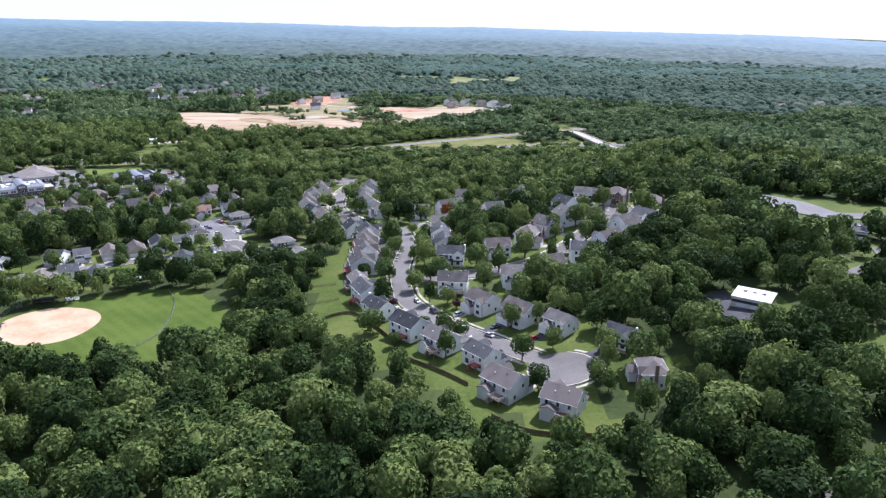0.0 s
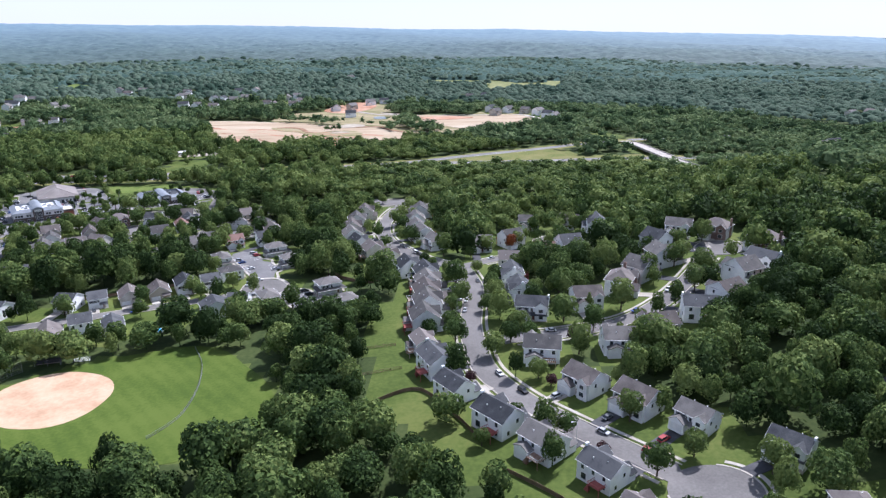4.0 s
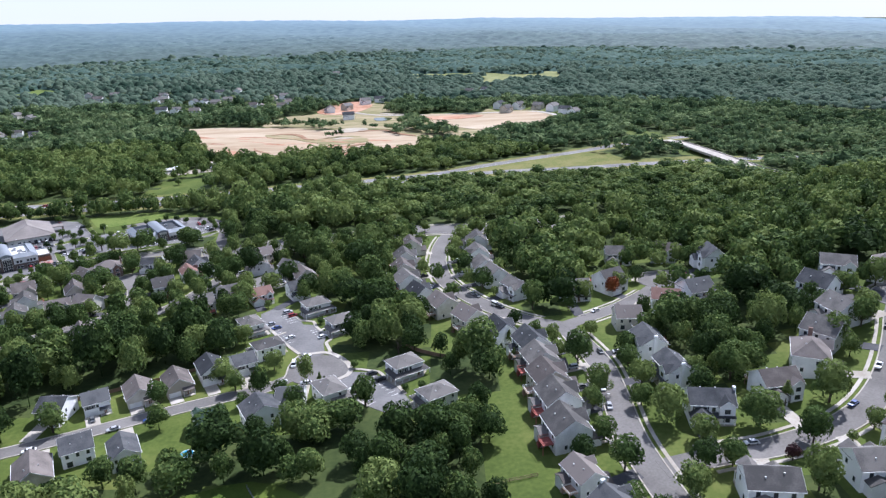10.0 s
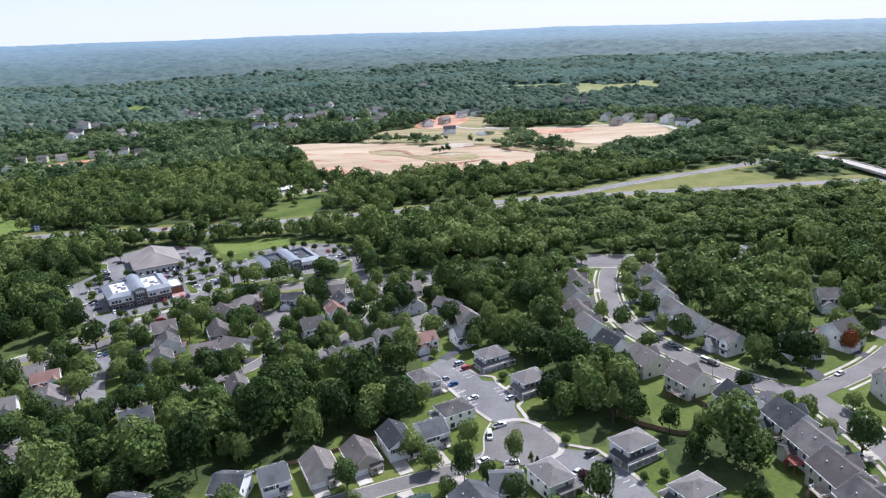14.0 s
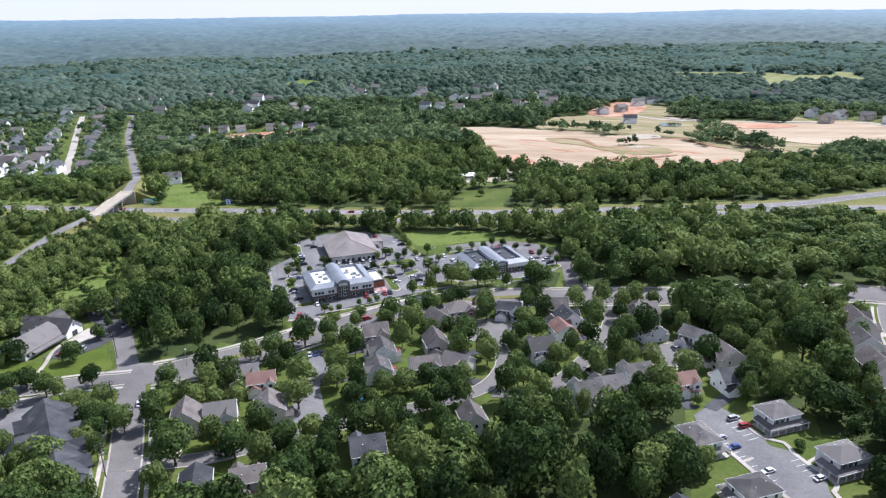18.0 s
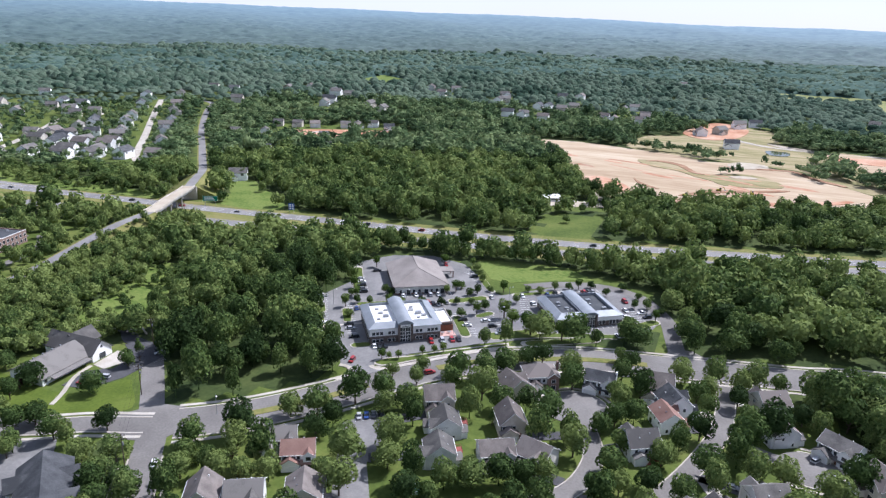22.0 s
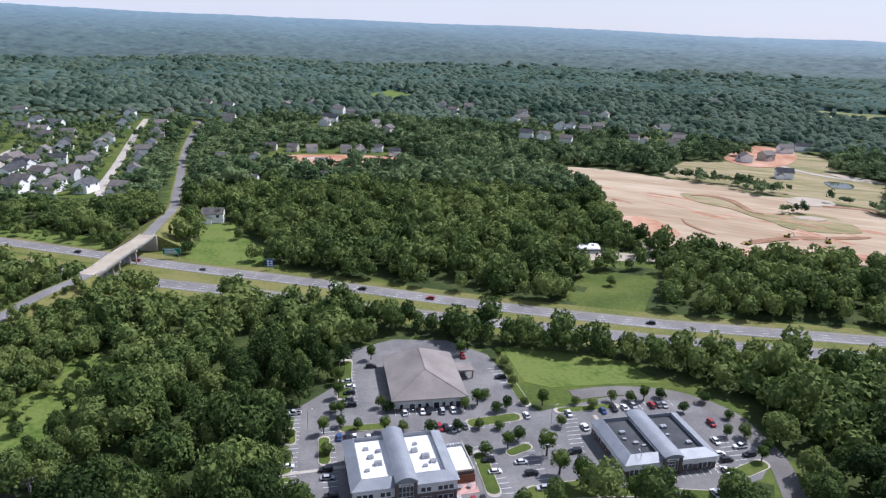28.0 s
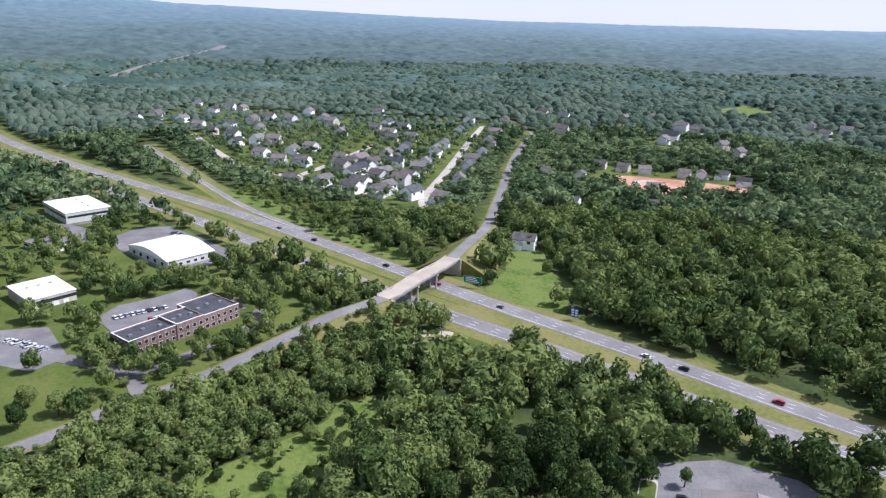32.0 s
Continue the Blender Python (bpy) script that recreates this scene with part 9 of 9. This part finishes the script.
for x, y, deg in ((-203, 287, 60), (-193, 336, 15)):
    d = thing("bleachers", "small aluminium bleachers on grass", "bleachers", "bleachers")
    for k in range(4):
        part("seat_plank", Build().box(-3.5, 3.5, k * 0.6, k * 0.6 + 0.3, 0.4 + 0.25 * k, 0.46 + 0.25 * k), WHITEROOF, d)
    for k in (-3, 0, 3):
        part("support", Build().add([(k - 0.04, 0, -0.1), (k + 0.04, 0, -0.1), (k + 0.04, 2.1, -0.1), (k - 0.04, 2.1, -0.1), (k - 0.04, 0, 0.4), (k + 0.04, 0, 0.4), (k + 0.04, 2.1, 1.15), (k - 0.04, 2.1, 1.15)], [(0, 3, 2, 1), (4, 5, 6, 7), (0, 1, 5, 4), (1, 2, 6, 5), (2, 3, 7, 6), (3, 0, 4, 7)]), STEEL, d)
    placed(d, x, y, deg)
ribbon("footpath", curve_points([(-212, 300), (-204, 288), (-196, 270), (-190, 252)], 4), -1.1, 1.1, LOTASPHALT, 0.14, "narrow grey path beside a ball field", "path")

# ---- poles, signs, lamps ----
def pole(x, y, hgt, deg, arms=2):
    h = thing("utility_pole", "tall brown wooden utility pole with cross-arms", "utility pole", "utility poles")
    part("shaft", Build().tube((0, 0, -0.5), (0, 0, hgt), 0.2, 0.13, 8), BARK, h)
    for k in range(arms):
        part("cross_arm", Build().box(-1.6, 1.6, -0.08, 0.08, hgt - 0.9 - 1.3 * k, hgt - 0.74 - 1.3 * k), BARK, h)
        for s in (-1.4, -0.5, 0.5, 1.4):
            part("insulator", Build().tube((s, 0, hgt - 0.74 - 1.3 * k), (s, 0, hgt - 0.5 - 1.3 * k), 0.06, 0.05, 6), TRIM, h)
    part("transformer", Build().tube((0.35, 0, hgt - 4.2), (0.35, 0, hgt - 3.1), 0.28, 0.28, 10), STEEL, h)
    placed(h, x, y, deg)


POLES = [(-366, 405), (-393, 441), (-424, 479), (-452, 514)]
for x, y in POLES:
    pole(x, y, 13.5, 55)
for (x, y), (x2, y2) in zip(POLES[:-1], POLES[1:]):
    for s in (-1.4, 0, 1.4):
        b = Build()
        prev = None
        for k in range(9):
            t = k / 8
            p = (x + (x2 - x) * t + 0.57 * s, y + (y2 - y) * t + 0.82 * s, gz(x, y) + 13.1 - 1.2 * 4 * t * (1 - t))
            if prev:
                b.tube(prev, p, 0.03, 0.03, 4)
            prev = p
        tagged(part("power_line", b, RUBBER), "thin sagging overhead power line", "power line", "overhead power lines")
pole(150, 285, 14, 20)
pole(-545, 655, 11, 10)
pole(-352, 772, 11, 10)
pole(-565, 672, 11, 60)


def lamp(x, y, deg, hgt=8.5):
    h = thing("street_lamp", "grey steel street lamp with short arm", "street lamp", "street lamps")
    part("pole", Build().tube((0, 0, -0.3), (0, 0, hgt), 0.11, 0.07, 8), STEEL, h)
    part("arm", Build().tube((0, 0, hgt), (1.6, 0, hgt + 0.3), 0.06, 0.05, 6), STEEL, h)
    part("lamp_head", Build().box(1.4, 2.2, -0.16, 0.16, hgt + 0.2, hgt + 0.36), TRIM, h)
    placed(h, x, y, deg)


for x, y, d in ((-388, 480, -40), (-334, 584, 120), (-318, 606, 30), (-404, 590, 30), (-370, 606, 30), (-286, 616, 120), (-322, 634, 30), (-30, 372, 0), (-60, 470, -30), (10, 262, 200)):
    lamp(x, y, d)
g = thing("sign_gantry", "green highway sign panel on steel posts", "highway sign")
part("sign_panel", Build().box(-5.5, 5.5, -0.12, 0.0, 3.2, 7.0), GREENSIGN, g)
part("sign_border", Build().box(-5.6, 5.6, 0.0, 0.06, 3.1, 7.1), TRIM, g)
for k in range(3):
    part("lettering", Build().box(-4.4, 2.0 + k, -0.16, -0.12, 6.0 - 1.1 * k, 6.5 - 1.1 * k), TRIM, g)
for k in (-4, 4):
    part("post", Build().box(k - 0.15, k + 0.15, 0.06, 0.35, -0.3, 7.0), STEEL, g)
placed(g, -594, 719, 28)
g = thing("blue_sign", "blue roadside service sign on posts", "highway sign")
part("sign_panel", Build().box(-2.2, 2.2, -0.1, 0.0, 2.2, 7.0), BLUESIGN, g)
for k in range(3):
    for s in (-1, 1):
        part("plaque", Build().box(s * 1.0 - 0.7, s * 1.0 + 0.7, -0.14, -0.1, 2.7 + 1.4 * k, 3.6 + 1.4 * k), TRIM, g)
for k in (-1.6, 1.6):
    part("post", Build().box(k - 0.1, k + 0.1, 0, 0.2, -0.3, 6.8), STEEL, g)
placed(g, -526, 730, 20)
for x, y, d in ((-228, 971, 20), (-200, 969, 100), (-255, 935, 60)):
    h = thing("excavator", "yellow earthmoving machine on bare ground", "construction vehicle", "earthmovers")
    for s in (-1.1, 1.1):
        part("track", Build().box(-2, 2, s - 0.35, s + 0.35, -0.1, 0.9), RUBBER, h)
    part("body", Build().box(-1.8, 1.6, -1.3, 1.3, 0.9, 2.1), LEAFYELLOW, h)
    part("cab", Build().box(0.2, 1.6, -1.2, 0.1, 2.1, 3.2), GLASS, h)
    part("boom", Build().tube((1.4, 0.5, 1.9), (4.2, 0.5, 3.8), 0.28, 0.22, 6).tube((4.2, 0.5, 3.8), (5.6, 0.5, 1.2), 0.22, 0.18, 6), LEAFYELLOW, h)
    part("bucket", Build().box(5.2, 6.0, 0.0, 1.0, 0.5, 1.3), STEEL, h)
    placed(h, x, y, d, 0.3)
# earth ridges on the building site
rg = Build()
for k in range(22):
    a = random.uniform(0, 1)
    x, y = -440 + 300 * a + random.uniform(-30, 30), 1105 - 110 * a + random.uniform(-75, 10)
    if not inside(x, y, DIRTAREA):
        continue
    L_, d = random.uniform(14, 40), math.radians(-24 + random.uniform(-12, 12))
    u, n = Vector((math.cos(d), math.sin(d))), Vector((-math.sin(d), math.cos(d)))
    c = Vector((x, y))
    w, hh, z = random.uniform(2, 5), random.uniform(0.5, 1.6), gz(x, y) + 0.15
    p = [c - u * L_, c - u * L_ * 0.6 + n * w, c + u * L_ * 0.6 + n * w, c + u * L_, c + u * L_ * 0.6 - n * w, c - u * L_ * 0.6 - n * w]
    v = [(q.x, q.y, z) for q in p] + [(*(c - u * L_ * 0.5), z + hh), (*(c + u * L_ * 0.5), z + hh)]
    rg.add(v, [(0, 6, 1), (1, 6, 7, 2), (2, 7, 3), (3, 7, 4), (4, 7, 6, 5), (5, 6, 0)])
tagged(part("earth_ridges", rg, DIRTRED), "low ridges of pushed red earth", "bare ground", "", "stuff")

# ---- garden pools ----
for x, y, r in ((-173, 368, 2.4), (-302, 471, 2.2), (-199, 363, 1.6)):
    z = gz(x, y)
    p = thing("garden_pool", "small round above-ground garden pool with blue water", "pool", "garden pools")
    ring = Build()
    n_ = 18
    v = [(x + rr_ * math.cos(6.2832 * k / n_), y + rr_ * math.sin(6.2832 * k / n_), zz) for rr_, zz in ((r, z - 0.2), (r, z + 1.1), (r - 0.15, z + 1.1), (r - 0.15, z - 0.2)) for k in range(n_)]
    ring.add(v, [(j * n_ + k, j * n_ + (k + 1) % n_, ((j + 1) % 4) * n_ + (k + 1) % n_, ((j + 1) % 4) * n_ + k) for j in range(4) for k in range(n_)])
    part("pool_wall", ring, TRIM, p)
    part("water", Build().prism(disc(x, y, r - 0.16, 18), z - 0.1, z + 0.95), POOLWATER, p)

# ---- pale kerbs round the courtyard lots ----
for pts, wide in (([(-174.1, 477.8), (-166.5, 467.8), (-159.3, 456.4), (-153.2, 448.0), (-148.4, 441.9)], 0.75),
                  ([(-162.5, 491.1), (-158.8, 485), (-154, 479), (-148.3, 477.5), (-146.3, 471.9), (-143.3, 467), (-139.5, 462.2), (-136.5, 456.6), (-138.2, 452.9), (-137, 449.1), (-134.6, 442.6)], 0.75),
                  ([(-144.6, 441.4), (-140, 442.3), (-136.2, 442.2), (-131.8, 439.4), (-128.4, 435.2), (-125.4, 430.5), (-123.6, 425.5), (-124.0, 420.9), (-126, 418.4), (-129, 416.6)], 1.1),
                  ([(-148.4, 440.6), (-150, 436.5), (-151, 429.6), (-150.6, 423.7), (-151.4, 419.2), (-154, 417)], 0.3),
                  ([(-123.3, 425.4), (-119.5, 424.2), (-115.5, 422.4), (-111.6, 420.7), (-108.4, 415.8), (-104, 409.8), (-99.4, 400)], 0.7),
                  ([(-122.9, 405.4), (-120.4, 401.9), (-117.7, 398.6), (-113, 393.5)], 0.7),
                  ([(-158, 454), (-161.5, 451.2)], 0.6), ([(-163, 463), (-159.5, 466)], 0.6), ([(-174.1, 477.8), (-170.5, 473)], 0.9), ([(-143, 467), (-139.6, 470.8)], 0.6), ([(-154, 479), (-152.4, 483)], 0.6)):
    ribbon("walk", curve_points(pts, 2.5), -wide, wide, CONCRETE, 0.3, "pale concrete walk beside a courtyard lot", "walk")
